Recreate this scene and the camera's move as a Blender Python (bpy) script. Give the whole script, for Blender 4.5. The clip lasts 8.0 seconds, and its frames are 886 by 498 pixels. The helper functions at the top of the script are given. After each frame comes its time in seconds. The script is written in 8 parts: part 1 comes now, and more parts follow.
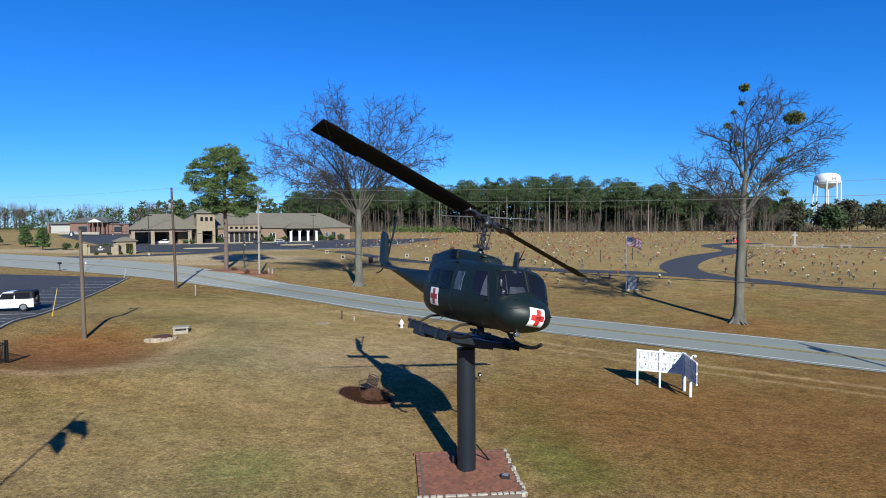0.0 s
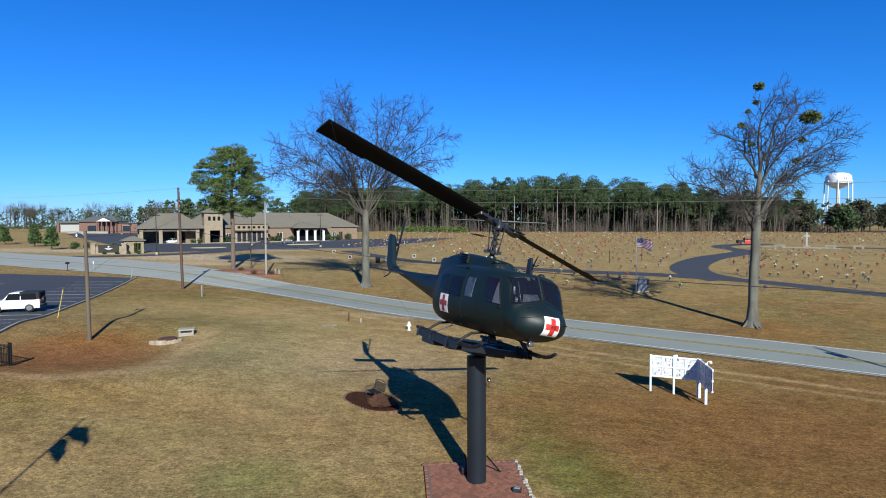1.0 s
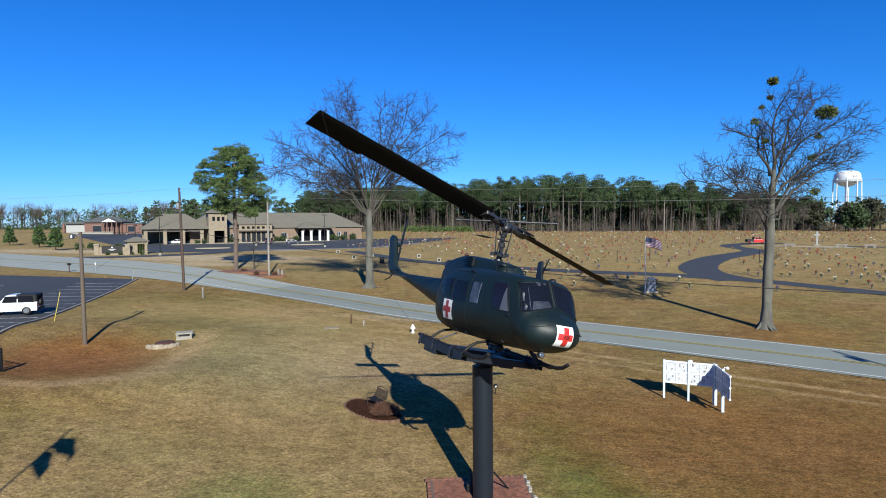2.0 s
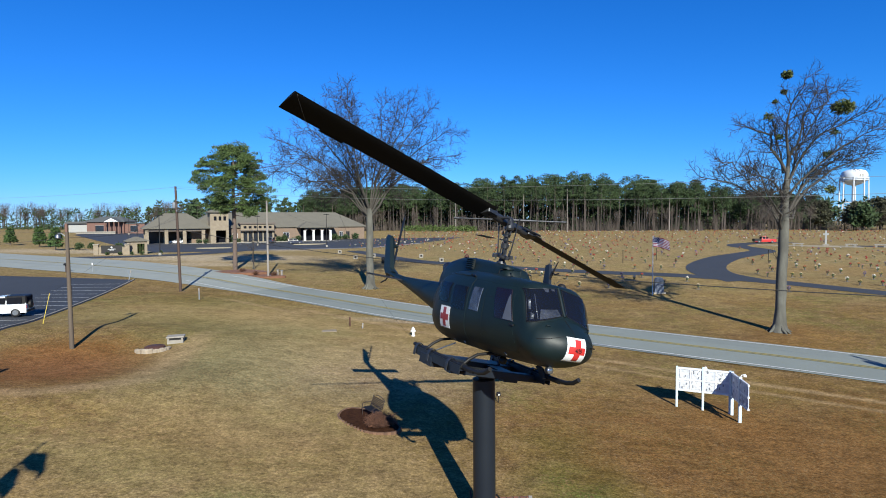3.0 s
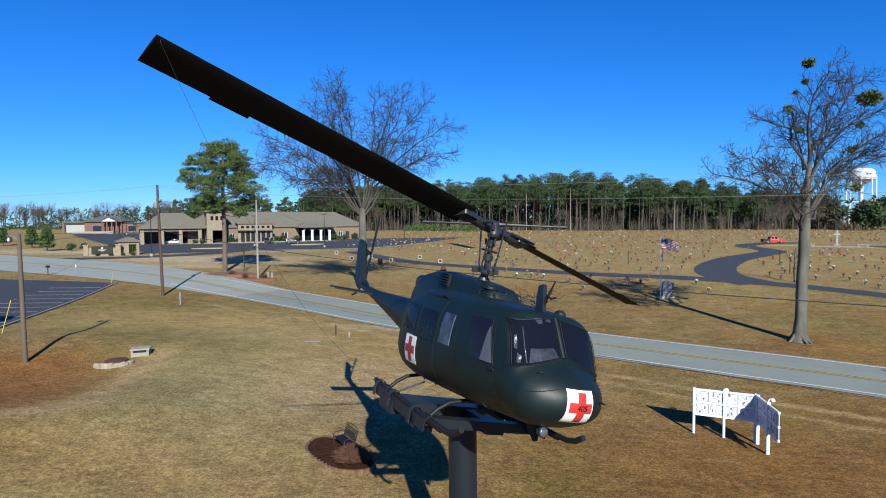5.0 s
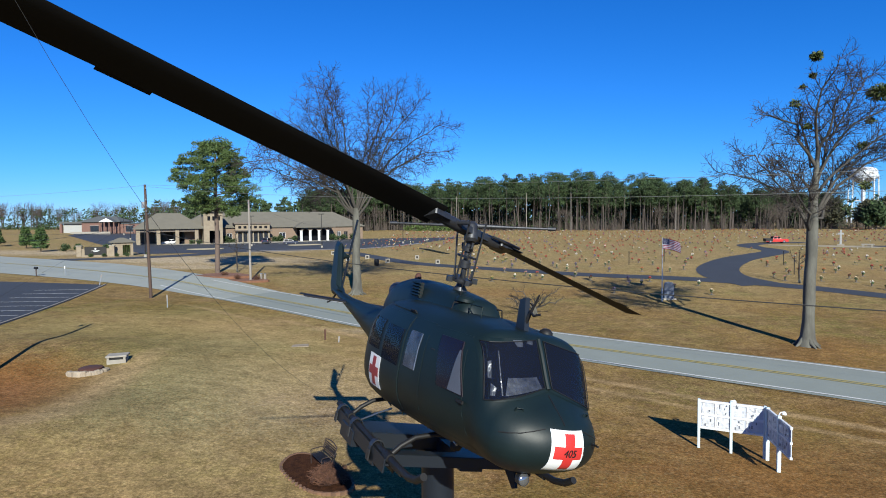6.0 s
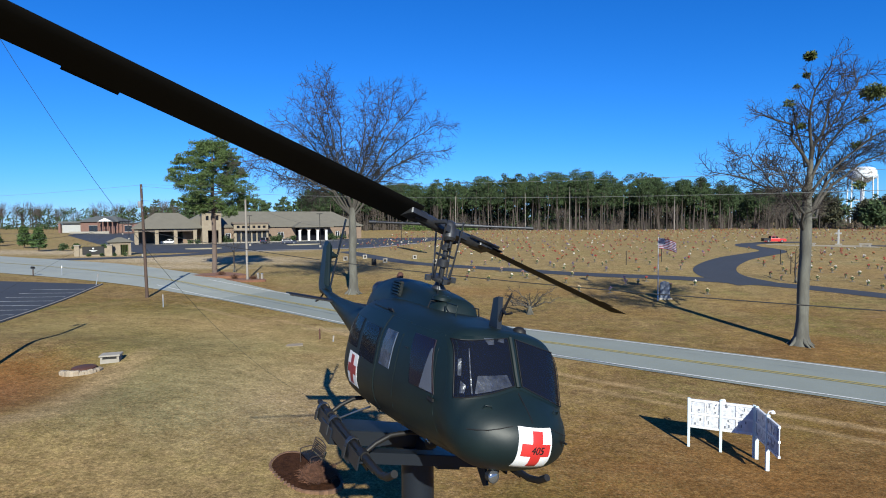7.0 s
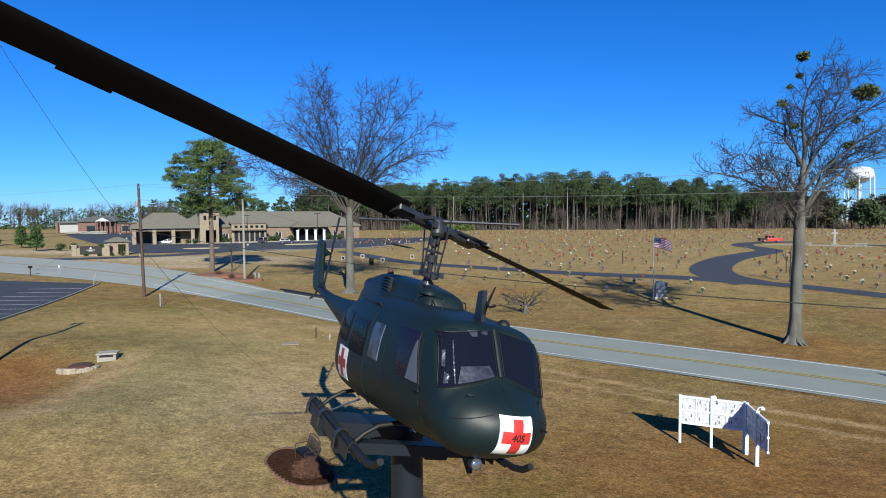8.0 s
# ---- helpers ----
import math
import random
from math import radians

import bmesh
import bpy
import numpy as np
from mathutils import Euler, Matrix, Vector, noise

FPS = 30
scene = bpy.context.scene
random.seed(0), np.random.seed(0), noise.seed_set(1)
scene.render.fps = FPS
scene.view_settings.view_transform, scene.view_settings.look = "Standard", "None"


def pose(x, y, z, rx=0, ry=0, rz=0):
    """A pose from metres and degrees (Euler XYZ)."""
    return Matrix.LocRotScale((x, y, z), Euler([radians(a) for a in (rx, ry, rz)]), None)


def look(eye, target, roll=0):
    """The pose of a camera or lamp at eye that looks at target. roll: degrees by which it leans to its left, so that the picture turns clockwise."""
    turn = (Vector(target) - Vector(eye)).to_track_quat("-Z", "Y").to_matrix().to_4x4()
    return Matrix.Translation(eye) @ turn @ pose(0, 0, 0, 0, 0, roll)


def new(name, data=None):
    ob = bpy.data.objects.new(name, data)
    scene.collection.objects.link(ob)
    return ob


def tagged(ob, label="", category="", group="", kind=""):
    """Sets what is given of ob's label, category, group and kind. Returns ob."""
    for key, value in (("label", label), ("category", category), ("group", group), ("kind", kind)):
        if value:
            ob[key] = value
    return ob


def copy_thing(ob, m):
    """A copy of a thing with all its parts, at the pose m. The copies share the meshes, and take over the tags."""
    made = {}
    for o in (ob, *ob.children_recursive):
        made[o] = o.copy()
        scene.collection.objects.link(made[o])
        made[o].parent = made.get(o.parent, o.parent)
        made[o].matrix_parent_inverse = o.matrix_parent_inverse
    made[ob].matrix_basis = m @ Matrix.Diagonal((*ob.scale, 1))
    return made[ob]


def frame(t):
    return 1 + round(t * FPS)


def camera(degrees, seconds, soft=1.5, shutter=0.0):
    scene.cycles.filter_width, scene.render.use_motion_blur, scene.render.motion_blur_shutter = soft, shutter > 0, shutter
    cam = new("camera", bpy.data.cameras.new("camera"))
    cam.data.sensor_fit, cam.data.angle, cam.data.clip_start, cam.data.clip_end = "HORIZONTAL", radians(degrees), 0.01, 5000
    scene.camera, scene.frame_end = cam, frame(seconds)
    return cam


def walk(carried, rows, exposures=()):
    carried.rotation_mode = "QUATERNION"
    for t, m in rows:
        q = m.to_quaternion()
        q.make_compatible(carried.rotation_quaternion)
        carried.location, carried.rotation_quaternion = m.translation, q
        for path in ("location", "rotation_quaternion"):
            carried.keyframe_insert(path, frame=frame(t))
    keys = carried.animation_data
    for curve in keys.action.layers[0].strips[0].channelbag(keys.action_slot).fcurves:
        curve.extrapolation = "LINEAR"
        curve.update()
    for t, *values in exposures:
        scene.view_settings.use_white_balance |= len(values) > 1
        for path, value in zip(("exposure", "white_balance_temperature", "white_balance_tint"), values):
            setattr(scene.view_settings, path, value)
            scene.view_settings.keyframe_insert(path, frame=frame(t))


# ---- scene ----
cam = camera(77.5, 8.0, soft=1.0)
PATH = [
    (0, (0.604, -19.244, 8.744), (0.46, -17.251, 8.658), -0.4),
    (0.5, (0.534, -19.002, 8.841), (0.377, -17.01, 8.755), -0.4),
    (1, (0.459, -18.594, 8.892), (0.29, -16.603, 8.804), -0.3),
    (1.5, (0.412, -18.052, 8.934), (0.233, -16.062, 8.845), -0.4),
    (3, (0.446, -15.826, 8.905), (0.245, -13.838, 8.814), -0.5),
    (3.5, (0.522, -14.95, 8.93), (0.317, -12.962, 8.838), -0.6),
    (4, (0.599, -14.067, 8.971), (0.389, -12.08, 8.879), -0.6),
    (4.5, (0.743, -13.249, 9.011), (0.531, -11.262, 8.918), -0.5),
    (4.7, (0.809, -12.919, 9.018), (0.597, -10.933, 8.925), -0.5),
    (5.8, (1.240, -11.0, 9.05), (1.024, -9.014, 8.956), -0.6),
    (6, (1.321, -10.721, 9.054), (1.105, -8.735, 8.96), -0.6),
    (6.5, (1.552, -10.512, 9.08), (1.337, -8.526, 8.986), -0.6),
    (7, (1.722, -10.73, 9.038), (1.507, -8.744, 8.943), -0.6),
    (7.5, (1.84, -10.924, 9.006), (1.627, -8.938, 8.911), -0.6),
    (8, (1.939, -10.941, 8.969), (1.73, -8.955, 8.874), -0.6),
]
walk(cam, [(t, look(eye, target, roll)) for t, eye, target, roll in PATH])
scene.view_settings.exposure = 0.85

# ---- light: one low winter sun behind the camera, clear blue sky ----
SUN_ELEV = 28.8
SUN_AZ = math.atan2(0.316, -0.949)  # compass angle from +y towards +x
to_sun = Vector((0.316 * math.cos(radians(SUN_ELEV)), -0.949 * math.cos(radians(SUN_ELEV)), math.sin(radians(SUN_ELEV))))
world = bpy.data.worlds.new("sky")
scene.world = world
world.use_nodes = True
wn, wl = world.node_tree.nodes, world.node_tree.links
sky = wn.new("ShaderNodeTexSky")
sky.sky_type = "NISHITA"
sky.sun_disc = False
sky.sun_elevation = radians(SUN_ELEV)
sky.sun_rotation = SUN_AZ
sky.air_density, sky.dust_density, sky.ozone_density, sky.altitude = 1.0, 0.05, 3.0, 200
# a deep, clear winter blue: red falls off faster than blue away from the sun and the horizon
split, join = wn.new("ShaderNodeSeparateColor"), wn.new("ShaderNodeCombineColor")
wl.new(sky.outputs[0], split.inputs[0])
for i, (power, gain) in enumerate(((1.75, 2.5), (1.08, 5.2), (1.0, 10.7))):
    m0, m1, m2 = [wn.new("ShaderNodeMath") for _ in range(3)]
    m0.operation, m1.operation, m2.operation = "MULTIPLY", "POWER", "MULTIPLY"
    m0.inputs[1].default_value, m1.inputs[1].default_value, m2.inputs[1].default_value = 0.12, power, gain
    wl.new(split.outputs[i], m0.inputs[0])
    wl.new(m0.outputs[0], m1.inputs[0])
    wl.new(m1.outputs[0], m2.inputs[0])
    wl.new(m2.outputs[0], join.inputs[i])
wl.new(join.outputs[0], wn["Background"].inputs[0])
wn["Background"].inputs[1].default_value = 0.066
sun = new("sun", bpy.data.lights.new("sun", "SUN"))
sun.data.energy, sun.data.angle, sun.data.color = 5.0, radians(0.5), (0.98, 0.97, 0.85)
sun.matrix_world = look(to_sun * 100, (0, 0, 0))


# ---- mesh building ----
class Shape:
    """Vertices and faces of one mesh, with a material number for each face."""

    def __init__(self):
        self.v, self.f, self.m = [], [], []

    def add(self, verts, faces, m=0):
        o = len(self.v)
        self.v += [tuple(p) for p in verts]
        self.f += [tuple(i + o for i in f) for f in faces]
        self.m += [m] * len(faces)
        return self

    def box(self, lo, hi, m=0, at=None, bevel=0.0):
        (a, b, c), (d, e, f) = lo, hi
        if bevel > 0:
            k = bevel
            ring = [(a + k, b), (d - k, b), (d, b + k), (d, e - k), (d - k, e), (a + k, e), (a, e - k), (a, b + k)]
            inr = [(a + k, b + k), (d - k, b + k), (d - k, b + k), (d - k, e - k), (d - k, e - k), (a + k, e - k), (a + k, e - k), (a + k, b + k)]
            vs = [(x, y, c) for x, y in ring] + [(x, y, f - k) for x, y in ring] + [(x, y, f) for x, y in inr]
            fs = [tuple(range(7, -1, -1))]
            for i in range(8):
                j = (i + 1) % 8
                fs += [(i, j, j + 8, i + 8), (i + 8, j + 8, j + 16, i + 16)]
            fs.append(tuple(range(16, 24)))
        else:
            vs = [(a, b, c), (d, b, c), (d, e, c), (a, e, c), (a, b, f), (d, b, f), (d, e, f), (a, e, f)]
            fs = [(3, 2, 1, 0), (4, 5, 6, 7), (0, 1, 5, 4), (1, 2, 6, 5), (2, 3, 7, 6), (3, 0, 4, 7)]
        if at is not None:
            vs = [at @ Vector(p) for p in vs]
        return self.add(vs, fs, m)

    def tube(self, pts, radii, n=8, m=0, caps=True):
        """A round bar through pts; radii one number or one for each point."""
        pts = [Vector(p) for p in pts]
        if not isinstance(radii, (list, tuple)):
            radii = [radii] * len(pts)
        side = None
        vs = []
        for i, p in enumerate(pts):
            d = (pts[min(i + 1, len(pts) - 1)] - pts[max(i - 1, 0)]).normalized()
            if side is None:
                side = d.orthogonal().normalized()
            side = (side - d * side.dot(d))
            side = side.normalized() if side.length > 1e-6 else d.orthogonal().normalized()
            up = d.cross(side)
            for k in range(n):
                a = 2 * math.pi * k / n
                vs.append(p + (side * math.cos(a) + up * math.sin(a)) * radii[i])
        fs = []
        for i in range(len(pts) - 1):
            for k in range(n):
                fs.append((i * n + k, i * n + (k + 1) % n, (i + 1) * n + (k + 1) % n, (i + 1) * n + k))
        if caps:
            fs += [tuple(range(n - 1, -1, -1)), tuple((len(pts) - 1) * n + k for k in range(n))]
        return self.add(vs, fs, m)

    def lathe(self, profile, n=16, m=0, at=None):
        """profile: (radius, z) from below upwards, turned about z."""
        vs = [(r * math.cos(2 * math.pi * k / n), r * math.sin(2 * math.pi * k / n), z) for r, z in profile for k in range(n)]
        fs = [(i * n + k, i * n + (k + 1) % n, (i + 1) * n + (k + 1) % n, (i + 1) * n + k) for i in range(len(profile) - 1) for k in range(n)]
        fs += [tuple(range(n - 1, -1, -1)), tuple((len(profile) - 1) * n + k for k in range(n))]
        if at is not None:
            vs = [at @ Vector(p) for p in vs]
        return self.add(vs, fs, m)

    def sheet(self, rows, m=0):
        """A skin through rows of points, all rows equally long."""
        w = len(rows[0])
        return self.add([p for r in rows for p in r], [(i * w + j, i * w + j + 1, (i + 1) * w + j + 1, (i + 1) * w + j) for i in range(len(rows) - 1) for j in range(w - 1)], m)

    def slab(self, rows, thick, m=0):
        """A skin with thickness: rows of points, and the same moved by the vector thick."""
        w, h = len(rows[0]), len(rows)
        t = Vector(thick)
        top = [Vector(p) for r in rows for p in r]
        vs = top + [p + t for p in top]
        k = w * h
        fs = []
        for i in range(h - 1):
            for j in range(w - 1):
                q = (i * w + j, i * w + j + 1, (i + 1) * w + j + 1, (i + 1) * w + j)
                fs += [q, tuple(a + k for a in reversed(q))]
        rim = [i for i in range(w)] + [i * w + w - 1 for i in range(1, h)] + [(h - 1) * w + j for j in range(w - 2, -1, -1)] + [i * w for i in range(h - 2, 0, -1)]
        for i, a in enumerate(rim):
            b = rim[(i + 1) % len(rim)]
            fs.append((b, a, a + k, b + k))
        return self.add(vs, fs, m)

    def prism(self, ring, lo, hi, m=0, at=None):
        """An outline of (x, y), raised from lo to hi."""
        n = len(ring)
        vs = [(x, y, lo) for x, y in ring] + [(x, y, hi) for x, y in ring]
        fs = [tuple(range(n - 1, -1, -1)), tuple(range(n, 2 * n))] + [(i, (i + 1) % n, n + (i + 1) % n, n + i) for i in range(n)]
        if at is not None:
            vs = [at @ Vector(p) for p in vs]
        return self.add(vs, fs, m)

    def mesh(self, name, materials, smooth=False):
        me = bpy.data.meshes.new(name)
        me.from_pydata(self.v, [], self.f)
        for mt in materials if isinstance(materials, (list, tuple)) else [materials]:
            me.materials.append(mt)
        me.polygons.foreach_set("material_index", self.m)
        me.polygons.foreach_set("use_smooth", [smooth] * len(self.f))
        me.update()
        return me


def soften(ob, degrees=40):
    """Smooth shading, with sharp edges past that angle."""
    ob.data.polygons.foreach_set("use_smooth", [True] * len(ob.data.polygons))
    ob.data.set_sharp_from_angle(angle=radians(degrees))
    return ob


def part(name, shape, material, parent=None, label="", smooth=0, m=None):
    """One mesh object, under a thing or a part. smooth: degrees past which an edge stays sharp."""
    ob = new(name, shape.mesh(name, material))
    if smooth:
        soften(ob, smooth)
    if parent is not None:
        ob.parent = parent
    if m is not None:
        ob.matrix_basis = m
    return tagged(ob, label)


def thing(name, m, label, category, group="", kind=""):
    ob = new(name)
    ob.empty_display_size = 0.3
    ob.matrix_world = m
    return tagged(ob, label, category, group, kind)


# ---- materials ----
def material(name, colour, rough=0.7, metal=0.0, other=None, scale=4.0, mix=0.6, fine=60.0, fine_mix=0.25, bump=0.2, bump_scale=40.0, spec=0.5, each=0.0, island=0.0, stretch=None, coat=0.0):
    """A surface whose colour wanders between colour and other at two scales, with a fine relief."""
    mt = bpy.data.materials.new(name)
    mt.use_nodes = True
    n, l = mt.node_tree.nodes, mt.node_tree.links
    b = n["Principled BSDF"]
    b.inputs["Roughness"].default_value = rough
    b.inputs["Metallic"].default_value = metal
    b.inputs["Specular IOR Level"].default_value = spec
    b.inputs["Coat Weight"].default_value = coat
    tc = n.new("ShaderNodeTexCoord")
    src = tc.outputs["Object"]
    if stretch:
        mp = n.new("ShaderNodeMapping")
        mp.inputs["Scale"].default_value = stretch
        l.new(src, mp.inputs[0])
        src = mp.outputs[0]
    other = other or tuple(c * 0.7 for c in colour)

    def noise_at(s, detail=4):
        t = n.new("ShaderNodeTexNoise")
        t.inputs["Scale"].default_value = s
        t.inputs["Detail"].default_value = detail
        l.new(src, t.inputs["Vector"])
        r = n.new("ShaderNodeMapRange")
        r.inputs["From Min"].default_value, r.inputs["From Max"].default_value = 0.3, 0.7
        l.new(t.outputs["Fac"], r.inputs["Value"])
        return r.outputs[0]

    big, small = noise_at(scale), noise_at(fine, 2)

    def blend(fac, amount, a, bcol, kind="MIX"):
        mx = n.new("ShaderNodeMix")
        mx.data_type, mx.blend_type = "RGBA", kind
        sc = n.new("ShaderNodeMath")
        sc.operation = "MULTIPLY"
        l.new(fac, sc.inputs[0])
        sc.inputs[1].default_value = amount
        l.new(sc.outputs[0], mx.inputs[0])
        for sock, val in ((mx.inputs[6], a), (mx.inputs[7], bcol)):
            if isinstance(val, tuple):
                sock.default_value = (*val, 1)
            else:
                l.new(val, sock)
        return mx.outputs[2]

    col = blend(big, mix, tuple(colour), tuple(other))
    col = blend(small, fine_mix, col, tuple(c * 0.45 for c in colour))
    for amount, node, sock in ((each, "ShaderNodeObjectInfo", "Random"), (island, "ShaderNodeNewGeometry", "Random Per Island")):
        if amount:
            g = n.new(node)
            h = n.new("ShaderNodeHueSaturation")
            r = n.new("ShaderNodeMapRange")
            r.inputs["To Min"].default_value, r.inputs["To Max"].default_value = 1 - amount, 1 + amount
            l.new(g.outputs[sock], r.inputs["Value"])
            l.new(r.outputs[0], h.inputs["Value"])
            l.new(col, h.inputs["Color"])
            col = h.outputs[0]
    l.new(col, b.inputs["Base Color"])
    if bump:
        t = n.new("ShaderNodeTexNoise")
        t.inputs["Scale"].default_value, t.inputs["Detail"].default_value = bump_scale, 3
        l.new(src, t.inputs["Vector"])
        bp = n.new("ShaderNodeBump")
        bp.inputs["Strength"].default_value = bump
        bp.inputs["Distance"].default_value = 0.02
        l.new(t.outputs["Fac"], bp.inputs["Height"])
        l.new(bp.outputs[0], b.inputs["Normal"])
    return mt


def glass(name, tint=(0.8, 0.9, 0.9), clear=0.8):
    """A pane: clear as much as given, the rest a dark polished sheet."""
    mt = bpy.data.materials.new(name)
    mt.use_nodes = True
    n, l = mt.node_tree.nodes, mt.node_tree.links
    b = n["Principled BSDF"]
    b.inputs["Base Color"].default_value = (*tint, 1)
    b.inputs["Roughness"].default_value = 0.04
    tr = n.new("ShaderNodeBsdfTransparent")
    mx = n.new("ShaderNodeMixShader")
    mx.inputs[0].default_value = clear
    l.new(b.outputs[0], mx.inputs[1])
    l.new(tr.outputs[0], mx.inputs[2])
    l.new(mx.outputs[0], n["Material Output"].inputs[0])
    return mt


M_olive = material("olive_drab_paint", (0.0050, 0.0125, 0.0140), 0.48, other=(0.0032, 0.0075, 0.0088), scale=1.2, mix=0.8, fine=30, fine_mix=0.2, spec=0.28, bump=0.05, bump_scale=12)
M_black = material("black_paint", (0.0076, 0.0076, 0.0085), 0.55, other=(0.0136, 0.0127, 0.0127), scale=3, fine_mix=0.2, bump=0.05, spec=0.3)
M_blade = material("blade_paint", (0.0034, 0.0034, 0.0034), 0.6, other=(0.0051, 0.0051, 0.0051), scale=2, fine_mix=0.2, bump=0.03, spec=0.1)
M_mount = material("dark_blue_steel_paint", (0.0093, 0.0127, 0.0187), 0.40, other=(0.0127, 0.0161, 0.0221), scale=1.0, fine_mix=0.15, bump=0.04, bump_scale=8, spec=0.3)
M_metal = material("worn_steel", (0.2550, 0.2635, 0.2805), 0.38, 0.9, other=(0.1360, 0.1445, 0.1530), scale=8, bump=0.08)
M_darkmetal = material("dark_oiled_steel", (0.0638, 0.0680, 0.0765), 0.45, 0.7, other=(0.0255, 0.0255, 0.0298), scale=10, bump=0.1)
M_strap = material("grey_strap", (0.1700, 0.1870, 0.2125), 0.55, other=(0.0850, 0.0935, 0.1105), scale=9)
M_white = material("white_paint", (0.608, 0.616, 0.624), 0.5, other=(0.515, 0.523, 0.530), scale=3, fine_mix=0.08, bump=0.04)
M_red = material("red_paint", (0.4377, 0.0213, 0.0179), 0.5, other=(0.3527, 0.0213, 0.0213), scale=5, fine_mix=0.1, bump=0.03)
M_faded = material("faded_red_paint", (0.2329, 0.0213, 0.0247), 0.5, other=(0.1691, 0.0213, 0.0281), scale=6, fine_mix=0.1, bump=0.03)
# near-black: the shade of unlit interiors is put into this colour
M_inside = material("dark_interior_shade", (0.0034, 0.0043, 0.0076), 0.8, other=(0.0068, 0.0076, 0.0136), scale=3, bump=0.05, spec=0.1)
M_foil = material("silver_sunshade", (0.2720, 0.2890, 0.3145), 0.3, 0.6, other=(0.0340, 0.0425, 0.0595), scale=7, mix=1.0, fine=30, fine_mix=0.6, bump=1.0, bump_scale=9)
M_maroon = material("dark_maroon_backing", (0.0102, 0.0051, 0.0102), 0.4, other=(0.0170, 0.0085, 0.0136), scale=3, bump=0.05)
M_curtain = material("pale_grey_curtain", (0.0638, 0.0723, 0.0978), 0.6, other=(0.0467, 0.0553, 0.0765), scale=6, bump=0.1)
M_cloudy = material("clouded_window_film", (0.1445, 0.1785, 0.2550), 0.5, other=(0.0255, 0.0382, 0.0680), scale=5, mix=1.0, fine=20, fine_mix=0.4, bump=0.2)
M_glass = glass("cockpit_glass", (0.006, 0.009, 0.02), 0.80)
M_pane = glass("house_window_glass", (0.02, 0.025, 0.035), 0.25)
M_lamp = material("lamp_lens", (0.2975, 0.3145, 0.3400), 0.12, 0.8, bump=0.02)
M_rust = material("rusty_iron", (0.0706, 0.0247, 0.0145), 0.8, other=(0.0357, 0.0145, 0.0102), scale=14)
M_rope = material("dark_wire", (0.0213, 0.0213, 0.0213), 0.6, bump=0)
M_brownwood = material("brown_grey_pole_wood", (0.0986, 0.0765, 0.0561), 0.85, other=(0.0638, 0.0476, 0.0365), scale=3, stretch=(1, 1, 0.15), bump=0.5)
M_wood = material("weathered_pole_wood", (0.0672, 0.0408, 0.0298), 0.85, other=(0.0391, 0.0255, 0.0213), scale=3, stretch=(1, 1, 0.15), bump=0.5)
M_greywood = material("grey_pole_wood", (0.2329, 0.2117, 0.1904), 0.85, other=(0.1555, 0.1343, 0.1198), scale=3, stretch=(1, 1, 0.15), bump=0.5)
M_concrete = material("concrete", (0.2677, 0.2465, 0.2117), 0.85, other=(0.1836, 0.1623, 0.1343), scale=3, bump=0.4)
M_asphalt = material("dark_asphalt", (0.020, 0.024, 0.032), 0.85, other=(0.031, 0.036, 0.045), scale=0.25, fine=25, bump=0.3)
M_road = material("worn_road_asphalt", (0.1904, 0.2117, 0.1904), 0.85, other=(0.1513, 0.1683, 0.1513), scale=0.3, fine=12, fine_mix=0.2, bump=0.3)
M_yellow = material("yellow_road_paint", (0.3527, 0.2822, 0.0706), 0.7, other=(0.2117, 0.1759, 0.0850), scale=1.5, mix=0.5)
M_line = material("white_road_paint", (0.562, 0.562, 0.546), 0.7, other=(0.390, 0.390, 0.390), scale=1.5, mix=0.6)
M_bark = material("grey_bark", (0.1232, 0.1215, 0.1020), 0.9, other=(0.0357, 0.0323, 0.0272), scale=1.6, mix=0.9, fine=14, fine_mix=0.4, stretch=(1, 1, 0.3), bump=0.8, bump_scale=14)
M_bough = material("dark_bough_bark", (0.0723, 0.0654, 0.0544), 0.9, other=(0.0298, 0.0255, 0.0221), scale=1.4, mix=0.9, fine=12, fine_mix=0.4, stretch=(1, 1, 0.4), bump=0.6, bump_scale=12)
M_twig = material("twig_bark", (0.0323, 0.0255, 0.0213), 0.9, other=(0.0204, 0.0161, 0.0136), scale=2, bump=0)
M_pinebark = material("pine_bark", (0.1198, 0.0850, 0.0672), 0.9, other=(0.0706, 0.0527, 0.0459), scale=3, stretch=(1, 1, 0.3), bump=0.8)
M_needle = material("pine_needles", (0.068, 0.110, 0.025), 0.75, other=(0.036, 0.064, 0.017), scale=0.8, fine=6, fine_mix=0.3, bump=0, island=0.35)
M_woods = material("far_pine_foliage", (0.0391, 0.0697, 0.0204), 0.85, other=(0.0153, 0.0314, 0.0127), scale=0.12, fine=1.5, fine_mix=0.35, bump=0, island=0.4)
M_mistle = material("mistletoe_leaves", (0.0723, 0.0935, 0.0170), 0.75, other=(0.0281, 0.0425, 0.0102), scale=2, bump=0, island=0.3)
M_bush = material("shrub_leaves", (0.0314, 0.0578, 0.0145), 0.8, other=(0.0195, 0.0314, 0.0110), scale=1.5, bump=0, island=0.35)
M_thicket = material("bare_thicket_twigs", (0.0603, 0.0467, 0.0391), 0.9, other=(0.0391, 0.0323, 0.0281), scale=0.3, bump=0, island=0.3)
M_trunks = material("far_pine_trunks", (0.0808, 0.0646, 0.0561), 0.9, other=(0.0425, 0.0357, 0.0314), scale=0.2, bump=0, island=0.35)
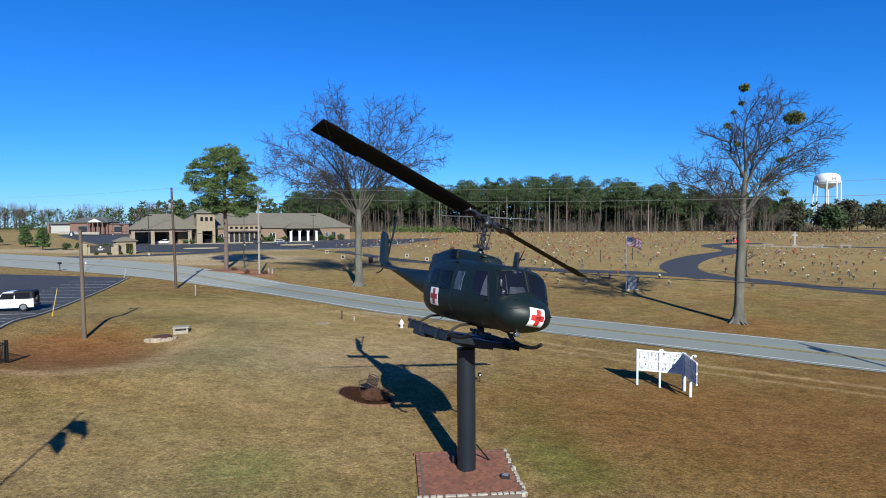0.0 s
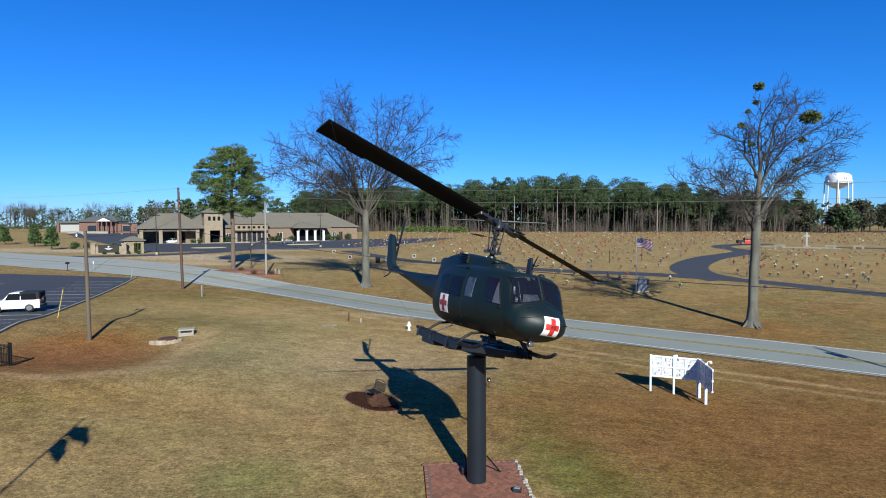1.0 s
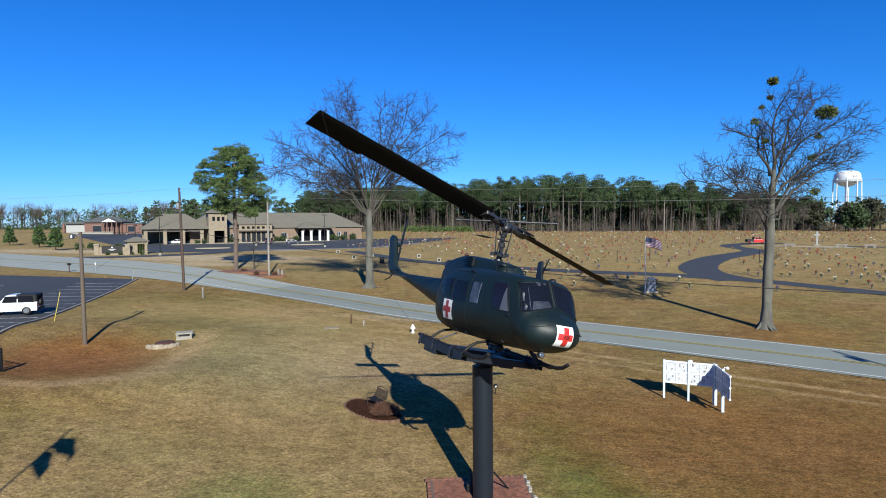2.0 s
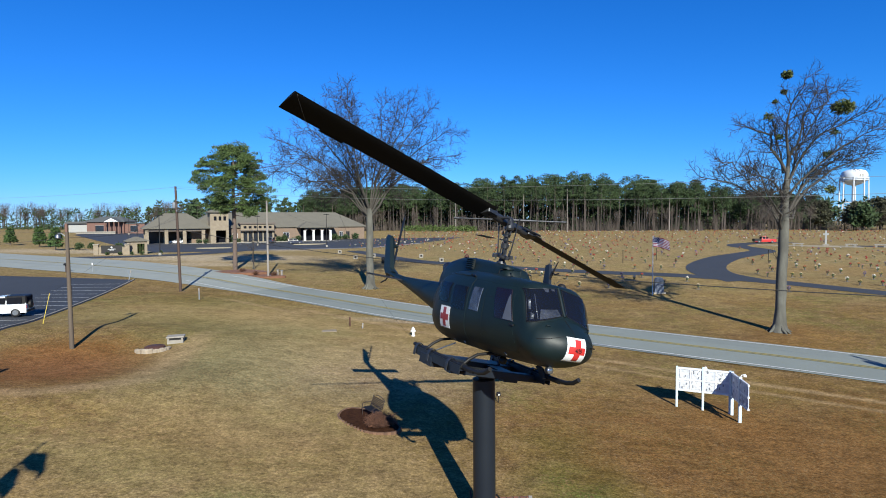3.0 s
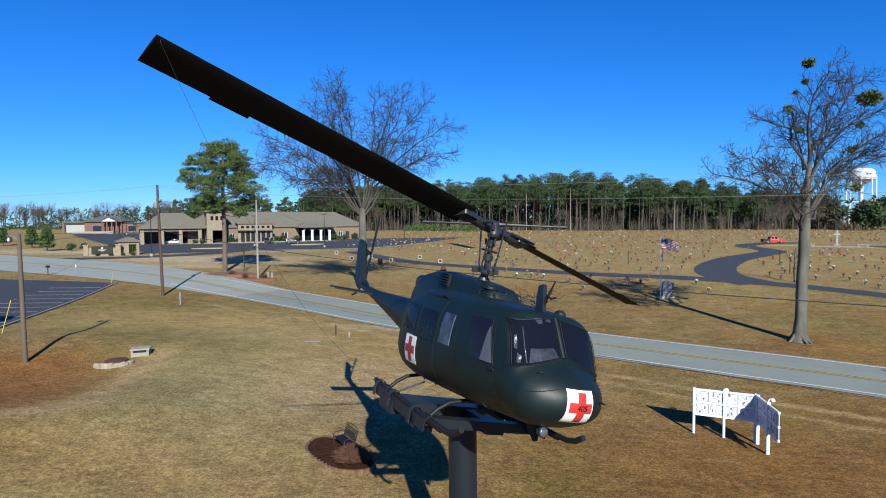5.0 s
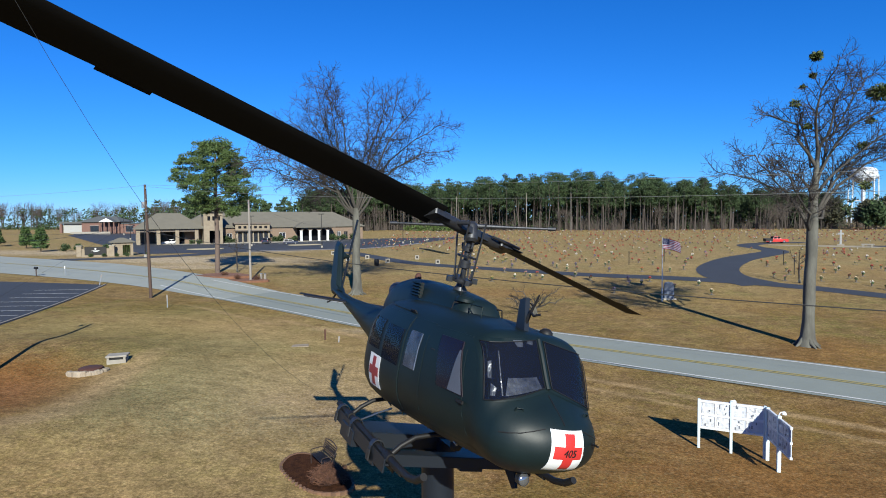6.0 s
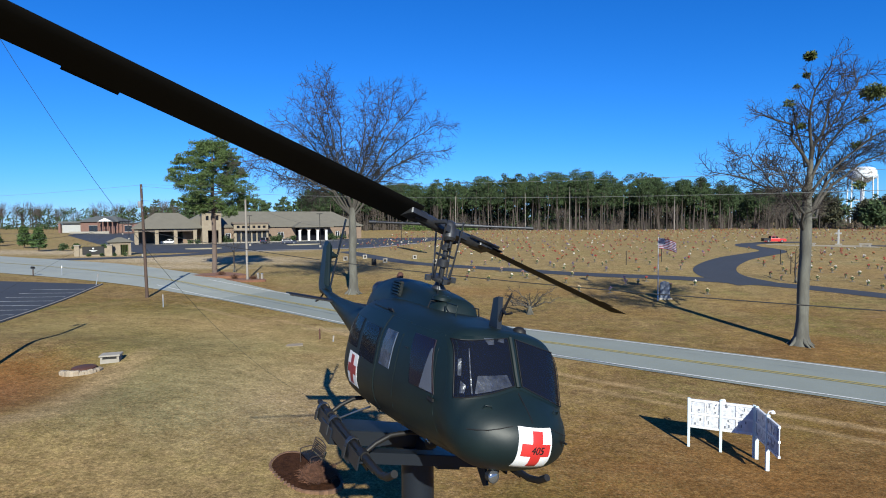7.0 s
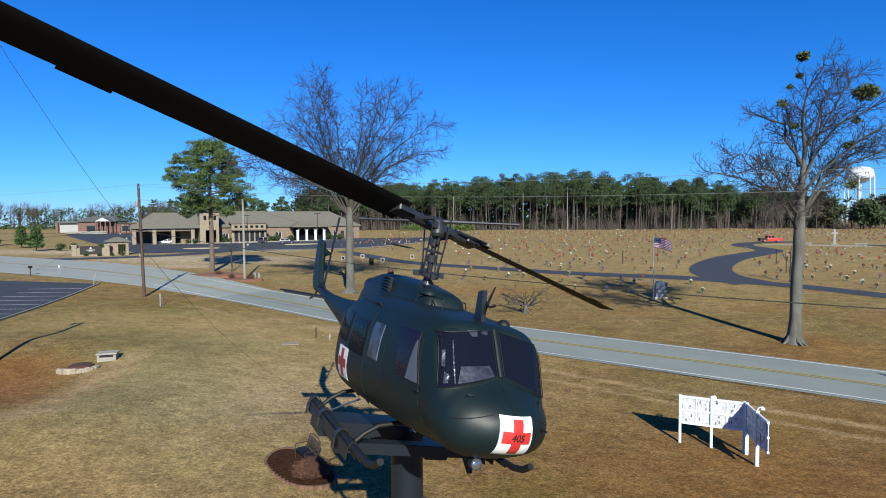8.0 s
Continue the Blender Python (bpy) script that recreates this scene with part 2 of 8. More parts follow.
M_stone = material("tan_stone", (0.2397, 0.1972, 0.1411), 0.85, other=(0.1555, 0.1198, 0.0850), scale=1.2, fine=6, fine_mix=0.3, bump=0.6, bump_scale=6)
M_roof = material("taupe_shingles", (0.1266, 0.1165, 0.0918), 0.9, other=(0.0986, 0.0901, 0.0723), scale=0.6, fine=5, fine_mix=0.25, bump=0.5, bump_scale=6)
M_roofgrey = material("grey_shingles", (0.0739, 0.0833, 0.0850), 0.9, other=(0.0638, 0.0672, 0.0706), scale=0.6, fine=5, bump=0.4)
M_brickwall = material("red_brick_wall", (0.1555, 0.0850, 0.0672), 0.9, other=(0.1130, 0.0603, 0.0493), scale=1, fine=8, bump=0.4)
M_brownbrick = material("brown_brick_wall", (0.1904, 0.1343, 0.0952), 0.88, other=(0.1266, 0.0884, 0.0672), scale=1.0, fine=5, fine_mix=0.35, bump=0.5, bump_scale=6)
M_trim = material("brown_trim", (0.1130, 0.0884, 0.0706), 0.7, other=(0.0850, 0.0672, 0.0561), scale=2)
M_mulch = material("dark_mulch", (0.026, 0.012, 0.007), 0.95, other=(0.070, 0.030, 0.015), scale=7, mix=1.0, fine=26, fine_mix=0.6, bump=1.0, bump_scale=25, spec=0.05)
M_redmulch = material("red_pine_straw", (0.1759, 0.0808, 0.0425), 0.95, other=(0.1198, 0.0527, 0.0314), scale=2, mix=0.9, bump=0.8, bump_scale=14)
M_widened = material("pale_worn_asphalt", (0.2541, 0.2720, 0.2431), 0.85, other=(0.1972, 0.2117, 0.1904), scale=0.3, fine=12, fine_mix=0.2, bump=0.3)
M_young = material("young_evergreen_leaves", (0.0425, 0.0808, 0.0153), 0.8, other=(0.0247, 0.0493, 0.0127), scale=1.5, bump=0, island=0.35)
M_oak = material("olive_brown_foliage", (0.0510, 0.0510, 0.0255), 0.85, other=(0.0298, 0.0357, 0.0170), scale=0.3, bump=0, island=0.35)

# ---- terrain: a smooth surface through a few known levels ----
LEVELS = np.array([
    (0, 0, 0), (11, 12, -0.8), (24, 33.4, -0.5), (18.9, 52.6, 0.29), (30, 71.3, 1.3), (-12, 28.9, 0.3), (-6, 9.2, 0), (-36.2, 44.4, 1.34), (-27.2, 17.2, 1.3),
    (-46.8, 50.7, 2.0), (-38, 62, 2), (-70, 150, 3.1), (-165, 210, 6.2), (0, 230, 5), (120, 225, 4.6), (100, 100, 1.6), (60, 30, -0.8), (30, -20, -1), (-30, -20, 1), (-80, 10, 2.6),
    (0, 420, 6), (350, 350, 5), (-350, 350, 9), (0, -150, 0), (300, -100, 0), (-300, -100, 3)])


def _kernel(r2):
    return np.where(r2 > 0, r2 * np.log(r2 + 1e-12), 0)


_n = len(LEVELS)
_p = np.c_[np.ones(_n), LEVELS[:, :2]]
_k = _kernel(((LEVELS[:, None, :2] - LEVELS[None, :, :2]) ** 2).sum(-1)) + np.eye(_n) * 60
_w = np.linalg.solve(np.block([[_k, _p], [_p.T, np.zeros((3, 3))]]), np.r_[LEVELS[:, 2], 0, 0, 0])


def level(x, y):
    """Height of the ground at a place."""
    r = math.hypot(x, y - 100)
    if r > 420:
        x, y = x * 420 / r, 100 + (y - 100) * 420 / r
    z = float(_kernel((LEVELS[:, 0] - x) ** 2 + (LEVELS[:, 1] - y) ** 2) @ _w[:_n] + _w[_n:] @ np.array([1, x, y]))
    # drainage hollow with a low bank round it
    d = math.hypot((x + 25.5) / 1.25, y - 14.5)
    z += -0.45 * math.exp(-(d / 4.2) ** 2) + 0.28 * math.exp(-((d - 8.0) / 2.6) ** 2)
    return z


def spaced(lo, hi, near_lo, near_hi, step, grow):
    out = list(np.arange(near_lo, near_hi + 0.01, step))
    s, a = step, near_hi
    while a < hi:
        s *= grow
        a += s
        out.append(min(a, hi))
    s, a = step, near_lo
    while a > lo:
        s *= grow
        a -= s
        out.insert(0, max(a, lo))
    return out


def ground_material():
    mt = bpy.data.materials.new("dry_winter_grass")
    mt.use_nodes = True
    n, l = mt.node_tree.nodes, mt.node_tree.links
    b = n["Principled BSDF"]
    b.inputs["Roughness"].default_value = 0.95
    b.inputs["Specular IOR Level"].default_value = 0.02
    tc = n.new("ShaderNodeTexCoord")
    src = tc.outputs["Object"]

    def tex(s, detail=4, lo=0.35, hi=0.65, stretch=None, rough=0.5):
        v = src
        if stretch:
            mp = n.new("ShaderNodeMapping")
            mp.inputs["Scale"].default_value = stretch
            l.new(src, mp.inputs[0])
            v = mp.outputs[0]
        t = n.new("ShaderNodeTexNoise")
        t.inputs["Scale"].default_value, t.inputs["Detail"].default_value, t.inputs["Roughness"].default_value = s, detail, rough
        l.new(v, t.inputs["Vector"])
        r = n.new("ShaderNodeMapRange")
        r.inputs["From Min"].default_value, r.inputs["From Max"].default_value = lo, hi
        l.new(t.outputs["Fac"], r.inputs["Value"])
        return r.outputs[0]

    def math_node(op, a, c):
        m = n.new("ShaderNodeMath")
        m.operation = op
        for s, v in zip(m.inputs, (a, c)):
            if isinstance(v, (int, float)):
                s.default_value = v
            else:
                l.new(v, s)
        return m.outputs[0]

    def blend(fac, a, c):
        mx = n.new("ShaderNodeMix")
        mx.data_type = "RGBA"
        l.new(fac, mx.inputs[0])
        for s, v in ((mx.inputs[6], a), (mx.inputs[7], c)):
            if isinstance(v, tuple):
                s.default_value = (*v, 1)
            else:
                l.new(v, s)
        return mx.outputs[2]

    def spot(x, y, turn, rx, ry, soft=0.5):
        """1 inside an uneven patch round a place, 0 outside. turn: degrees by which its long side is turned."""
        mv = n.new("ShaderNodeVectorMath")
        mv.operation = "SUBTRACT"
        mv.inputs[1].default_value = (x, y, 0)
        l.new(src, mv.inputs[0])
        mt_ = n.new("ShaderNodeVectorRotate")
        mt_.inputs["Angle"].default_value = radians(-turn)
        l.new(mv.outputs[0], mt_.inputs["Vector"])
        mp = n.new("ShaderNodeMapping")
        mp.inputs["Scale"].default_value = (1 / rx, 1 / ry, 0)
        l.new(mt_.outputs[0], mp.inputs[0])
        ln = n.new("ShaderNodeVectorMath")
        ln.operation = "LENGTH"
        l.new(mp.outputs[0], ln.inputs[0])
        wob = math_node("MULTIPLY", tex(0.6, 5, 0, 1), 1.1)
        d = math_node("ADD", ln.outputs["Value"], math_node("SUBTRACT", wob, 0.55))
        r = n.new("ShaderNodeMapRange")
        r.inputs["From Min"].default_value, r.inputs["From Max"].default_value = 1 + soft, 1 - soft
        l.new(d, r.inputs["Value"])
        return r.outputs[0]

    straw, tan, soil, green = (0.265, 0.185, 0.055), (0.185, 0.117, 0.033), (0.174, 0.082, 0.025), (0.068, 0.117, 0.024)
    col = blend(tex(0.055, 4), tan, straw)
    col = blend(math_node("MULTIPLY", tex(0.16, 5, 0.48, 0.70), 0.5), col, soil)
    col = blend(math_node("MULTIPLY", tex(0.11, 5, 0.46, 0.64), 0.55), col, green)
    col = blend(math_node("MULTIPLY", tex(0.30, 6, 0.46, 0.64, None, 0.65), 0.62), col, (0.134, 0.076, 0.029))
    col = blend(math_node("MULTIPLY", tex(0.42, 6, 0.52, 0.70, (0.35, 1.3, 1), 0.65), 0.5), col, (0.329, 0.237, 0.095))
    col = blend(math_node("MULTIPLY", tex(0.035, 5, 0.42, 0.62), 0.55), col, (0.185, 0.144, 0.058))
    col = blend(math_node("MULTIPLY", tex(0.23, 6, 0.50, 0.66, (1.0, 0.5, 1), 0.6), 0.45), col, (0.309, 0.219, 0.107))
    # mown stripes along the verge and thin worn places
    col = blend(math_node("MULTIPLY", tex(0.5, 5, 0.5, 0.7, (0.25, 1.0, 1)), 0.35), col, (0.235, 0.157, 0.085))
    # blades: fine light and dark flecks
    col = blend(math_node("MULTIPLY", tex(7, 3, 0.44, 0.64), 0.5), col, (0.070, 0.040, 0.018))
    col = blend(math_node("MULTIPLY", tex(2.2, 4, 0.48, 0.68), 0.55), col, (0.247, 0.164, 0.085))
    col = blend(math_node("MULTIPLY", tex(1.1, 4, 0.50, 0.70), 0.5), col, (0.083, 0.044, 0.021))
    col = blend(math_node("MULTIPLY", tex(24, 2, 0.44, 0.62), 0.42), col, (0.059, 0.032, 0.014))
    col = blend(math_node("MULTIPLY", tex(15, 2, 0.52, 0.66), 0.6), col, (0.306, 0.211, 0.112))
    grain = tex(9, 3, 0.30, 0.58)
    for x, y, rx, ry, amount in ((3.4, 3.4, 1.9, 2.6, 0.75), (2.9, 7.6, 1.6, 1.4, 0.5), (-7.2, -1.0, 2.2, 2.0, 0.4), (-12.5, 2.4, 2.6, 1.5, 0.35), (-20.0, 22.0, 4.5, 5.5, 0.4), (-13.5, 26.5, 2.5, 1.3, 0.5), (-30, 38, 8, 4, 0.35), (14, 17, 4, 2, 0.3), (-14, 17, 4, 5, 0.35), (-28, 28, 7, 4, 0.35), (4.2, 0.8, 2.0, 1.6, 0.8), (-7.9, -0.4, 1.6, 1.4, 0.6), (9, 2, 3, 1.5, 0.4), (16, 4, 3, 1.2, 0.45), (12, -1, 4, 1.4, 0.4)):
        col = blend(math_node("MULTIPLY", math_node("MULTIPLY", spot(x, y, 0, rx, ry), grain), amount), col, green)
    for x, y, rx, ry, amount in ((-25.0, 13.4, 5.6, 5.0, 1.0), (-26.0, 17.2, 3.2, 2.4, 0.9), (11.9, 10.4, 0.9, 0.7, 0.9), (11.5, 12.4, 1.5, 1.6, 0.5), (-2, 56, 12, 3.5, 0.7), (14, 7, 11, 8, 0.65), (18, 3, 11, 8, 0.75), (25, 12, 15, 7.5, 0.6), (6, 9, 8, 4, 0.35), (-9, 4, 5, 2.5, 0.4), (-16, 6, 5, 2, 0.35), (25, 31, 5, 4, 0.5), (60, 78, 16, 7, 0.55), (-33, 55, 6, 3.5, 0.55), (-120, 160, 14, 9, 0.6)):
        col = blend(math_node("MULTIPLY", math_node("MULTIPLY", spot(x, y, 0, rx, ry), grain), amount), col, soil)
    for x, y, rx, ry, amount in ((-50, 72, 10, 3, 0.8), (-9, 17, 8, 6, 0.35), (-56, 86, 20, 9, 1.0), (-54, 116, 9, 6, 0.9), (-100, 102, 20, 8, 0.9), (-8, 33, 5, 1.0, 0.6)):
        col = blend(math_node("MULTIPLY", math_node("MULTIPLY", spot(x, y, 0, rx, ry), grain), amount), col, (0.391, 0.322, 0.243))
    for x, y, rx, ry, amount in ((15, 4, 12, 9, 0.22), (26, 8, 14, 9, 0.35)):
        col = blend(math_node("MULTIPLY", spot(x, y, 0, rx, ry, 0.8), amount), col, (0.116, 0.069, 0.030))
    for x, y, rx, ry, amount in ((-10, 7, 7, 5, 0.5), (-15, 22, 6, 8, 0.6), (-22, 32, 8, 5, 0.6), (-32, 30, 5, 6, 0.4), (-6, 20, 7, 4, 0.4), (-3, 1, 4, 3, 0.35), (-14, -2, 7, 4, 0.35), (-5, 28, 9, 3, 0.4)):
        col = blend(math_node("MULTIPLY", spot(x, y, 0, rx, ry, 0.8), amount), col, (0.309, 0.224, 0.104))
    for x, y, turn, rx, ry, amount in ((14, 19.5, -27, 16, 0.35, 0.6), (13, 18.0, -27, 16, 0.3, 0.45), (-10, 31.2, -30, 9, 0.4, 0.6), (-24, 37.5, -32, 7, 0.35, 0.5), (-19.4, 16.0, -78, 6.0, 1.1, 0.7), (-19.6, 9.4, 41, 3.0, 0.8, 0.7), (-24.5, 7.3, 8, 3.6, 0.6, 0.6)):
        col = blend(math_node("MULTIPLY", spot(x, y, turn, rx, ry), amount), col, (0.306, 0.211, 0.112))
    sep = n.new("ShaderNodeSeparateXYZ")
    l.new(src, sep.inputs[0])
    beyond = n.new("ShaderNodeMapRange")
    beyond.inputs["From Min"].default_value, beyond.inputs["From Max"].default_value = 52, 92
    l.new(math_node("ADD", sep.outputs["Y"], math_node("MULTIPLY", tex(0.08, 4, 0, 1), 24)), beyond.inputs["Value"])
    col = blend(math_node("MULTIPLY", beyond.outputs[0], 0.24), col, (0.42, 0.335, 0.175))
    for x, y, rx, ry, amount in ((-16.2, 16.5, 3.2, 6.5, 0.45), (-12.0, 12.0, 5.0, 2.2, 0.4), (-18.0, 26.0, 4.5, 3.0, 0.4), (-9.0, -3.0, 5.0, 1.6, 0.4)):
        col = blend(math_node("MULTIPLY", math_node("MULTIPLY", spot(x, y, 0, rx, ry, 0.8), grain), amount), col, (0.135, 0.136, 0.068))
    col = blend(math_node("MULTIPLY", spot(-25.5, 12.8, 0, 4.6, 4.2, 0.6), 0.6), col, (0.167, 0.074, 0.035))
    # tufts and blades: light and dark over every patch
    for s_, detail, lo, hi, stretch, dark, light in ((0.75, 5, 0.36, 0.64, (0.8, 1.1, 1), 0.86, 1.14), (2.6, 5, 0.34, 0.66, (0.9, 1.1, 1), 0.80, 1.20), (8.0, 3, 0.36, 0.64, None, 0.70, 1.24), (24, 2, 0.36, 0.64, None, 0.68, 1.26)):
        shade = n.new("ShaderNodeMapRange")
        shade.inputs["To Min"].default_value, shade.inputs["To Max"].default_value = dark, light
        l.new(tex(s_, detail, lo, hi, stretch, 0.6), shade.inputs["Value"])
        sc_ = n.new("ShaderNodeVectorMath")
        sc_.operation = "SCALE"
        l.new(col, sc_.inputs[0])
        l.new(shade.outputs[0], sc_.inputs["Scale"])
        col = sc_.outputs[0]
    l.new(col, b.inputs["Base Color"])
    h = math_node("ADD", tex(7, 3, 0, 1), math_node("MULTIPLY", tex(2.6, 3, 0, 1), 1.2))
    bp = n.new("ShaderNodeBump")
    bp.inputs["Strength"].default_value, bp.inputs["Distance"].default_value = 0.5, 0.05
    l.new(h, bp.inputs["Height"])
    l.new(bp.outputs[0], b.inputs["Normal"])
    return mt


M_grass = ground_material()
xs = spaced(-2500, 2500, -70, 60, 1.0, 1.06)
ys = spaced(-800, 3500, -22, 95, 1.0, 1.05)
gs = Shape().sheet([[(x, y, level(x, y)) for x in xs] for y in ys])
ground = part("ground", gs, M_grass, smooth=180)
tagged(ground, "dry tan winter lawn with red soil patches", "ground", kind="structure")


def along(points, step=1.5):
    """Points evenly along a smooth line through the given plan points."""
    p = [Vector((*q, 0)) for q in points]
    p = [p[0] * 2 - p[1]] + p + [p[-1] * 2 - p[-2]]
    out = []
    for i in range(1, len(p) - 2):
        a, b, c, d = p[i - 1:i + 3]
        k = max(2, int((c - b).length / step))
        for j in range(k):
            t = j / k
            out.append(0.5 * ((2 * b) + (c - a) * t + (2 * a - 5 * b + 4 * c - d) * t * t + (3 * b - a - 3 * c + d) * t ** 3))
    return out + [p[-2]]


def strip(name, points, width, lift, mat, step=1.5, across=4, shift=0.0, dash=None):
    """A flat band that follows the ground along a line. width: one number, or two for its ends."""
    line = along(points, step)
    w0, w1 = width if isinstance(width, (tuple, list)) else (width, width)
    rows, shape = [], Shape()
    for i, p in enumerate(line):
        d = (line[min(i + 1, len(line) - 1)] - line[max(i - 1, 0)]).normalized()
        side = Vector((-d.y, d.x, 0))
        w = w0 + (w1 - w0) * i / (len(line) - 1)
        row = []
        for j in range(across + 1):
            q = p + side * (shift + w * (0.5 - j / across))
            row.append((q.x, q.y, level(q.x, q.y) + lift))
        rows.append(row)
    shape.sheet([list(reversed(r)) for r in rows])
    return part(name, shape, mat)


def patch(name, corners, lift, mat, n=24):
    """A flat four-sided area laid on the ground."""
    a, b, c, d = [Vector((*q, 0)) for q in corners]
    rows = []
    for i in range(n + 1):
        u = i / n
        row = []
        for j in range(n + 1):
            v = j / n
            q = a * (1 - u) * (1 - v) + b * u * (1 - v) + c * u * v + d * (1 - u) * v
            row.append((q.x, q.y, level(q.x, q.y) + lift))
        rows.append(row)
    return part(name, Shape().sheet(rows), mat)


M_gravel = material("pale_gravel", (0.2966, 0.2541, 0.1691), 0.9, other=(0.2397, 0.2048, 0.1343), scale=0.6, fine=9, bump=0.3)
ROAD = [(160, -42), (100, -14), (60, 5.5), (28.8, 20.9), (20.4, 25.2), (8, 30.8), (0.3, 34.0), (-8.5, 37.6), (-18.8, 43.6), (-29.5, 49.8), (-38.6, 55.2), (-50, 60.5), (-66, 67.2), (-100, 80), (-160, 101), (-260, 136)]
road = tagged(strip("road", ROAD, 7.6, 0.04, M_road, across=8), "worn pale grey two-lane asphalt road", "road", kind="structure")
tagged(strip("road", [(-27.0, 48.4), (-38.6, 55.2), (-50, 60.5), (-66, 67.2)], (7.6, 17.5), 0.045, M_widened, across=8), "pale asphalt road widening at the entrances", "road", kind="structure")
tagged(strip("road", [(-64.5, 66.6), (-100, 80), (-160, 101), (-260, 136)], (17.3, 20), 0.048, M_widened, across=10, step=3), "pale asphalt road widening at the entrances", "road", kind="structure")
for shift in (-0.16, 0.16):
    tagged(strip("lane_line", ROAD, 0.15, 0.07, M_yellow, across=1, shift=shift), "faded double yellow centre line", "road marking", kind="structure")
for shift in (-3.35, 3.35):
    tagged(strip("edge_line", ROAD[:11], 0.16, 0.07, M_line, across=1, shift=shift), "faded white road edge line", "road marking", kind="structure")

LOT = [(-46.6, 51.0), (-33.2, 16.5), (-62, 2), (-80, 50)]
tagged(patch("parking_lot", LOT, 0.03, M_asphalt), "dark new asphalt car park beside the lawn", "car park", kind="structure")
kerb_line = [(-46.5, 51.0), (-41.15, 37.2), (-33.1, 16.5), (-29.55, 7.3)]
kl = along(kerb_line, 1.5)
for i in range(len(kl) - 1):
    a, b = kl[i], kl[i + 1]
    d = (b - a).normalized()
    s = Vector((d.y, -d.x, 0)) * 0.08
    sh = Shape()
    rows = [[(p.x + s.x * k, p.y + s.y * k, level(p.x, p.y) + 0.14) for k in (-1, 1)] for p in (a + d * 0.006, b - d * 0.006)]
    sh.slab(rows, (0, 0, -0.3))
    tagged(part("kerb", sh, M_concrete), "pale concrete kerb edging the car park", "kerb", kind="structure")
u = (Vector((-33.2, 16.5, 0)) - Vector((-46.6, 51.0, 0))).normalized()
w = Vector((-0.912, -0.41, 0))
for i in range(13):
    a = Vector((-46.6, 51.0, 0)) + u * (4.0 + 2.75 * i) + w * 0.5
    tagged(strip("bay_line", [(a.x, a.y), (a.x + w.x * 2.6, a.y + w.y * 2.6), (a.x + w.x * 5.2, a.y + w.y * 5.2)], 0.12, 0.06, M_line, across=1), "white painted parking bay line", "road marking", kind="structure")
for i in range(11):
    a = Vector((-46.6, 51.0, 0)) + u * (5.0 + 2.75 * i) + w * 12.5
    tagged(strip("bay_line", [(a.x, a.y), (a.x + w.x * 2.6, a.y + w.y * 2.6), (a.x + w.x * 5.2, a.y + w.y * 5.2)], 0.12, 0.06, M_line, across=1), "white painted parking bay line", "road marking", kind="structure")

LOWER = [(75, 33), (49.2, 51.0), (37.5, 61.5), (26, 67.5), (13.8, 71.3), (0.15, 77.6), (-14, 85), (-24, 97), (-34, 112)]
tagged(strip("cemetery_drive", LOWER, 3.6, 0.03, M_asphalt), "narrow dark asphalt cemetery drive", "drive", kind="structure")
FORK = [(34, 62.5), (32.2, 70), (35.0, 80), (43.0, 93.5), (51.4, 103.3), (57.8, 111.0), (59.6, 118), (59.3, 126), (62.0, 133.5), (69, 139.5), (80, 142.5)]
tagged(strip("cemetery_drive", FORK, (6.2, 4.2), 0.036, M_asphalt), "curved dark asphalt drive through the graves", "drive", kind="structure")
tagged(strip("cemetery_drive", [(87, 129), (96, 126.5), (110, 120), (126, 110), (140, 96)], 3.8, 0.036, M_asphalt), "narrow dark asphalt cemetery drive", "drive", kind="structure")
tagged(strip("cemetery_drive", [(66, 132.5), (74, 129.5), (87, 126)], (3.0, 7.0), 0.034, M_gravel), "pale gravel apron round the cross", "drive", kind="structure")
tagged(patch("far_parking_lot", [(-76, 101), (-30, 128), (-12, 184), (-112, 178)], 0.03, M_asphalt), "dark asphalt car park before the funeral home", "car park", kind="structure")
tagged(patch("far_parking_lot", [(-76, 101), (-112, 178), (-205, 262), (-166, 186)], 0.034, M_asphalt), "dark asphalt drive beside the funeral home", "car park", kind="structure")
tagged(strip("side_drive", [(-94, 75), (-80, 81.5), (-70, 89.5), (-64, 100), (-62, 116), (-62, 124)], (5.5, 6.5), 0.034, M_asphalt), "dark asphalt entrance drive", "drive", kind="structure")

# ---- the helicopter: x ahead, y to its left, z up from the skids ----
heli = thing("helicopter", pose(-0.0146, -0.774, 5.058, -13.03, -0.454, -58.27),
             "dark olive medical rescue helicopter, banked on a steel column", "helicopter")
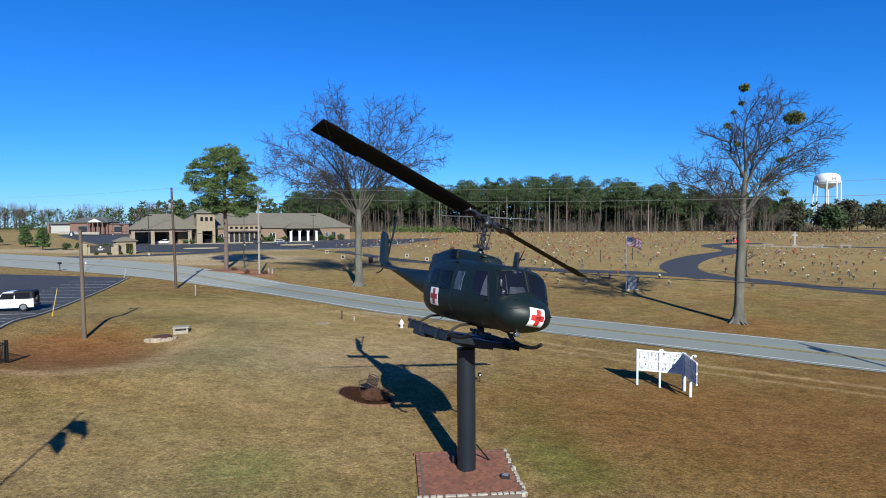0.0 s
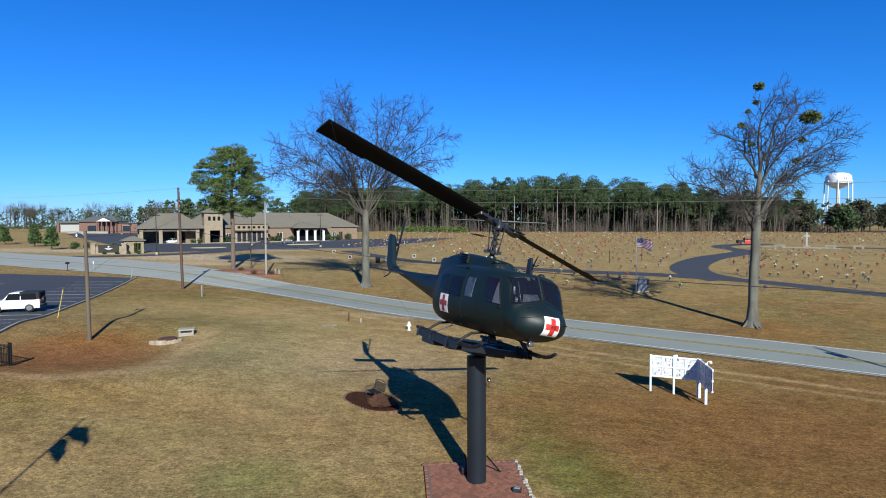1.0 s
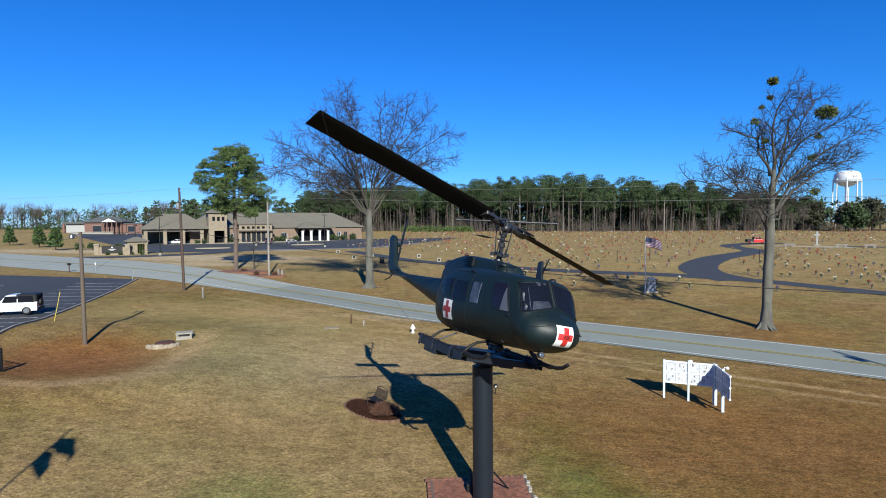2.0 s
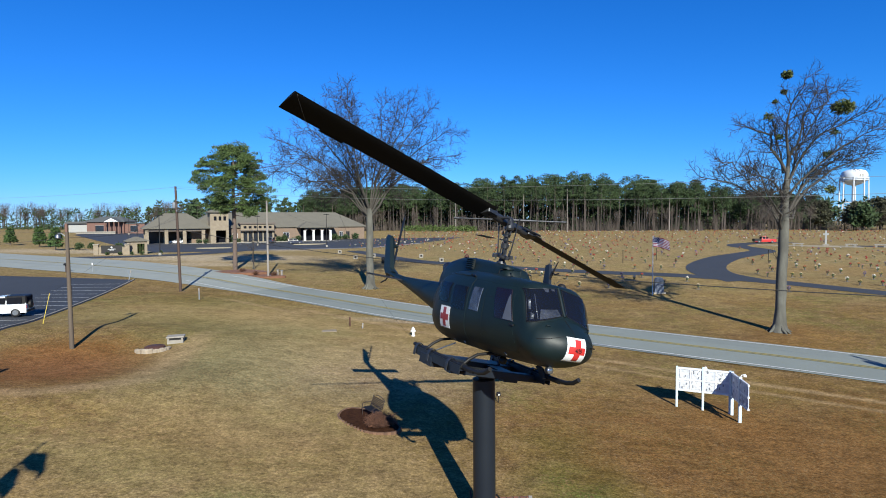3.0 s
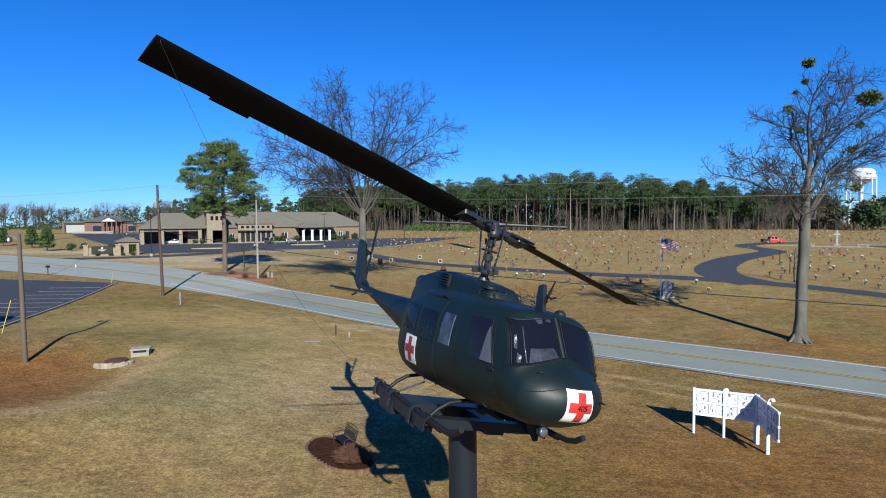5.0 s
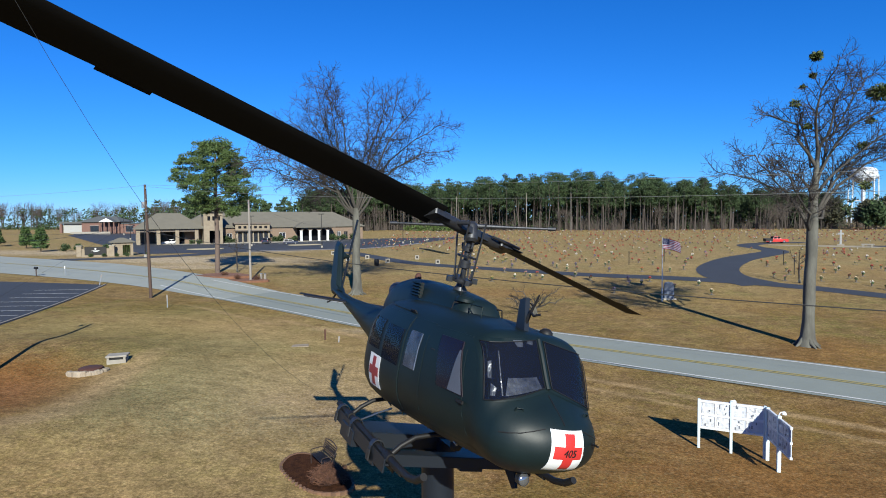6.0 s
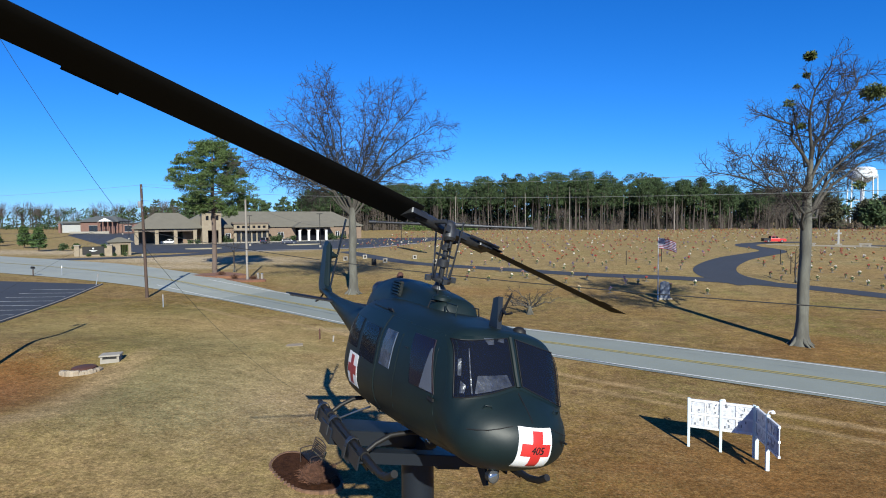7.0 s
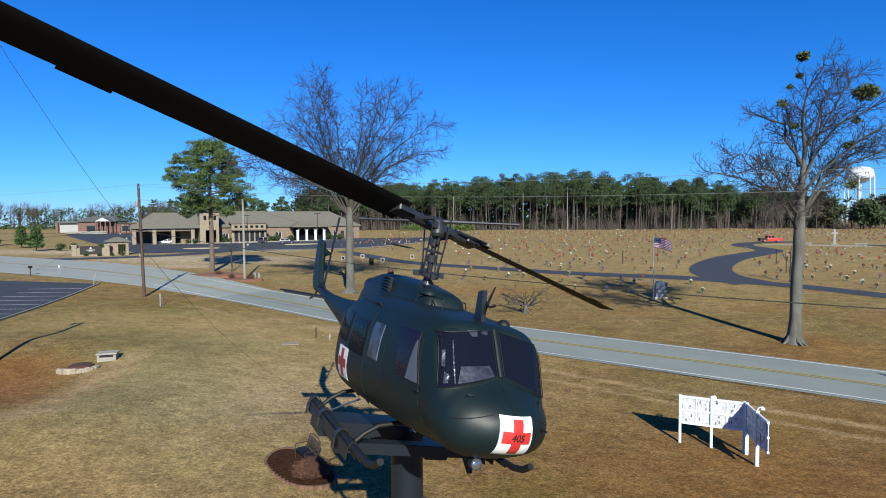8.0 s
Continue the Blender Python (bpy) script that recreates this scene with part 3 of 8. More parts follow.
# stations: x, belly, crown, half width, squareness below, above
HULL = [(3.66, 1.02, 1.15, 0.06, 2.0, 2.0), (3.62, 0.91, 1.27, 0.27, 2.0, 2.0), (3.55, 0.83, 1.37, 0.44, 2.2, 2.0), (3.40, 0.73, 1.49, 0.68, 2.4, 2.1),
        (3.20, 0.64, 1.61, 0.84, 2.4, 2.2), (3.06, 0.58, 1.72, 0.885, 2.3, 2.3), (2.86, 0.53, 2.02, 0.93, 2.2, 2.8), (2.62, 0.50, 2.36, 0.965, 2.15, 3.7),
        (2.30, 0.48, 2.42, 1.03, 2.2, 4.0), (1.60, 0.44, 2.45, 1.13, 2.4, 4.0), (0.80, 0.42, 2.48, 1.20, 2.6, 3.8), (0.0, 0.41, 2.49, 1.24, 2.8, 3.5),
        (-0.80, 0.40, 2.48, 1.23, 2.9, 3.0), (-1.35, 0.43, 2.42, 1.11, 3.0, 2.9), (-1.75, 0.48, 2.32, 0.96, 2.9, 2.7), (-2.15, 0.62, 2.20, 0.73, 2.5, 2.4),
        (-2.60, 0.83, 2.08, 0.51, 2.25, 2.2), (-3.10, 0.99, 2.00, 0.37, 2.1, 2.1)]
HX = np.array([s[0] for s in reversed(HULL)])
HV = np.array([s[1:] for s in reversed(HULL)])


def station(x):
    """Belly, crown, half width and squareness of the hull at x, glided between the stations."""
    x = min(max(x, HX[0]), HX[-1])
    i = int(min(max(np.searchsorted(HX, x) - 1, 0), len(HX) - 2))
    h = HX[i + 1] - HX[i]
    t = (x - HX[i]) / h

    def slope(k):
        a, b = max(k - 1, 0), min(k + 1, len(HX) - 1)
        return (HV[b] - HV[a]) / (HX[b] - HX[a])
    m0, m1 = slope(i) * h, slope(i + 1) * h
    return (2 * t**3 - 3 * t**2 + 1) * HV[i] + (t**3 - 2 * t**2 + t) * m0 + (3 * t**2 - 2 * t**3) * HV[i + 1] + (t**3 - t**2) * m1


def ring(x, n=40, grow=0.0):
    lo, hi, w, nb, nt = station(x)
    zc = lo + (hi - lo) * 0.46
    out = []
    for k in range(n):
        a = 2 * math.pi * k / n
        c, s = math.cos(a), math.sin(a)
        e = nt if s > 0 else nb
        hh = (hi - zc) if s > 0 else (zc - lo)
        out.append((x, (w + grow) * math.copysign(abs(c) ** (2 / e), c), zc + (hh + grow) * math.copysign(abs(s) ** (2 / e), s)))
    return out


def inside(x, y, z):
    if x > HX[-1] or x < HX[0]:
        return False
    lo, hi, w, nb, nt = station(x)
    zc = lo + (hi - lo) * 0.46
    e, hh = (nt, hi - zc) if z > zc else (nb, zc - lo)
    return (abs(y) / w) ** e + (abs(z - zc) / hh) ** e < 1


def skin(p, way):
    """From a point outside, the place where the hull is met along way."""
    p, way = Vector(p), Vector(way)
    a, b = 0.0, None
    s = 0.0
    while s < 4.6:
        q = p + way * s
        if inside(*q):
            b = s
            break
        a = s
        s += 0.02
    if b is None:
        return None
    for _ in range(18):
        m = (a + b) / 2
        if inside(*(p + way * m)):
            b = m
        else:
            a = m
    return p + way * b


def quad_on_skin(corners, way, lift, n=8, start=4.5):
    """Rows of points of a four-sided panel laid on the hull. corners: as seen along way, in turn."""
    a, b, c, d = [Vector(q) for q in corners]
    rows = []
    for i in range(n + 1):
        u = i / n
        row = []
        for j in range(n + 1):
            v = j / n
            q = a * (1 - u) * (1 - v) + b * u * (1 - v) + c * u * v + d * (1 - u) * v
            s = skin(q - Vector(way) * start, way) or q
            row.append(s - Vector(way) * lift)
        rows.append(row)
    return rows


def panel(name, corners, way, lift, mat, parent, label="", n=8, thick=0.01):
    sh = Shape().slab(quad_on_skin(corners, way, lift, n), Vector(way) * thick)
    return part(name, sh, mat, parent, label, smooth=50)


# hull and tail boom
sh = Shape()
hull_x = list(np.linspace(3.66, 3.40, 9)) + list(np.linspace(3.36, 2.30, 20)) + list(np.linspace(2.2, -1.2, 16)) + list(np.linspace(-1.3, -3.1, 14))
rings = [ring(x) for x in hull_x]
sh.sheet([r + [r[0]] for r in rings])
sh.add(rings[0], [tuple(range(39, -1, -1))])
fuselage = part("fuselage", sh, M_olive, heli, smooth=60)

sh = Shape()
rows = []
for x, lo, hi, w in ((-2.95, 0.96, 2.02, 0.40), (-3.6, 1.06, 1.98, 0.36), (-5.0, 1.33, 1.95, 0.27), (-6.6, 1.63, 1.93, 0.20), (-8.1, 1.86, 2.02, 0.13), (-8.55, 1.92, 2.06, 0.10)):
    zc, h = (lo + hi) / 2, (hi - lo) / 2
    r = [(x, w * math.cos(2 * math.pi * k / 20), zc + h * math.copysign(abs(math.sin(2 * math.pi * k / 20)) ** 0.85, math.sin(2 * math.pi * k / 20))) for k in range(20)]
    rows.append(r + [r[0]])
sh.sheet(rows)
tail_boom = part("tail_boom", sh, M_olive, heli, smooth=60)


def fin(profile, half, axis="y"):
    """A thin wing-like part: an outline in x and z, thickest in the middle."""
    s = Shape()
    n = len(profile)
    cx, cz = sum(p[0] for p in profile) / n, sum(p[1] for p in profile) / n
    edge = [(x, 0.25 * half, z) for x, z in profile] + [(x, -0.25 * half, z) for x, z in profile]
    inner = [(cx + (x - cx) * 0.7, half, cz + (z - cz) * 0.86) for x, z in profile] + [(cx + (x - cx) * 0.7, -half, cz + (z - cz) * 0.86) for x, z in profile]
    fs = []
    for i in range(n):
        j = (i + 1) % n
        fs += [(i, j, n + j, n + i), (j, i, 2 * n + i, 2 * n + j), (n + i, n + j, 3 * n + j, 3 * n + i)]
    fs += [tuple(2 * n + i for i in range(n)), tuple(3 * n + i for i in range(n - 1, -1, -1))]
    return s.add(edge + inner, fs)


part("tail_fin", fin([(-7.45, 1.98), (-8.0, 2.12), (-8.90, 3.52), (-9.42, 3.58), (-9.55, 3.42), (-8.98, 2.05), (-8.62, 1.82), (-8.2, 1.85)], 0.10), M_olive, heli, smooth=35)
gb = Shape().lathe([(0.10, -0.05), (0.13, 0.0), (0.13, 0.18), (0.08, 0.24), (0.05, 0.36)], 14, 0, pose(-9.0, 0.02, 3.12, -90, 0, 0))
part("gearbox", gb, M_olive, heli, smooth=40)
for k in (-1, 1):
    a = radians(84) if k > 0 else radians(264)
    d = Vector((math.cos(a), 0, math.sin(a)))
    s_ = Vector((-d.z, 0, d.x))
    o = Vector((-9.0, 0.36, 3.12))
    rows = [[o + d * t + s_ * w + Vector((0, 0.012 * (1 - abs(w) / 0.11), 0)) for w in (-0.10, -0.05, 0.0, 0.05, 0.10)] for t in (0.06, 0.25, 0.6, 1.0, 1.29)]
    part("tail_rotor_blade", Shape().slab(rows, (0, 0.02, 0)), M_black, heli, smooth=40)
# tailplane, the long bar under the fin
for k in (-1, 1):
    rows = [[(x0 - 0.02 * t, k * t, 1.80 + dz) for x0, dz in ((-6.35, 0.0), (-6.5, 0.035), (-6.75, 0.03), (-7.05, 0.0))] for t in (0.12, 0.7, 1.42)]
    part("tailplane", Shape().slab(rows, (0, 0, -0.04)), M_black, heli, smooth=40)
part("tail_skid", Shape().tube([(-8.3, 0, 1.88), (-8.7, 0, 1.62), (-9.15, 0, 1.5)], 0.03, 8), M_black, heli, smooth=40)

# engine and mast housing on the roof
sh = Shape()
rows = []
for x, hi, w, e in ((1.06, 2.46, 0.34, 2.6), (1.02, 2.60, 0.42, 3.2), (0.88, 2.70, 0.46, 3.6), (0.5, 2.76, 0.48, 4), (0.1, 2.80, 0.49, 4), (-0.6, 2.85, 0.50, 4), (-1.2, 2.88, 0.50, 3.6), (-1.9, 2.86, 0.48, 3.0), (-2.5, 2.76, 0.43, 2.6), (-2.95, 2.6, 0.34, 2.2), (-3.1, 2.42, 0.2, 2)):
    r = []
    for k in range(25):
        a = math.pi * k / 24
        c, s = math.cos(a), math.sin(a)
        r.append((x, w * math.copysign(abs(c) ** (2 / e), c), 1.95 + (hi - 1.95) * abs(s) ** (2 / e)))
    rows.append(r)
sh.sheet(rows)
cowl = part("engine_cowling", sh, M_olive, heli, smooth=50)
for k in (-1, 1):  # louvred air intakes
    part("intake", Shape().box((-0.98, -0.03, -0.15), (-0.62, 0.03, 0.15), 0, pose(0, k * 0.49, 2.66)), M_black, cowl)
    for i in range(5):
        part("louvre", Shape().box((-0.19, -0.05, -0.012), (0.19, 0.05, 0.012), 0, pose(-0.80, k * 0.515, 2.54 + 0.058 * i, 25 * k, 0, 0)), M_olive, cowl)
part("exhaust", Shape().lathe([(0.20, 0), (0.22, 0.1), (0.20, 0.42), (0.17, 0.42), (0.16, 0.1)], 18, 0, pose(-2.75, 0, 2.42, 0, -80, 0)), M_darkmetal, heli, smooth=40)
part("beacon", Shape().lathe([(0.075, 0), (0.075, 0.06), (0.06, 0.12), (0.02, 0.15)], 14, 0, pose(-2.05, 0, 2.84)), M_rust, heli, smooth=40)
part("oil_cooler_vent", Shape().lathe([(0.17, 0), (0.17, 0.05), (0.13, 0.09), (0.02, 0.10)], 18, 0, pose(0.80, -0.28, 2.63)), M_olive, heli, smooth=40)
part("roof_handrail", Shape().tube([(1.15, -0.35, 2.46), (1.15, -0.35, 2.62), (1.55, -0.35, 2.62), (1.55, -0.35, 2.44)], 0.012, 6), M_olive, heli)
part("roof_hatch", Shape().slab(quad_on_skin([(0.4, -0.98, 3.4), (0.4, -0.55, 3.4), (0.0, -0.55, 3.4), (0.0, -0.98, 3.4)], (0, 0, -1), 0.015), (0, 0, -0.012)), M_olive, heli, smooth=40)
part("roof_step", Shape().tube([(0.55, -1.0, 2.27), (0.55, -1.05, 2.33), (0.35, -1.05, 2.33), (0.35, -1.0, 2.27)], 0.014, 6), M_black, heli)
# wire cutter on the cockpit roof
cutter = part("wire_cutter", Shape().prism([(0, 0), (0.24, 0), (0.12, 0.50), (-0.02, 0.46)], -0.04, 0.04, 0, pose(2.12, -0.02, 2.40, 90, 0, 0)), M_mount, heli)
part("cutter_blade", Shape().tube([(2.30, -0.02, 2.52), (2.42, -0.02, 2.78), (2.52, -0.02, 2.98)], [0.03, 0.022, 0.012], 6), M_black, cutter)
part("cutter_brace", Shape().tube([(2.36, -0.02, 2.72), (2.52, -0.06, 2.66), (2.62, -0.02, 2.70)], 0.018, 6), M_black, cutter)
part("overhead_vent", Shape().lathe([(0.11, 0), (0.10, 0.05), (0.05, 0.09), (0.02, 0.095)], 16, 0, pose(2.25, 0.42, 2.40)), M_black, heli, smooth=40)

# windscreens: dark sheet painted as cockpit shade, crumpled sunshade, pane and frame
FWD = (-1, 0, 0)
for k, nm in ((-1, "silver"), (1, "")):
    cs = [(0, k * 0.06, 1.745), (0, k * 0.90, 1.48), (0, k * 0.875, 2.20), (0, k * 0.065, 2.335)]
    if k > 0:
        cs = [cs[1], cs[0], cs[3], cs[2]]
    grow = [(0, y + (0.045 if y > k * 0.5 else -0.045) * 1, z + (0.04 if z > 2 else -0.04)) for _, y, z in cs]
    ws = panel("windscreen_frame", grow, FWD, 0.012, M_olive, heli, n=10, thick=0.02)
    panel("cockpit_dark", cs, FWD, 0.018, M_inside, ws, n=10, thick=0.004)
    if k < 0:
        for a, b in (([(0, -0.66, 1.58), (0, -0.10, 1.735), (0, -0.16, 1.86), (0, -0.60, 1.80)], 0.024), ([(0, -0.40, 2.21), (0, -0.31, 2.22), (0, -0.30, 2.30), (0, -0.46, 2.285)], 0.025), ([(0, -0.24, 2.27), (0, -0.14, 2.26), (0, -0.12, 2.31), (0, -0.22, 2.305)], 0.025),
                     ([(0, -0.85, 1.76), (0, -0.81, 1.76), (0, -0.80, 1.98), (0, -0.84, 1.96)], 0.026), ([(0, -0.84, 1.55), (0, -0.79, 1.56), (0, -0.76, 1.66), (0, -0.82, 1.70)], 0.026), ([(0, -0.705, 1.58), (0, -0.69, 1.58), (0, -0.69, 2.12), (0, -0.70, 2.12)], 0.0265)):
            panel("sunshade", [a[1], a[0], a[3], a[2]], FWD, b, M_foil, ws, "crumpled silver sunshade", n=6, thick=0.004)
    panel("pane", cs, FWD, 0.034, M_glass, ws, n=10, thick=0.003)
    rows = quad_on_skin([cs[0], cs[1], cs[2], cs[3]], FWD, 0.04, 10)
    rim = [rows[0][j] for j in range(11)] + [rows[i][10] for i in range(1, 11)] + [rows[10][j] for j in range(9, -1, -1)] + [rows[i][0] for i in range(9, -1, -1)]
    part("seal", Shape().tube(rim, 0.006, 5, caps=False), M_black, ws)
part("centre_post", Shape().tube([skin((4.5, 0, z), FWD) + Vector((0.012, 0, 0)) for z in (1.72, 1.85, 2.0, 2.15, 2.34)], 0.04, 8), M_olive, heli, smooth=40)

# doors and windows along both sides
for k in (-1, 1):
    way = (0, -k, 0)

    def side(name, x0, x1, xt0, xt1, z0, z1, lift, mat, parent, label="", n=7, thick=0.012):
        cs = [(x0, 0, z0), (x1, 0, z0), (xt1, 0, z1), (xt0, 0, z1)]
        if k > 0:
            cs = [cs[1], cs[0], cs[3], cs[2]]
        return panel(name, cs, way, lift, mat, parent, label, n, thick)

    crew = side("crew_door", 2.62, 1.44, 2.36, 1.40, 0.72, 2.22, 0.006, M_olive, heli)
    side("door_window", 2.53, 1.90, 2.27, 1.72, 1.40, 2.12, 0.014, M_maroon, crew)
    side("door_pane", 2.53, 1.90, 2.27, 1.72, 1.40, 2.12, 0.026, M_glass, crew, thick=0.004)
    side("quarter_window", 2.51, 2.20, 2.315, 2.285, 1.415, 2.0, 0.030, M_curtain, crew, "pale grey curtain in the door window", thick=0.003)
    side("latch_plate", 1.66, 1.56, 1.66, 1.56, 1.86, 1.875, 0.016, M_black, crew)
    part("door_handle", Shape().box((-0.09, -0.015, -0.02), (0.09, 0.015, 0.02), 0, Matrix.Translation(skin((2.50, k * 2.2, 1.33), way) + Vector((0, k * 0.02, 0)))), M_black, crew)
    hinged = side("hinged_panel", 1.40, 0.70, 1.38, 0.70, 0.68, 2.24, 0.006, M_olive, heli)
    side("panel_window", 1.20, 0.80, 1.21, 0.83, 1.44, 2.03, 0.014, M_cloudy, hinged, "pale clouded curtained window")
    side("panel_pane", 1.20, 0.80, 1.21, 0.83, 1.44, 2.03, 0.024, M_glass, hinged, thick=0.004)
    cargo = side("cargo_door", 0.67, -1.22, 0.67, -1.16, 0.66, 2.24, 0.012, M_olive, heli, n=10, thick=0.018)
    # near-black sheets on the skin stand for the unlit cabin
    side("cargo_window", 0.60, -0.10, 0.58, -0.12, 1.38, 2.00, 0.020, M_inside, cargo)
    side("cargo_pane", 0.60, -0.10, 0.58, -0.12, 1.38, 2.00, 0.030, M_glass, cargo, thick=0.004)
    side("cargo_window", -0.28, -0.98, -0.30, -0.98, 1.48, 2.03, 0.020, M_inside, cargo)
    side("cargo_pane", -0.28, -0.98, -0.30, -0.98, 1.48, 2.03, 0.030, M_glass, cargo, thick=0.004)
    cross = side("medical_panel", -0.09, -0.63, -0.09, -0.63, 0.80, 1.375, 0.018, M_white, cargo, "faded white panel with a red cross", thick=0.004)
    side("cross_bar", -0.13, -0.59, -0.13, -0.59, 1.005, 1.165, 0.0235, M_faded, cross, "faded red cross", thick=0.003)
    side("cross_upright", -0.28, -0.44, -0.28, -0.44, 0.835, 1.34, 0.024, M_faded, cross, "faded red cross", thick=0.003)
    part("door_track", Shape().tube([skin((x, k * 2.2, 2.30), way) + Vector((0, k * 0.01, 0)) for x in (0.5, 0, -0.6, -1.3, -1.6)], 0.018, 6), M_olive, heli)
    side("aft_panel", -1.55, -2.35, -1.55, -2.25, 0.95, 1.95, 0.005, M_olive, heli)
    side("aft_grille", -1.62, -1.95, -1.62, -1.95, 1.60, 2.02, 0.012, M_black, heli)
    for x, z in ((2.02, 0.62), (0.35, 0.58), (-0.2, 0.56)):  # tie-down rings and steps
        part("step", Shape().tube([skin((x + 0.04, k * 2.2, z), way), skin((x, k * 2.2, z - 0.05), way) + Vector((0, k * 0.05, 0)), skin((x - 0.04, k * 2.2, z), way)], 0.012, 6), M_metal, heli)

# nose: hatch seam, cross and number, lamp, antennas
nose_cross = panel("medical_panel", [(0, 0.31, 0.80), (0, -0.23, 0.80), (0, -0.24, 1.335), (0, 0.29, 1.335)], FWD, 0.006, M_white, heli, "white panel with a red cross", n=12, thick=0.004)
panel("cross_bar", [(0, 0.265, 0.985), (0, -0.19, 0.985), (0, -0.19, 1.145), (0, 0.265, 1.145)], FWD, 0.011, M_red, nose_cross, "bright red cross", n=10, thick=0.003)
panel("cross_upright", [(0, 0.118, 0.835), (0, -0.042, 0.835), (0, -0.042, 1.30), (0, 0.118, 1.30)], FWD, 0.0115, M_red, nose_cross, "bright red cross", n=10, thick=0.003)
txt = bpy.data.curves.new("number", "FONT")
txt.body, txt.size, txt.align_x, txt.align_y, txt.extrude, txt.shear = "405", 0.135, "CENTER", "CENTER", 0.002, 0.2
tob = new("number", txt)
dg = bpy.context.evaluated_depsgraph_get()
tme = bpy.data.meshes.new_from_object(tob.evaluated_get(dg))
bpy.data.objects.remove(tob)
tme.materials.clear()
tme.materials.append(M_black)
num = new("number", tme)
num.parent = nose_cross
c0 = skin((4.5, 0.04, 1.065), FWD)
cu = (skin((4.5, 0.03, 1.14), FWD) - skin((4.5, 0.03, 1.04), FWD)).normalized()
cr = (skin((4.5, 0.08, 1.09), FWD) - skin((4.5, -0.02, 1.09), FWD)).normalized()
cn = cr.cross(cu).normalized()
num.matrix_basis = Matrix((( cr.x, cu.x, cn.x, c0.x + 0.017), (cr.y, cu.y, cn.y, c0.y), (cr.z, cu.z, cn.z, c0.z), (0, 0, 0, 1)))
tagged(num, "black number 405")
rim = [skin((4.5, y, z), FWD) for y, z in ((-0.02, 1.66), (-0.02, 1.55), (-0.015, 1.45), (-0.01, 1.38))]
part("nose_seam", Shape().tube([p + Vector((0.002, 0, 0)) for p in rim], 0.008, 5), M_black, heli)
for k in (-1, 1):
    seam = [skin((4.5, k * y, z), FWD) for y, z in ((0.30, 1.32), (0.45, 1.27), (0.6, 1.22), (0.72, 1.19), (0.80, 1.17))]
    part("nose_seam", Shape().tube(seam, 0.008, 5), M_black, heli)
    vent = skin((4.5, k * 0.55, 1.44), FWD)
    part("nose_vent", Shape().tube([vent + Vector((-0.08, k * 0.06, -0.04)), vent + Vector((-0.02, k * 0.04, 0.05)), vent + Vector((0.0, -k * 0.04, 0.05)), vent + Vector((0.02, -k * 0.08, -0.03))], 0.012, 6), M_olive, heli)
part("pitot", Shape().tube([(3.40, 0.50, 1.14), (3.56, 0.53, 1.16), (3.62, 0.53, 1.16)], 0.016, 6), M_black, heli)
lamp = part("search_lamp", Shape().lathe([(0.03, 0), (0.075, 0.03), (0.088, 0.10), (0.088, 0.14)], 16, 0, pose(2.93, -0.13, 0.47, 0, 78, 0)), M_darkmetal, heli, "round chrome search lamp", smooth=40)
part("lens", Shape().lathe([(0.084, 0), (0.08, 0.01), (0.05, 0.025), (0.01, 0.03)], 16, 0, pose(3.06, -0.13, 0.498, 0, 78, 0)), M_lamp, lamp, smooth=60)
part("lamp_arm", Shape().tube([(2.97, -0.13, 0.50), (2.95, -0.13, 0.62)], 0.03, 8), M_darkmetal, lamp)
part("lower_cutter", Shape().prism([(0, 0), (0.30, 0), (0.42, -0.20), (0.34, -0.24)], -0.02, 0.02, 0, pose(2.35, 0, 0.46, 90, 0, 0)), M_black, heli)
part("belly_ball", Shape().lathe([(0.02, -0.1), (0.085, -0.07), (0.11, 0), (0.085, 0.07), (0.03, 0.1)], 14, 0, pose(1.25, -0.2, 0.33)), M_black, heli, smooth=60)
part("belly_hook", Shape().tube([(0.6, 0.1, 0.42), (0.6, 0.1, 0.2), (0.66, 0.1, 0.12)], 0.04, 8), M_darkmetal, heli, smooth=40)
part("whip_aerial", Shape().tube([(0.62, -0.30, 2.6), (0.64, -0.31, 2.98)], 0.008, 5), M_black, heli)

for x, y0, y1 in ((0.80, -0.52, -0.06), (0.95, 0.10, 0.42)):  # grab rails on the roof
    a, b = skin((x, y0, 4.0), (0, 0, -1)), skin((x, y1, 4.0), (0, 0, -1))
    if a is not None and b is not None:
        part("grab_rail", Shape().tube([a, a + Vector((0, 0.03, 0.13)), b + Vector((0, -0.03, 0.13)), b], 0.013, 6), M_black, heli, smooth=40)

# skids
for k in (-1, 1):
    sk = part("skid", Shape().tube([(-1.78, k * 1.30, 0.07), (-1.2, k * 1.30, 0.06), (0, k * 1.30, 0.06), (1.6, k * 1.30, 0.06), (2.0, k * 1.30, 0.075), (2.25, k * 1.30, 0.14), (2.44, k * 1.30, 0.26)], 0.055, 12), M_black, heli, smooth=40)
    part("shoe", Shape().tube([(-1.2, k * 1.30, 0.03), (1.75, k * 1.30, 0.03)], 0.05, 10), M_black, sk, smooth=40)
    for x in (1.15, -0.98):
        part("cross_tube", Shape().tube([(x, 0, 0.44), (x, k * 0.55, 0.45), (x, k * 0.9, 0.38), (x, k * 1.12, 0.24), (x, k * 1.26, 0.10)], 0.04, 10), M_black, heli, smooth=40)
        part("saddle", Shape().lathe([(0.075, -0.11), (0.08, -0.08), (0.08, 0.08), (0.075, 0.11)], 12, 0, pose(x, k * 1.30, 0.065, 0, 90, 0)), M_black, sk, smooth=40)

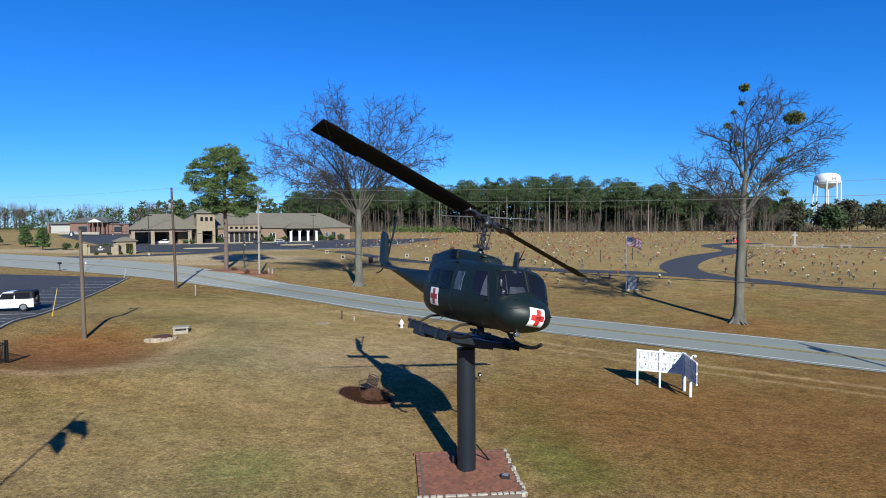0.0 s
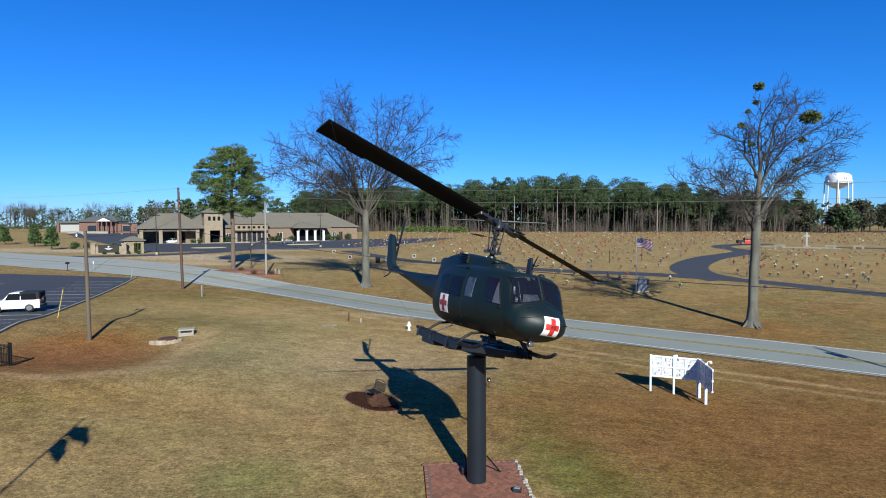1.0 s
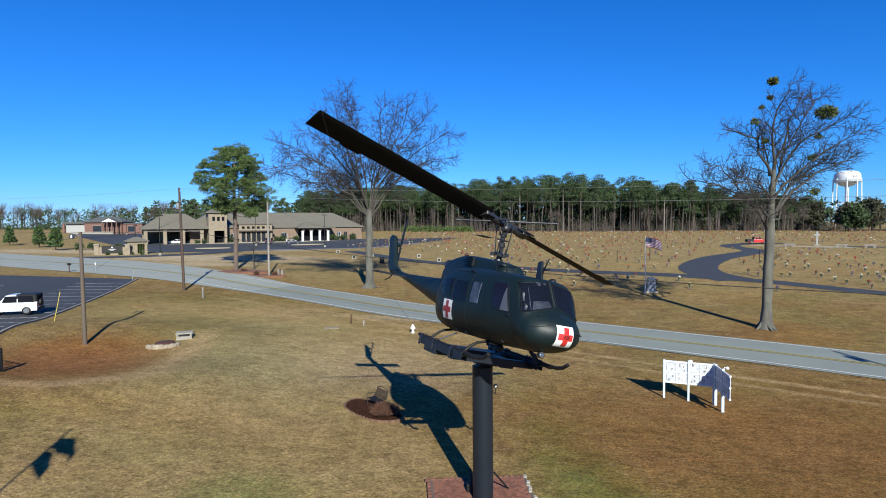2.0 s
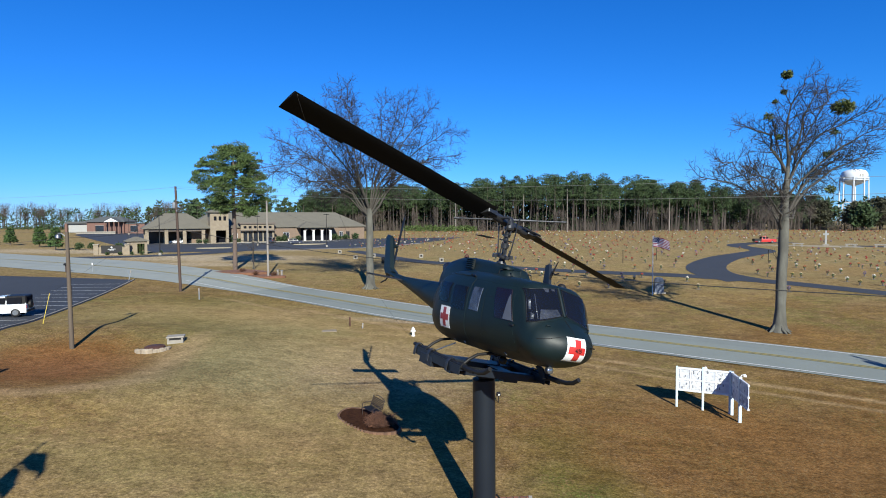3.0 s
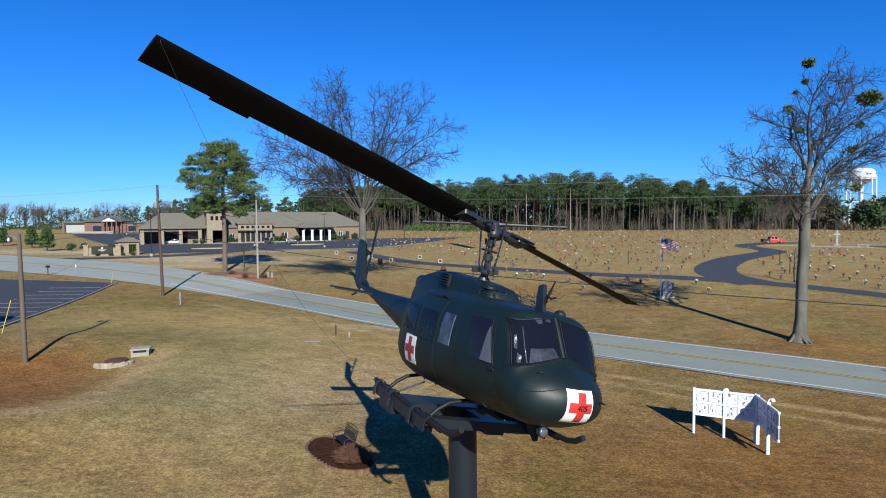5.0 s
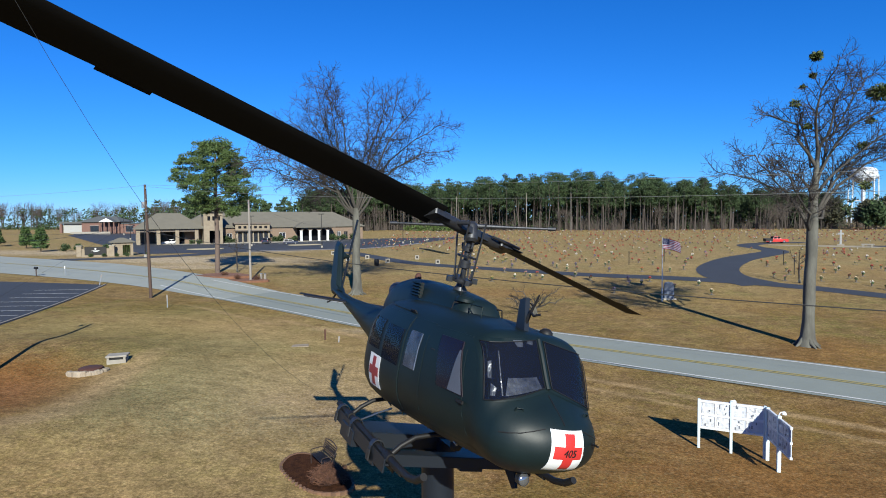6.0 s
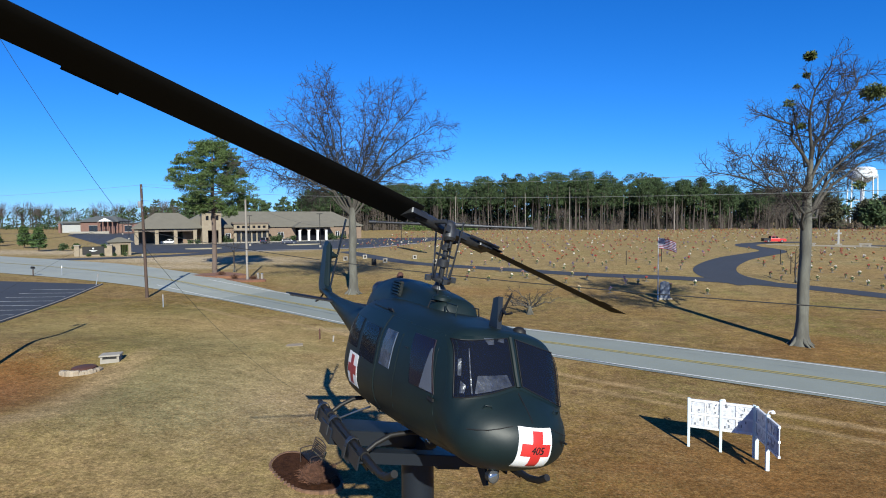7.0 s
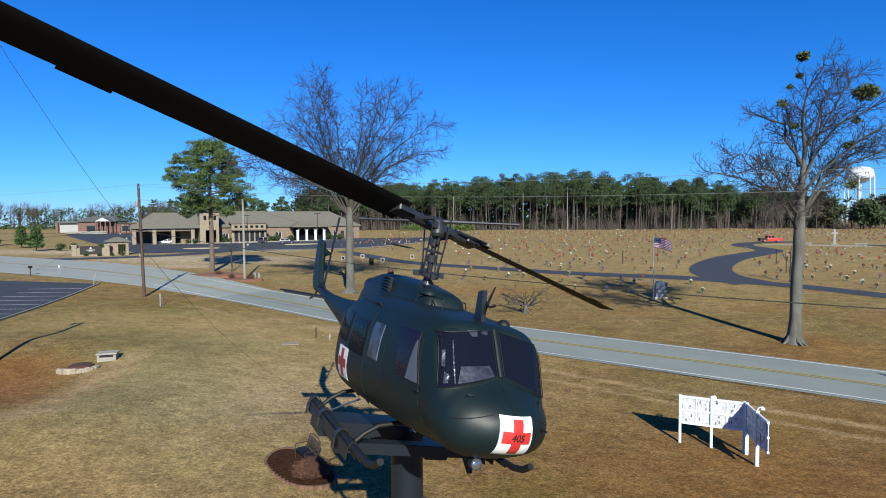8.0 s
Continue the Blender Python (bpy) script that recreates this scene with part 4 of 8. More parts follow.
# rotor head: mast, hub, blades, stabiliser bar and linkages
inv = heli.matrix_world.inverted().to_3x3()
HUB = inv @ (Vector((0.74, -0.50, 8.88)) - heli.matrix_world.translation)


def on_mast(z):
    """The middle of the leaning mast at a height."""
    return Vector((0, 0, 2.75)).lerp(HUB, (z - 2.75) / (HUB.z - 2.75))


def about_mast(z, rx=0, rz=0):
    return Matrix.Translation(on_mast(z)) @ (HUB - Vector((0, 0, 2.75))).to_track_quat("Z", "X").to_matrix().to_4x4() @ pose(0, 0, 0, rx, 0, rz)


part("mast", Shape().tube([on_mast(2.7), on_mast(3.3), HUB], [0.06, 0.05, 0.05], 14), M_darkmetal, heli, smooth=40)
part("mast_base", Shape().lathe([(0.15, -0.02), (0.14, 0.07), (0.09, 0.12), (0.075, 0.22)], 16, 0, about_mast(2.76)), M_darkmetal, heli, smooth=40)
swash = part("swashplate", Shape().lathe([(0.08, -0.05), (0.20, -0.045), (0.215, -0.01), (0.215, 0.025), (0.14, 0.04), (0.08, 0.06)], 18, 0, about_mast(3.0, 8)), M_darkmetal, heli, smooth=40)
for a in (20, 110, 200, 290):
    part("swash_lug", Shape().box((0.19, -0.04, -0.05), (0.30, 0.04, 0.05), 0, about_mast(3.0, 0, a)), M_darkmetal, swash)
part("scissors_hub", Shape().lathe([(0.07, -0.06), (0.11, -0.04), (0.11, 0.06), (0.07, 0.1)], 14, 0, about_mast(3.28)), M_darkmetal, heli, smooth=40)
part("mast_collar", Shape().lathe([(0.06, -0.05), (0.10, -0.03), (0.10, 0.03), (0.06, 0.06)], 14, 0, about_mast(3.58)), M_darkmetal, heli, smooth=40)
span = (inv @ Vector((-4.16, -5.43, 2.37))).normalized()   # towards the raised forward blade
chord = inv @ Vector((0.79, -0.50, 0.16))
chord = (chord - span * chord.dot(span)).normalized()
nrm = chord.cross(span).normalized()
if nrm.z < 0:
    nrm = -nrm
hubm = Matrix(((span.x, chord.x, nrm.x, HUB.x), (span.y, chord.y, nrm.y, HUB.y), (span.z, chord.z, nrm.z, HUB.z), (0, 0, 0, 1)))
hub = part("rotor_hub", Shape().box((-0.42, -0.10, -0.075), (0.42, 0.10, 0.075), bevel=0.03).lathe([(0.09, -0.2), (0.13, -0.15), (0.13, 0.10), (0.10, 0.16), (0.05, 0.2)], 14), M_darkmetal, heli, smooth=35, m=hubm)
for k in (1, -1):
    grip = part("grip", Shape().tube([(k * 0.30, 0, 0), (k * 0.55, 0, 0), (k * 0.95, 0, 0)], [0.10, 0.115, 0.085], 12).box((min(k * 0.75, k * 1.15), -0.16, -0.06), (max(k * 0.75, k * 1.15), 0.16, 0.06), bevel=0.02), M_darkmetal, hub, smooth=35)
    part("drag_brace", Shape().tube([(k * 0.45, -k * 0.16, 0.02), (k * 1.25, -k * 0.22, 0.02)], 0.03, 8), M_darkmetal, grip, smooth=40)
    part("pitch_horn", Shape().tube([(k * 0.55, 0, 0), (k * 0.45, k * 0.32, -0.03)], 0.04, 8), M_darkmetal, grip, smooth=40)
    # blade section: nose ahead (k * chord), thin tail behind
    prof = [(0.265, 0.0), (0.24, 0.025), (0.15, 0.036), (0.0, 0.030), (-0.15, 0.015), (-0.265, 0.002), (-0.15, -0.006), (0.0, -0.018), (0.15, -0.028), (0.24, -0.020)]
    s = Shape()
    rows = []
    for t, dy in ((0.95, 0.0), (1.2, 0.0), (3.0, 0.0), (5.0, 0.0), (6.3, 0.0), (7.22, 0.0)):
        droop = -0.004 * t * t * (1 if k > 0 else 0.6) + 0.0
        tw = radians(21.5 - 0.8 * t)
        r = [(k * t, k * (c * math.cos(tw)) , z + k * 0 + c * math.sin(tw) + droop * 0.15) for c, z in prof]
        rows.append(r + [r[0]])
    s.sheet(rows)
    s.add([rows[-1][i] for i in range(10)], [tuple(range(10))])
    s.add([rows[0][i] for i in range(10)], [tuple(range(9, -1, -1))])
    bl = part("rotor_blade", s, M_blade, hub, "long matt black rotor blade", smooth=30)
    tt = radians(21.5 - 0.8 * 5.9)
    part("trim_tab", Shape().slab([[(k * t, k * c * math.cos(tt), c * math.sin(tt)) for c in (-0.25, -0.335)] for t in (5.65, 6.25)], (0, 0, -0.006)), M_blade, bl)
    part("blade_doubler", Shape().box((min(k * 0.98, k * 1.55), -0.12, 0.03), (max(k * 0.98, k * 1.55), 0.12, 0.042)), M_darkmetal, bl)
# stabiliser bar across the blades
sdir = (inv @ Vector((1.0, 0.0, -0.05))).normalized()
for k in (1, -1):
    p0 = HUB + nrm * 0.12
    part("stabiliser_bar", Shape().tube([p0 + sdir * 0.08 * k, p0 + sdir * 0.7 * k, p0 + sdir * 1.45 * k], [0.045, 0.024, 0.02], 8), M_darkmetal, heli, smooth=40)
    part("bar_weight", Shape().tube([p0 + sdir * 1.40 * k, p0 + sdir * 1.54 * k], 0.035, 10), M_darkmetal, heli, smooth=40)
for dx, dy, z, b in ((0.14, -0.20, 3.02, HUB + chord * 0.30 + span * 0.42), (-0.14, 0.18, 3.02, HUB - chord * 0.30 - span * 0.42), (0.18, 0.10, 3.05, HUB + chord * 0.34 + nrm * 0.1), (-0.17, -0.10, 3.2, HUB - chord * 0.34 + nrm * 0.1)):
    a = on_mast(z) + Vector((dx, dy, 0))
    part("control_rod", Shape().tube([a, (a + b) / 2, b], 0.018, 6), M_darkmetal, heli, smooth=40)
for i in range(6):  # levers and bolts about the head
    a = radians(30 + 60 * i)
    q = on_mast(3.04) + Vector((0.17 * math.cos(a), 0.17 * math.sin(a), 0))
    part("link", Shape().tube([q, q + Vector((0.03 * math.cos(a), 0.03 * math.sin(a), 0.16))], 0.018, 6), M_darkmetal, heli)
for k in (-1, 1):
    q = on_mast(3.55)
    part("damper", Shape().tube([q + Vector((k * 0.06, 0, 0)), q + Vector((k * 0.18, -0.02, 0.05)), q + Vector((k * 0.2, -0.02, 0.15))], 0.025, 8), M_darkmetal, heli, smooth=40)
    part("mixing_lever", Shape().box((-0.14, -0.02, -0.02), (0.14, 0.02, 0.02), 0, Matrix.Translation((0, k * 0.08, 0)) @ about_mast(3.44, 0, 40)), M_darkmetal, heli)

# tie-down cord from the raised blade tip to the rear of the skid
tip = hubm @ Vector((7.16, 0.24, -0.02))
end = Vector((-1.5, -1.30, 0.12))
cord = [tip.lerp(end, i / 14) + Vector((0, 0, -1.0)) * (0.62 * 4 * (i / 14) * (1 - i / 14)) for i in range(15)]
part("tie_down_cord", Shape().tube([tip + nrm * 0.05 - chord * 0.2, tip + nrm * 0.05] + cord, 0.0024, 5), M_rope, heli, "thin tie-down cord")

# ---- the column and the cradle that carry it ----
col = thing("support_column", pose(0, 0, level(0, 0)), "tall dark blue painted steel column with cradle", "column")
base = level(0, 0)
part("shaft", Shape().lathe([(0.40, 0.0), (0.40, 0.03), (0.325, 0.035), (0.325, 4.42 - base)], 32), M_mount, col, smooth=40)
part("base_plate", Shape().lathe([(0.50, 0.02), (0.50, 0.06), (0.33, 0.065)], 24), M_mount, col, smooth=40)
to_col = col.matrix_world.inverted() @ heli.matrix_world
part("crossbeam", Shape().box((-1.05, -1.42, -0.30), (-0.30, 1.42, -0.03), bevel=0.015), M_mount, col, m=to_col)
part("top_plate", Shape().box((-1.15, 0.05, -0.42), (-0.2, 1.05, -0.29), bevel=0.01), M_mount, col, m=to_col)
part("crossbeam", Shape().box((0.55, -1.40, -0.22), (0.80, 1.40, -0.03), bevel=0.01), M_mount, col, m=to_col)
part("spine", Shape().box((-0.4, 0.30, -0.30), (0.72, 0.75, -0.06), bevel=0.01), M_mount, col, m=to_col)
for k in (-1, 1):
    ch = part("skid_channel", Shape().box((-1.55, k * 1.30 - 0.08, -0.05), (1.25, k * 1.30 + 0.08, -0.022)).box((-1.55, k * 1.30 - 0.10, -0.16), (1.25, k * 1.30 - 0.075, 0.06)).box((-1.55, k * 1.30 + 0.075, -0.16), (1.25, k * 1.30 + 0.10, 0.06)), M_mount, col, "dark blue channel that holds a skid", m=to_col)
    for x in (-1.42, -0.55, 0.60):
        s = Shape()
        ringp = [(x, k * 1.30 + 0.125 * math.cos(a), -0.02 + 0.16 * math.sin(a)) for a in [math.pi * i / 10 for i in range(11)]]
        s.slab([[(px_ - 0.06, y, z) for px_, y, z in ringp], [(px_ + 0.06, y, z) for px_, y, z in ringp]], (0, 0, 0.015))
        s.box((x - 0.06, k * 1.30 - 0.14, -0.19), (x + 0.06, k * 1.30 - 0.12, -0.01)).box((x - 0.06, k * 1.30 + 0.12, -0.19), (x + 0.06, k * 1.30 + 0.14, -0.01))
        part("strap", s, M_darkmetal, ch, "grey strap clamped over the skid")
part("chain", Shape().tube([(-0.75, -1.18, 0.05), (-0.55, -0.95, 0.25), (-0.35, -0.75, 0.42)], 0.018, 6), M_metal, col, "taut steel chain", m=to_col)

# ---- things on the near lawn ----
def on_ground(x, y, dz=0.0, rz=0.0):
    return pose(x, y, level(x, y) + dz, 0, 0, rz)


# brick pad under the column
PAD = pose(0.0, -0.28, 0, 0, 0, 9)
pad_z = max(level(x, y) for x, y in ((-1.9, 1.3), (1.5, 2.0), (-1.5, -2.2), (1.85, -1.6))) + 0.07
brick_pad = thing("brick_pad", PAD @ Matrix.Translation((0, 0, pad_z)), "red herringbone brick pad with pale stone edging", "paving")
M_mortar = material("sandy_mortar", (0.1130, 0.0850, 0.0706), 0.95, scale=6)
part("bed", Shape().box((-1.72, -1.78, -0.35), (1.72, 1.78, -0.012)), M_mortar, brick_pad)

# small weathered box lying at the broken edge of the pad
box = thing("outlet_box", pose(1.34, -0.72, pad_z - 0.01, 0, 0, -12), "small dark weathered outlet box on the brick pad", "box")
part("case", Shape().box((-0.14, -0.09, 0), (0.14, 0.09, 0.13), bevel=0.015), M_darkmetal, box)
part("lid", Shape().box((-0.10, -0.07, 0.1305), (0.10, 0.07, 0.15), bevel=0.01), M_strap, box)

# welded braces at the foot of the column
for a, b in (((-0.32, 0.3, 0.05), (-0.45, 0.75, 0.75)), ((0.35, 0.25, 0.9), (0.85, 0.75, 0.1))):
    part("foot_brace", Shape().tube([a, b], 0.03, 8), M_black, col)
part("foot_brace", Shape().tube([(0.85, 0.75, 0.1), (0.3, 0.75, 0.1)], 0.02, 8), M_black, col)
part("junction_box", Shape().box((-0.55, 0.35, 0.02), (-0.35, 0.55, 0.4), bevel=0.02), M_black, col)


def flood_light(m):
    t = thing("flood_light", m, "small dark flood light on a short stake", "lamp")
    part("stake", Shape().tube([(0, 0, -0.1), (0, 0, 0.36)], 0.025, 8), M_black, t)
    part("housing", Shape().box((-0.10, -0.07, -0.08), (0.10, 0.07, 0.08), 0, pose(0, 0, 0.46, 25, 0, 0), bevel=0.02), M_black, t)
    part("lens", Shape().box((-0.05, -0.085, -0.04), (0.05, -0.072, 0.04), 0, pose(0, 0, 0.46, 25, 0, 0), bevel=0.005), M_white, t, "white lamp glass")
    part("bracket", Shape().tube([(-0.115, 0, 0.46), (-0.115, 0, 0.35), (0.115, 0, 0.35), (0.115, 0, 0.46)], 0.012, 6), M_black, t)
    return t


flood_light(on_ground(0.40, 12.4, 0, 20))


# information board: two wings of white panels that meet at a corner
def board(pts, name, label):
    a, b = Vector(pts[0]), Vector(pts[1])
    L = (b - a).length
    ang = math.degrees(math.atan2(b.y - a.y, b.x - a.x))
    za = min(level(a.x, a.y), level(b.x, b.y))
    t = thing(name, pose(a.x, a.y, za, 0, 0, ang), label, "notice board", "information boards")
    H0, H1 = 0.98, 2.12
    part("backboard", Shape().box((0.05, -0.012, H0), (L - 0.05, 0.02, H1)), M_board, t)
    for z in (H0, (H0 + H1) / 2, H1):
        part("rail", Shape().box((0.04, -0.045, z - 0.045), (L - 0.04, 0.05, z + 0.045), bevel=0.01), M_white, t)
    for i in range(5):
        x = 0.05 + (L - 0.1) * i / 4
        if i % 2:
            part("stile", Shape().box((x - 0.04, -0.038, H0 + 0.046), (x + 0.04, 0.045, H1 - 0.046), bevel=0.008), M_white, t)
    posts = [0.0, L / 2] + ([L] if name == "notice_board" else [])
    for x in posts:
        part("post", Shape().box((x - 0.055, -0.07, -0.25), (x + 0.055, 0.07, 2.2 if x != L / 2 else 2.24), bevel=0.012), M_bluewhite, t)
    # peeling sheets on the faces, which cannot be read
    rnd = random.Random(4)
    for i in range(4):
        for j in range(2):
            x0 = 0.12 + (L - 0.2) * i / 4
            z0 = H0 + 0.07 + j * (H1 - H0) / 2
            wdt, hgt = (L - 0.2) / 4 - 0.12, (H1 - H0) / 2 - 0.14
            rows = []
            for r in range(6):
                rows.append([(x0 + wdt * c / 5 + rnd.uniform(-0.015, 0.015), -0.02 - rnd.uniform(0.002, 0.03), z0 + hgt * r / 5 + rnd.uniform(-0.015, 0.015)) for c in range(6)])
            sheet = part("sheet", Shape().slab(rows, (0, 0.004, 0)), M_sheet, t, "peeling white sheet")
            for q in range(rnd.randint(1, 3)):
                bx = x0 + rnd.uniform(0.02, wdt - 0.12)
                bz = z0 + rnd.uniform(0.03, hgt - 0.08)
                part("torn_mark", Shape().box((bx, -0.062, bz), (bx + rnd.uniform(0.02, 0.05), -0.058, bz + rnd.uniform(0.06, 0.16)), 0), M_strap, sheet)
    return t


M_board = material("blue_white_board", (0.484, 0.515, 0.577), 0.5, other=(0.390, 0.421, 0.499), scale=2)
M_bluewhite = material("pale_blue_post_paint", (0.515, 0.608, 0.640), 0.5, other=(0.429, 0.530, 0.577), scale=2)
M_sheet = material("peeling_sheet", (0.593, 0.608, 0.640), 0.5, other=(0.390, 0.413, 0.452), scale=5, mix=0.8, bump=0.8, bump_scale=8)
board([(9.68, 13.75, 0), (12.02, 12.96, 0)], "notice_board", "white notice board with peeling blank sheets")
board([(12.06, 12.82, 0), (11.92, 10.62, 0)], "notice_board_wing", "white notice board wing seen in shade")
for q in ((12.3, 12.3), (10.88, 13.5)):
    t = thing("board_lamp", pose(q[0], q[1], level(*q) + 1.9), "small white lamp on an arm over the board", "lamp", "board lamps")
    part("arm", Shape().tube([(-0.22, -0.2, 0.1), (0, 0, 0.28), (0.14, 0, 0.30)], 0.02, 6), M_white, t)
    part("shade", Shape().lathe([(0.09, 0), (0.075, 0.07), (0.03, 0.12)], 12, 0, pose(0.14, 0, 0.2)), M_white, t, smooth=40)

# planting bed with bench
bed = thing("planting_bed", on_ground(-5.5, 8.25), "long oval mulch bed with a rusty brick edge", "flower bed")
outline = [(1.9 * math.cos(a) * (1 + 0.06 * math.sin(3 * a)), 0.92 * math.sin(a) * (1 + 0.08 * math.cos(2 * a))) for a in [2 * math.pi * i / 28 for i in range(28)]]
rot = Matrix.Rotation(radians(-43), 4, "Z")
part("mulch", Shape().prism(outline, -0.2, 0.07, 0, rot), M_mulch, bed)
M_edge = material("rusty_edging_brick", (0.1130, 0.0553, 0.0314), 0.9, other=(0.1691, 0.1054, 0.0603), scale=4, each=0.3)
eb = Shape().box((-0.10, -0.05, -0.1), (0.10, 0.05, 0.09), bevel=0.012).mesh("edging_brick", M_edge)
for i in range(50):
    a = 2 * math.pi * i / 50
    p = rot @ Vector((1.96 * math.cos(a) * (1 + 0.06 * math.sin(3 * a)), 0.98 * math.sin(a) * (1 + 0.08 * math.cos(2 * a)), 0))
    q = rot @ Vector((1.96 * math.cos(a + 0.05) * (1 + 0.06 * math.sin(3 * a + 0.15)), 0.98 * math.sin(a + 0.05), 0))
    o = new("edging_brick", eb)
    o.parent = bed
    o.matrix_basis = pose(p.x, p.y, 0.0, random.uniform(-6, 6), random.uniform(-6, 6), math.degrees(math.atan2(q.y - p.y, q.x - p.x)))

M_benchiron = material("dark_brown_iron", (0.0314, 0.0187, 0.0145), 0.6, other=(0.0179, 0.0127, 0.0110), scale=14)
bench = thing("bench", on_ground(-5.38, 8.72, 0.07, -50) @ Matrix.Diagonal((0.86, 0.86, 0.84, 1)), "dark iron and slat garden bench on mulch", "bench")
for i in range(6):
    part("seat_slat", Shape().box((-0.62, -0.24 + 0.082 * i, 0.42), (0.62, -0.175 + 0.082 * i, 0.445), bevel=0.006), M_black, bench)
for i in range(6):
    part("back_slat", Shape().box((-0.62, 0.27 + 0.03 * i, 0.50 + 0.075 * i), (0.62, 0.29 + 0.03 * i, 0.56 + 0.075 * i), bevel=0.006), M_benchiron, bench)
for x in (-0.62, 0.62):
    part("end_frame", Shape().tube([(x, -0.26, 0), (x, -0.26, 0.62), (x, -0.18, 0.66), (x, 0.26, 0.66), (x, 0.3, 0.62)], 0.022, 8), M_benchiron, bench, smooth=40)
    part("back_leg", Shape().tube([(x, 0.30, 0), (x, 0.25, 0.42), (x, 0.44, 0.98)], 0.022, 8), M_benchiron, bench, smooth=40)
part("top_rail", Shape().tube([(-0.62, 0.44, 0.97), (-0.3, 0.46, 1.04), (0, 0.465, 1.06), (0.3, 0.46, 1.04), (0.62, 0.44, 0.97)], 0.022, 8), M_benchiron, bench, smooth=40)


def twig_shrub(m, radius, height, count, mat, name, label, seed):
    """A leafless shrub: many thin stems from one root."""
    rnd = random.Random(seed)
    t = thing(name, m, label, "shrub")
    s = Shape()
    for _ in range(count):
        a, r, h = rnd.uniform(0, 6.28), radius * rnd.random() ** 0.6, height * rnd.uniform(0.45, 1)
        p = Vector((rnd.gauss(0, radius * 0.12), rnd.gauss(0, radius * 0.12), -0.05))
        e = Vector((r * math.cos(a), r * math.sin(a), h * (1 - 0.4 * (r / radius) ** 2)))
        mid = p.lerp(e, 0.55) + Vector((rnd.gauss(0, 0.05), rnd.gauss(0, 0.05), 0.08))
        s.tube([p, mid, e], [0.010, 0.007, 0.003], 3, caps=False)
        for _ in range(4):
            q = mid.lerp(e, rnd.random())
            s.tube([q, q + Vector((rnd.gauss(0, 0.11), rnd.gauss(0, 0.11), rnd.uniform(0, 0.16)))], [0.006, 0.003], 3, caps=False)
    part("stem", s, mat, t)
    return t


M_deadleaf = material("dead_brown_leaves", (0.1198, 0.0527, 0.0281), 0.9, other=(0.0706, 0.0314, 0.0195), scale=6, bump=0, island=0.35)
twig_shrub(on_ground(-4.72, 7.62, 0.05), 0.78, 0.60, 480, M_deadleaf, "dry_shrub", "low russet leafless shrub beside the bench", 3)

# roadside furniture
hyd = thing("fire_hydrant", on_ground(-6.34, 27.2), "white fire hydrant by the road", "hydrant")
part("barrel", Shape().lathe([(0.16, -0.05), (0.16, 0.04), (0.11, 0.05), (0.11, 0.48), (0.15, 0.5), (0.15, 0.54), (0.12, 0.62), (0.05, 0.69), (0.03, 0.74)], 14), M_white, hyd, smooth=40)
for k in (-1, 1):
    part("nozzle", Shape().tube([(0, 0, 0.4), (k * 0.17, 0, 0.4), (k * 0.20, 0, 0.4)], [0.06, 0.06, 0.045], 10), M_white, hyd, smooth=40)
post = thing("marker_post", on_ground(-12.1, 29.5), "short rusty brown marker post", "post")
part("shaft", Shape().tube([(0, 0, -0.1), (0, 0, 0.75), (0, 0, 0.8)], [0.06, 0.06, 0.045], 10), M_rust, post, smooth=40)
part("band", Shape().tube([(0, 0, 0.62), (0, 0, 0.7)], 0.066, 10), M_rust, post, smooth=40)
# low slab added in place of a worn patch of pale soil
wp = thing("utility_cover", on_ground(-13.2, 27.2, 0.0, 20), "low tan slab in place of a worn soil patch", "cover")
part("slab", Shape().box((-0.6, -0.4, -0.1), (0.6, 0.4, 0.03), bevel=0.02), M_stone, wp)
for x, y, h, lean in ((-46.84, 50.4, 1.35, 12), (-31.0, 39.2, 1.25, 0), (-10.9, 29.0, 0.45, 5), (-57.8, 58.0, 1.3, 0)):
    t = thing("marker_stake", on_ground(x, y, 0, 20) @ pose(0, 0, 0, 0, lean, 0), "thin grey flexible marker stake", "stake", "marker stakes")
    part("blade", Shape().box((-0.05, -0.012, -0.2), (0.05, 0.012, h), bevel=0.006), M_strap, t)
    part("tip", Shape().box((-0.06, -0.016, h - 0.35), (0.06, 0.016, h - 0.02), bevel=0.004), M_white if x == -57.8 else M_greywood, t)
mb = thing("mailbox", on_ground(-60.5, 56.3, 0, -20), "black mailbox on a dark post", "mailbox")
part("post", Shape().box((-0.05, -0.05, -0.2), (0.05, 0.05, 1.0)), M_wood, mb)
part("box", Shape().prism([(-0.14, 0), (0.14, 0), (0.14, 0.16), (0.10, 0.25), (0, 0.29), (-0.10, 0.25), (-0.14, 0.16)], -0.28, 0.28, 0, pose(0, 0, 1.0, 90, 0, 90)), M_black, mb)

# storm drain: box inlet and a low rubble head wall
dr = thing("drain_inlet", on_ground(-21.5, 19.5, -0.1, 24), "grey concrete drain inlet with a slot", "drain")
part("box", Shape().box((-0.5, -0.38, -0.4), (0.5, 0.38, 0.30)), M_concrete, dr)
part("lid", Shape().box((-0.56, -0.44, 0.46), (0.56, 0.44, 0.55), bevel=0.03), M_concrete, dr)
for x in (-0.43, 0.43):
    part("pier", Shape().box((x - 0.06, -0.38, 0.30), (x + 0.06, 0.38, 0.46)), M_concrete, dr)
# black block fills the opening, its colour standing for the shade inside
part("slot", Shape().box((-0.36, -0.34, 0.302), (0.36, 0.34, 0.455)), M_black, dr)
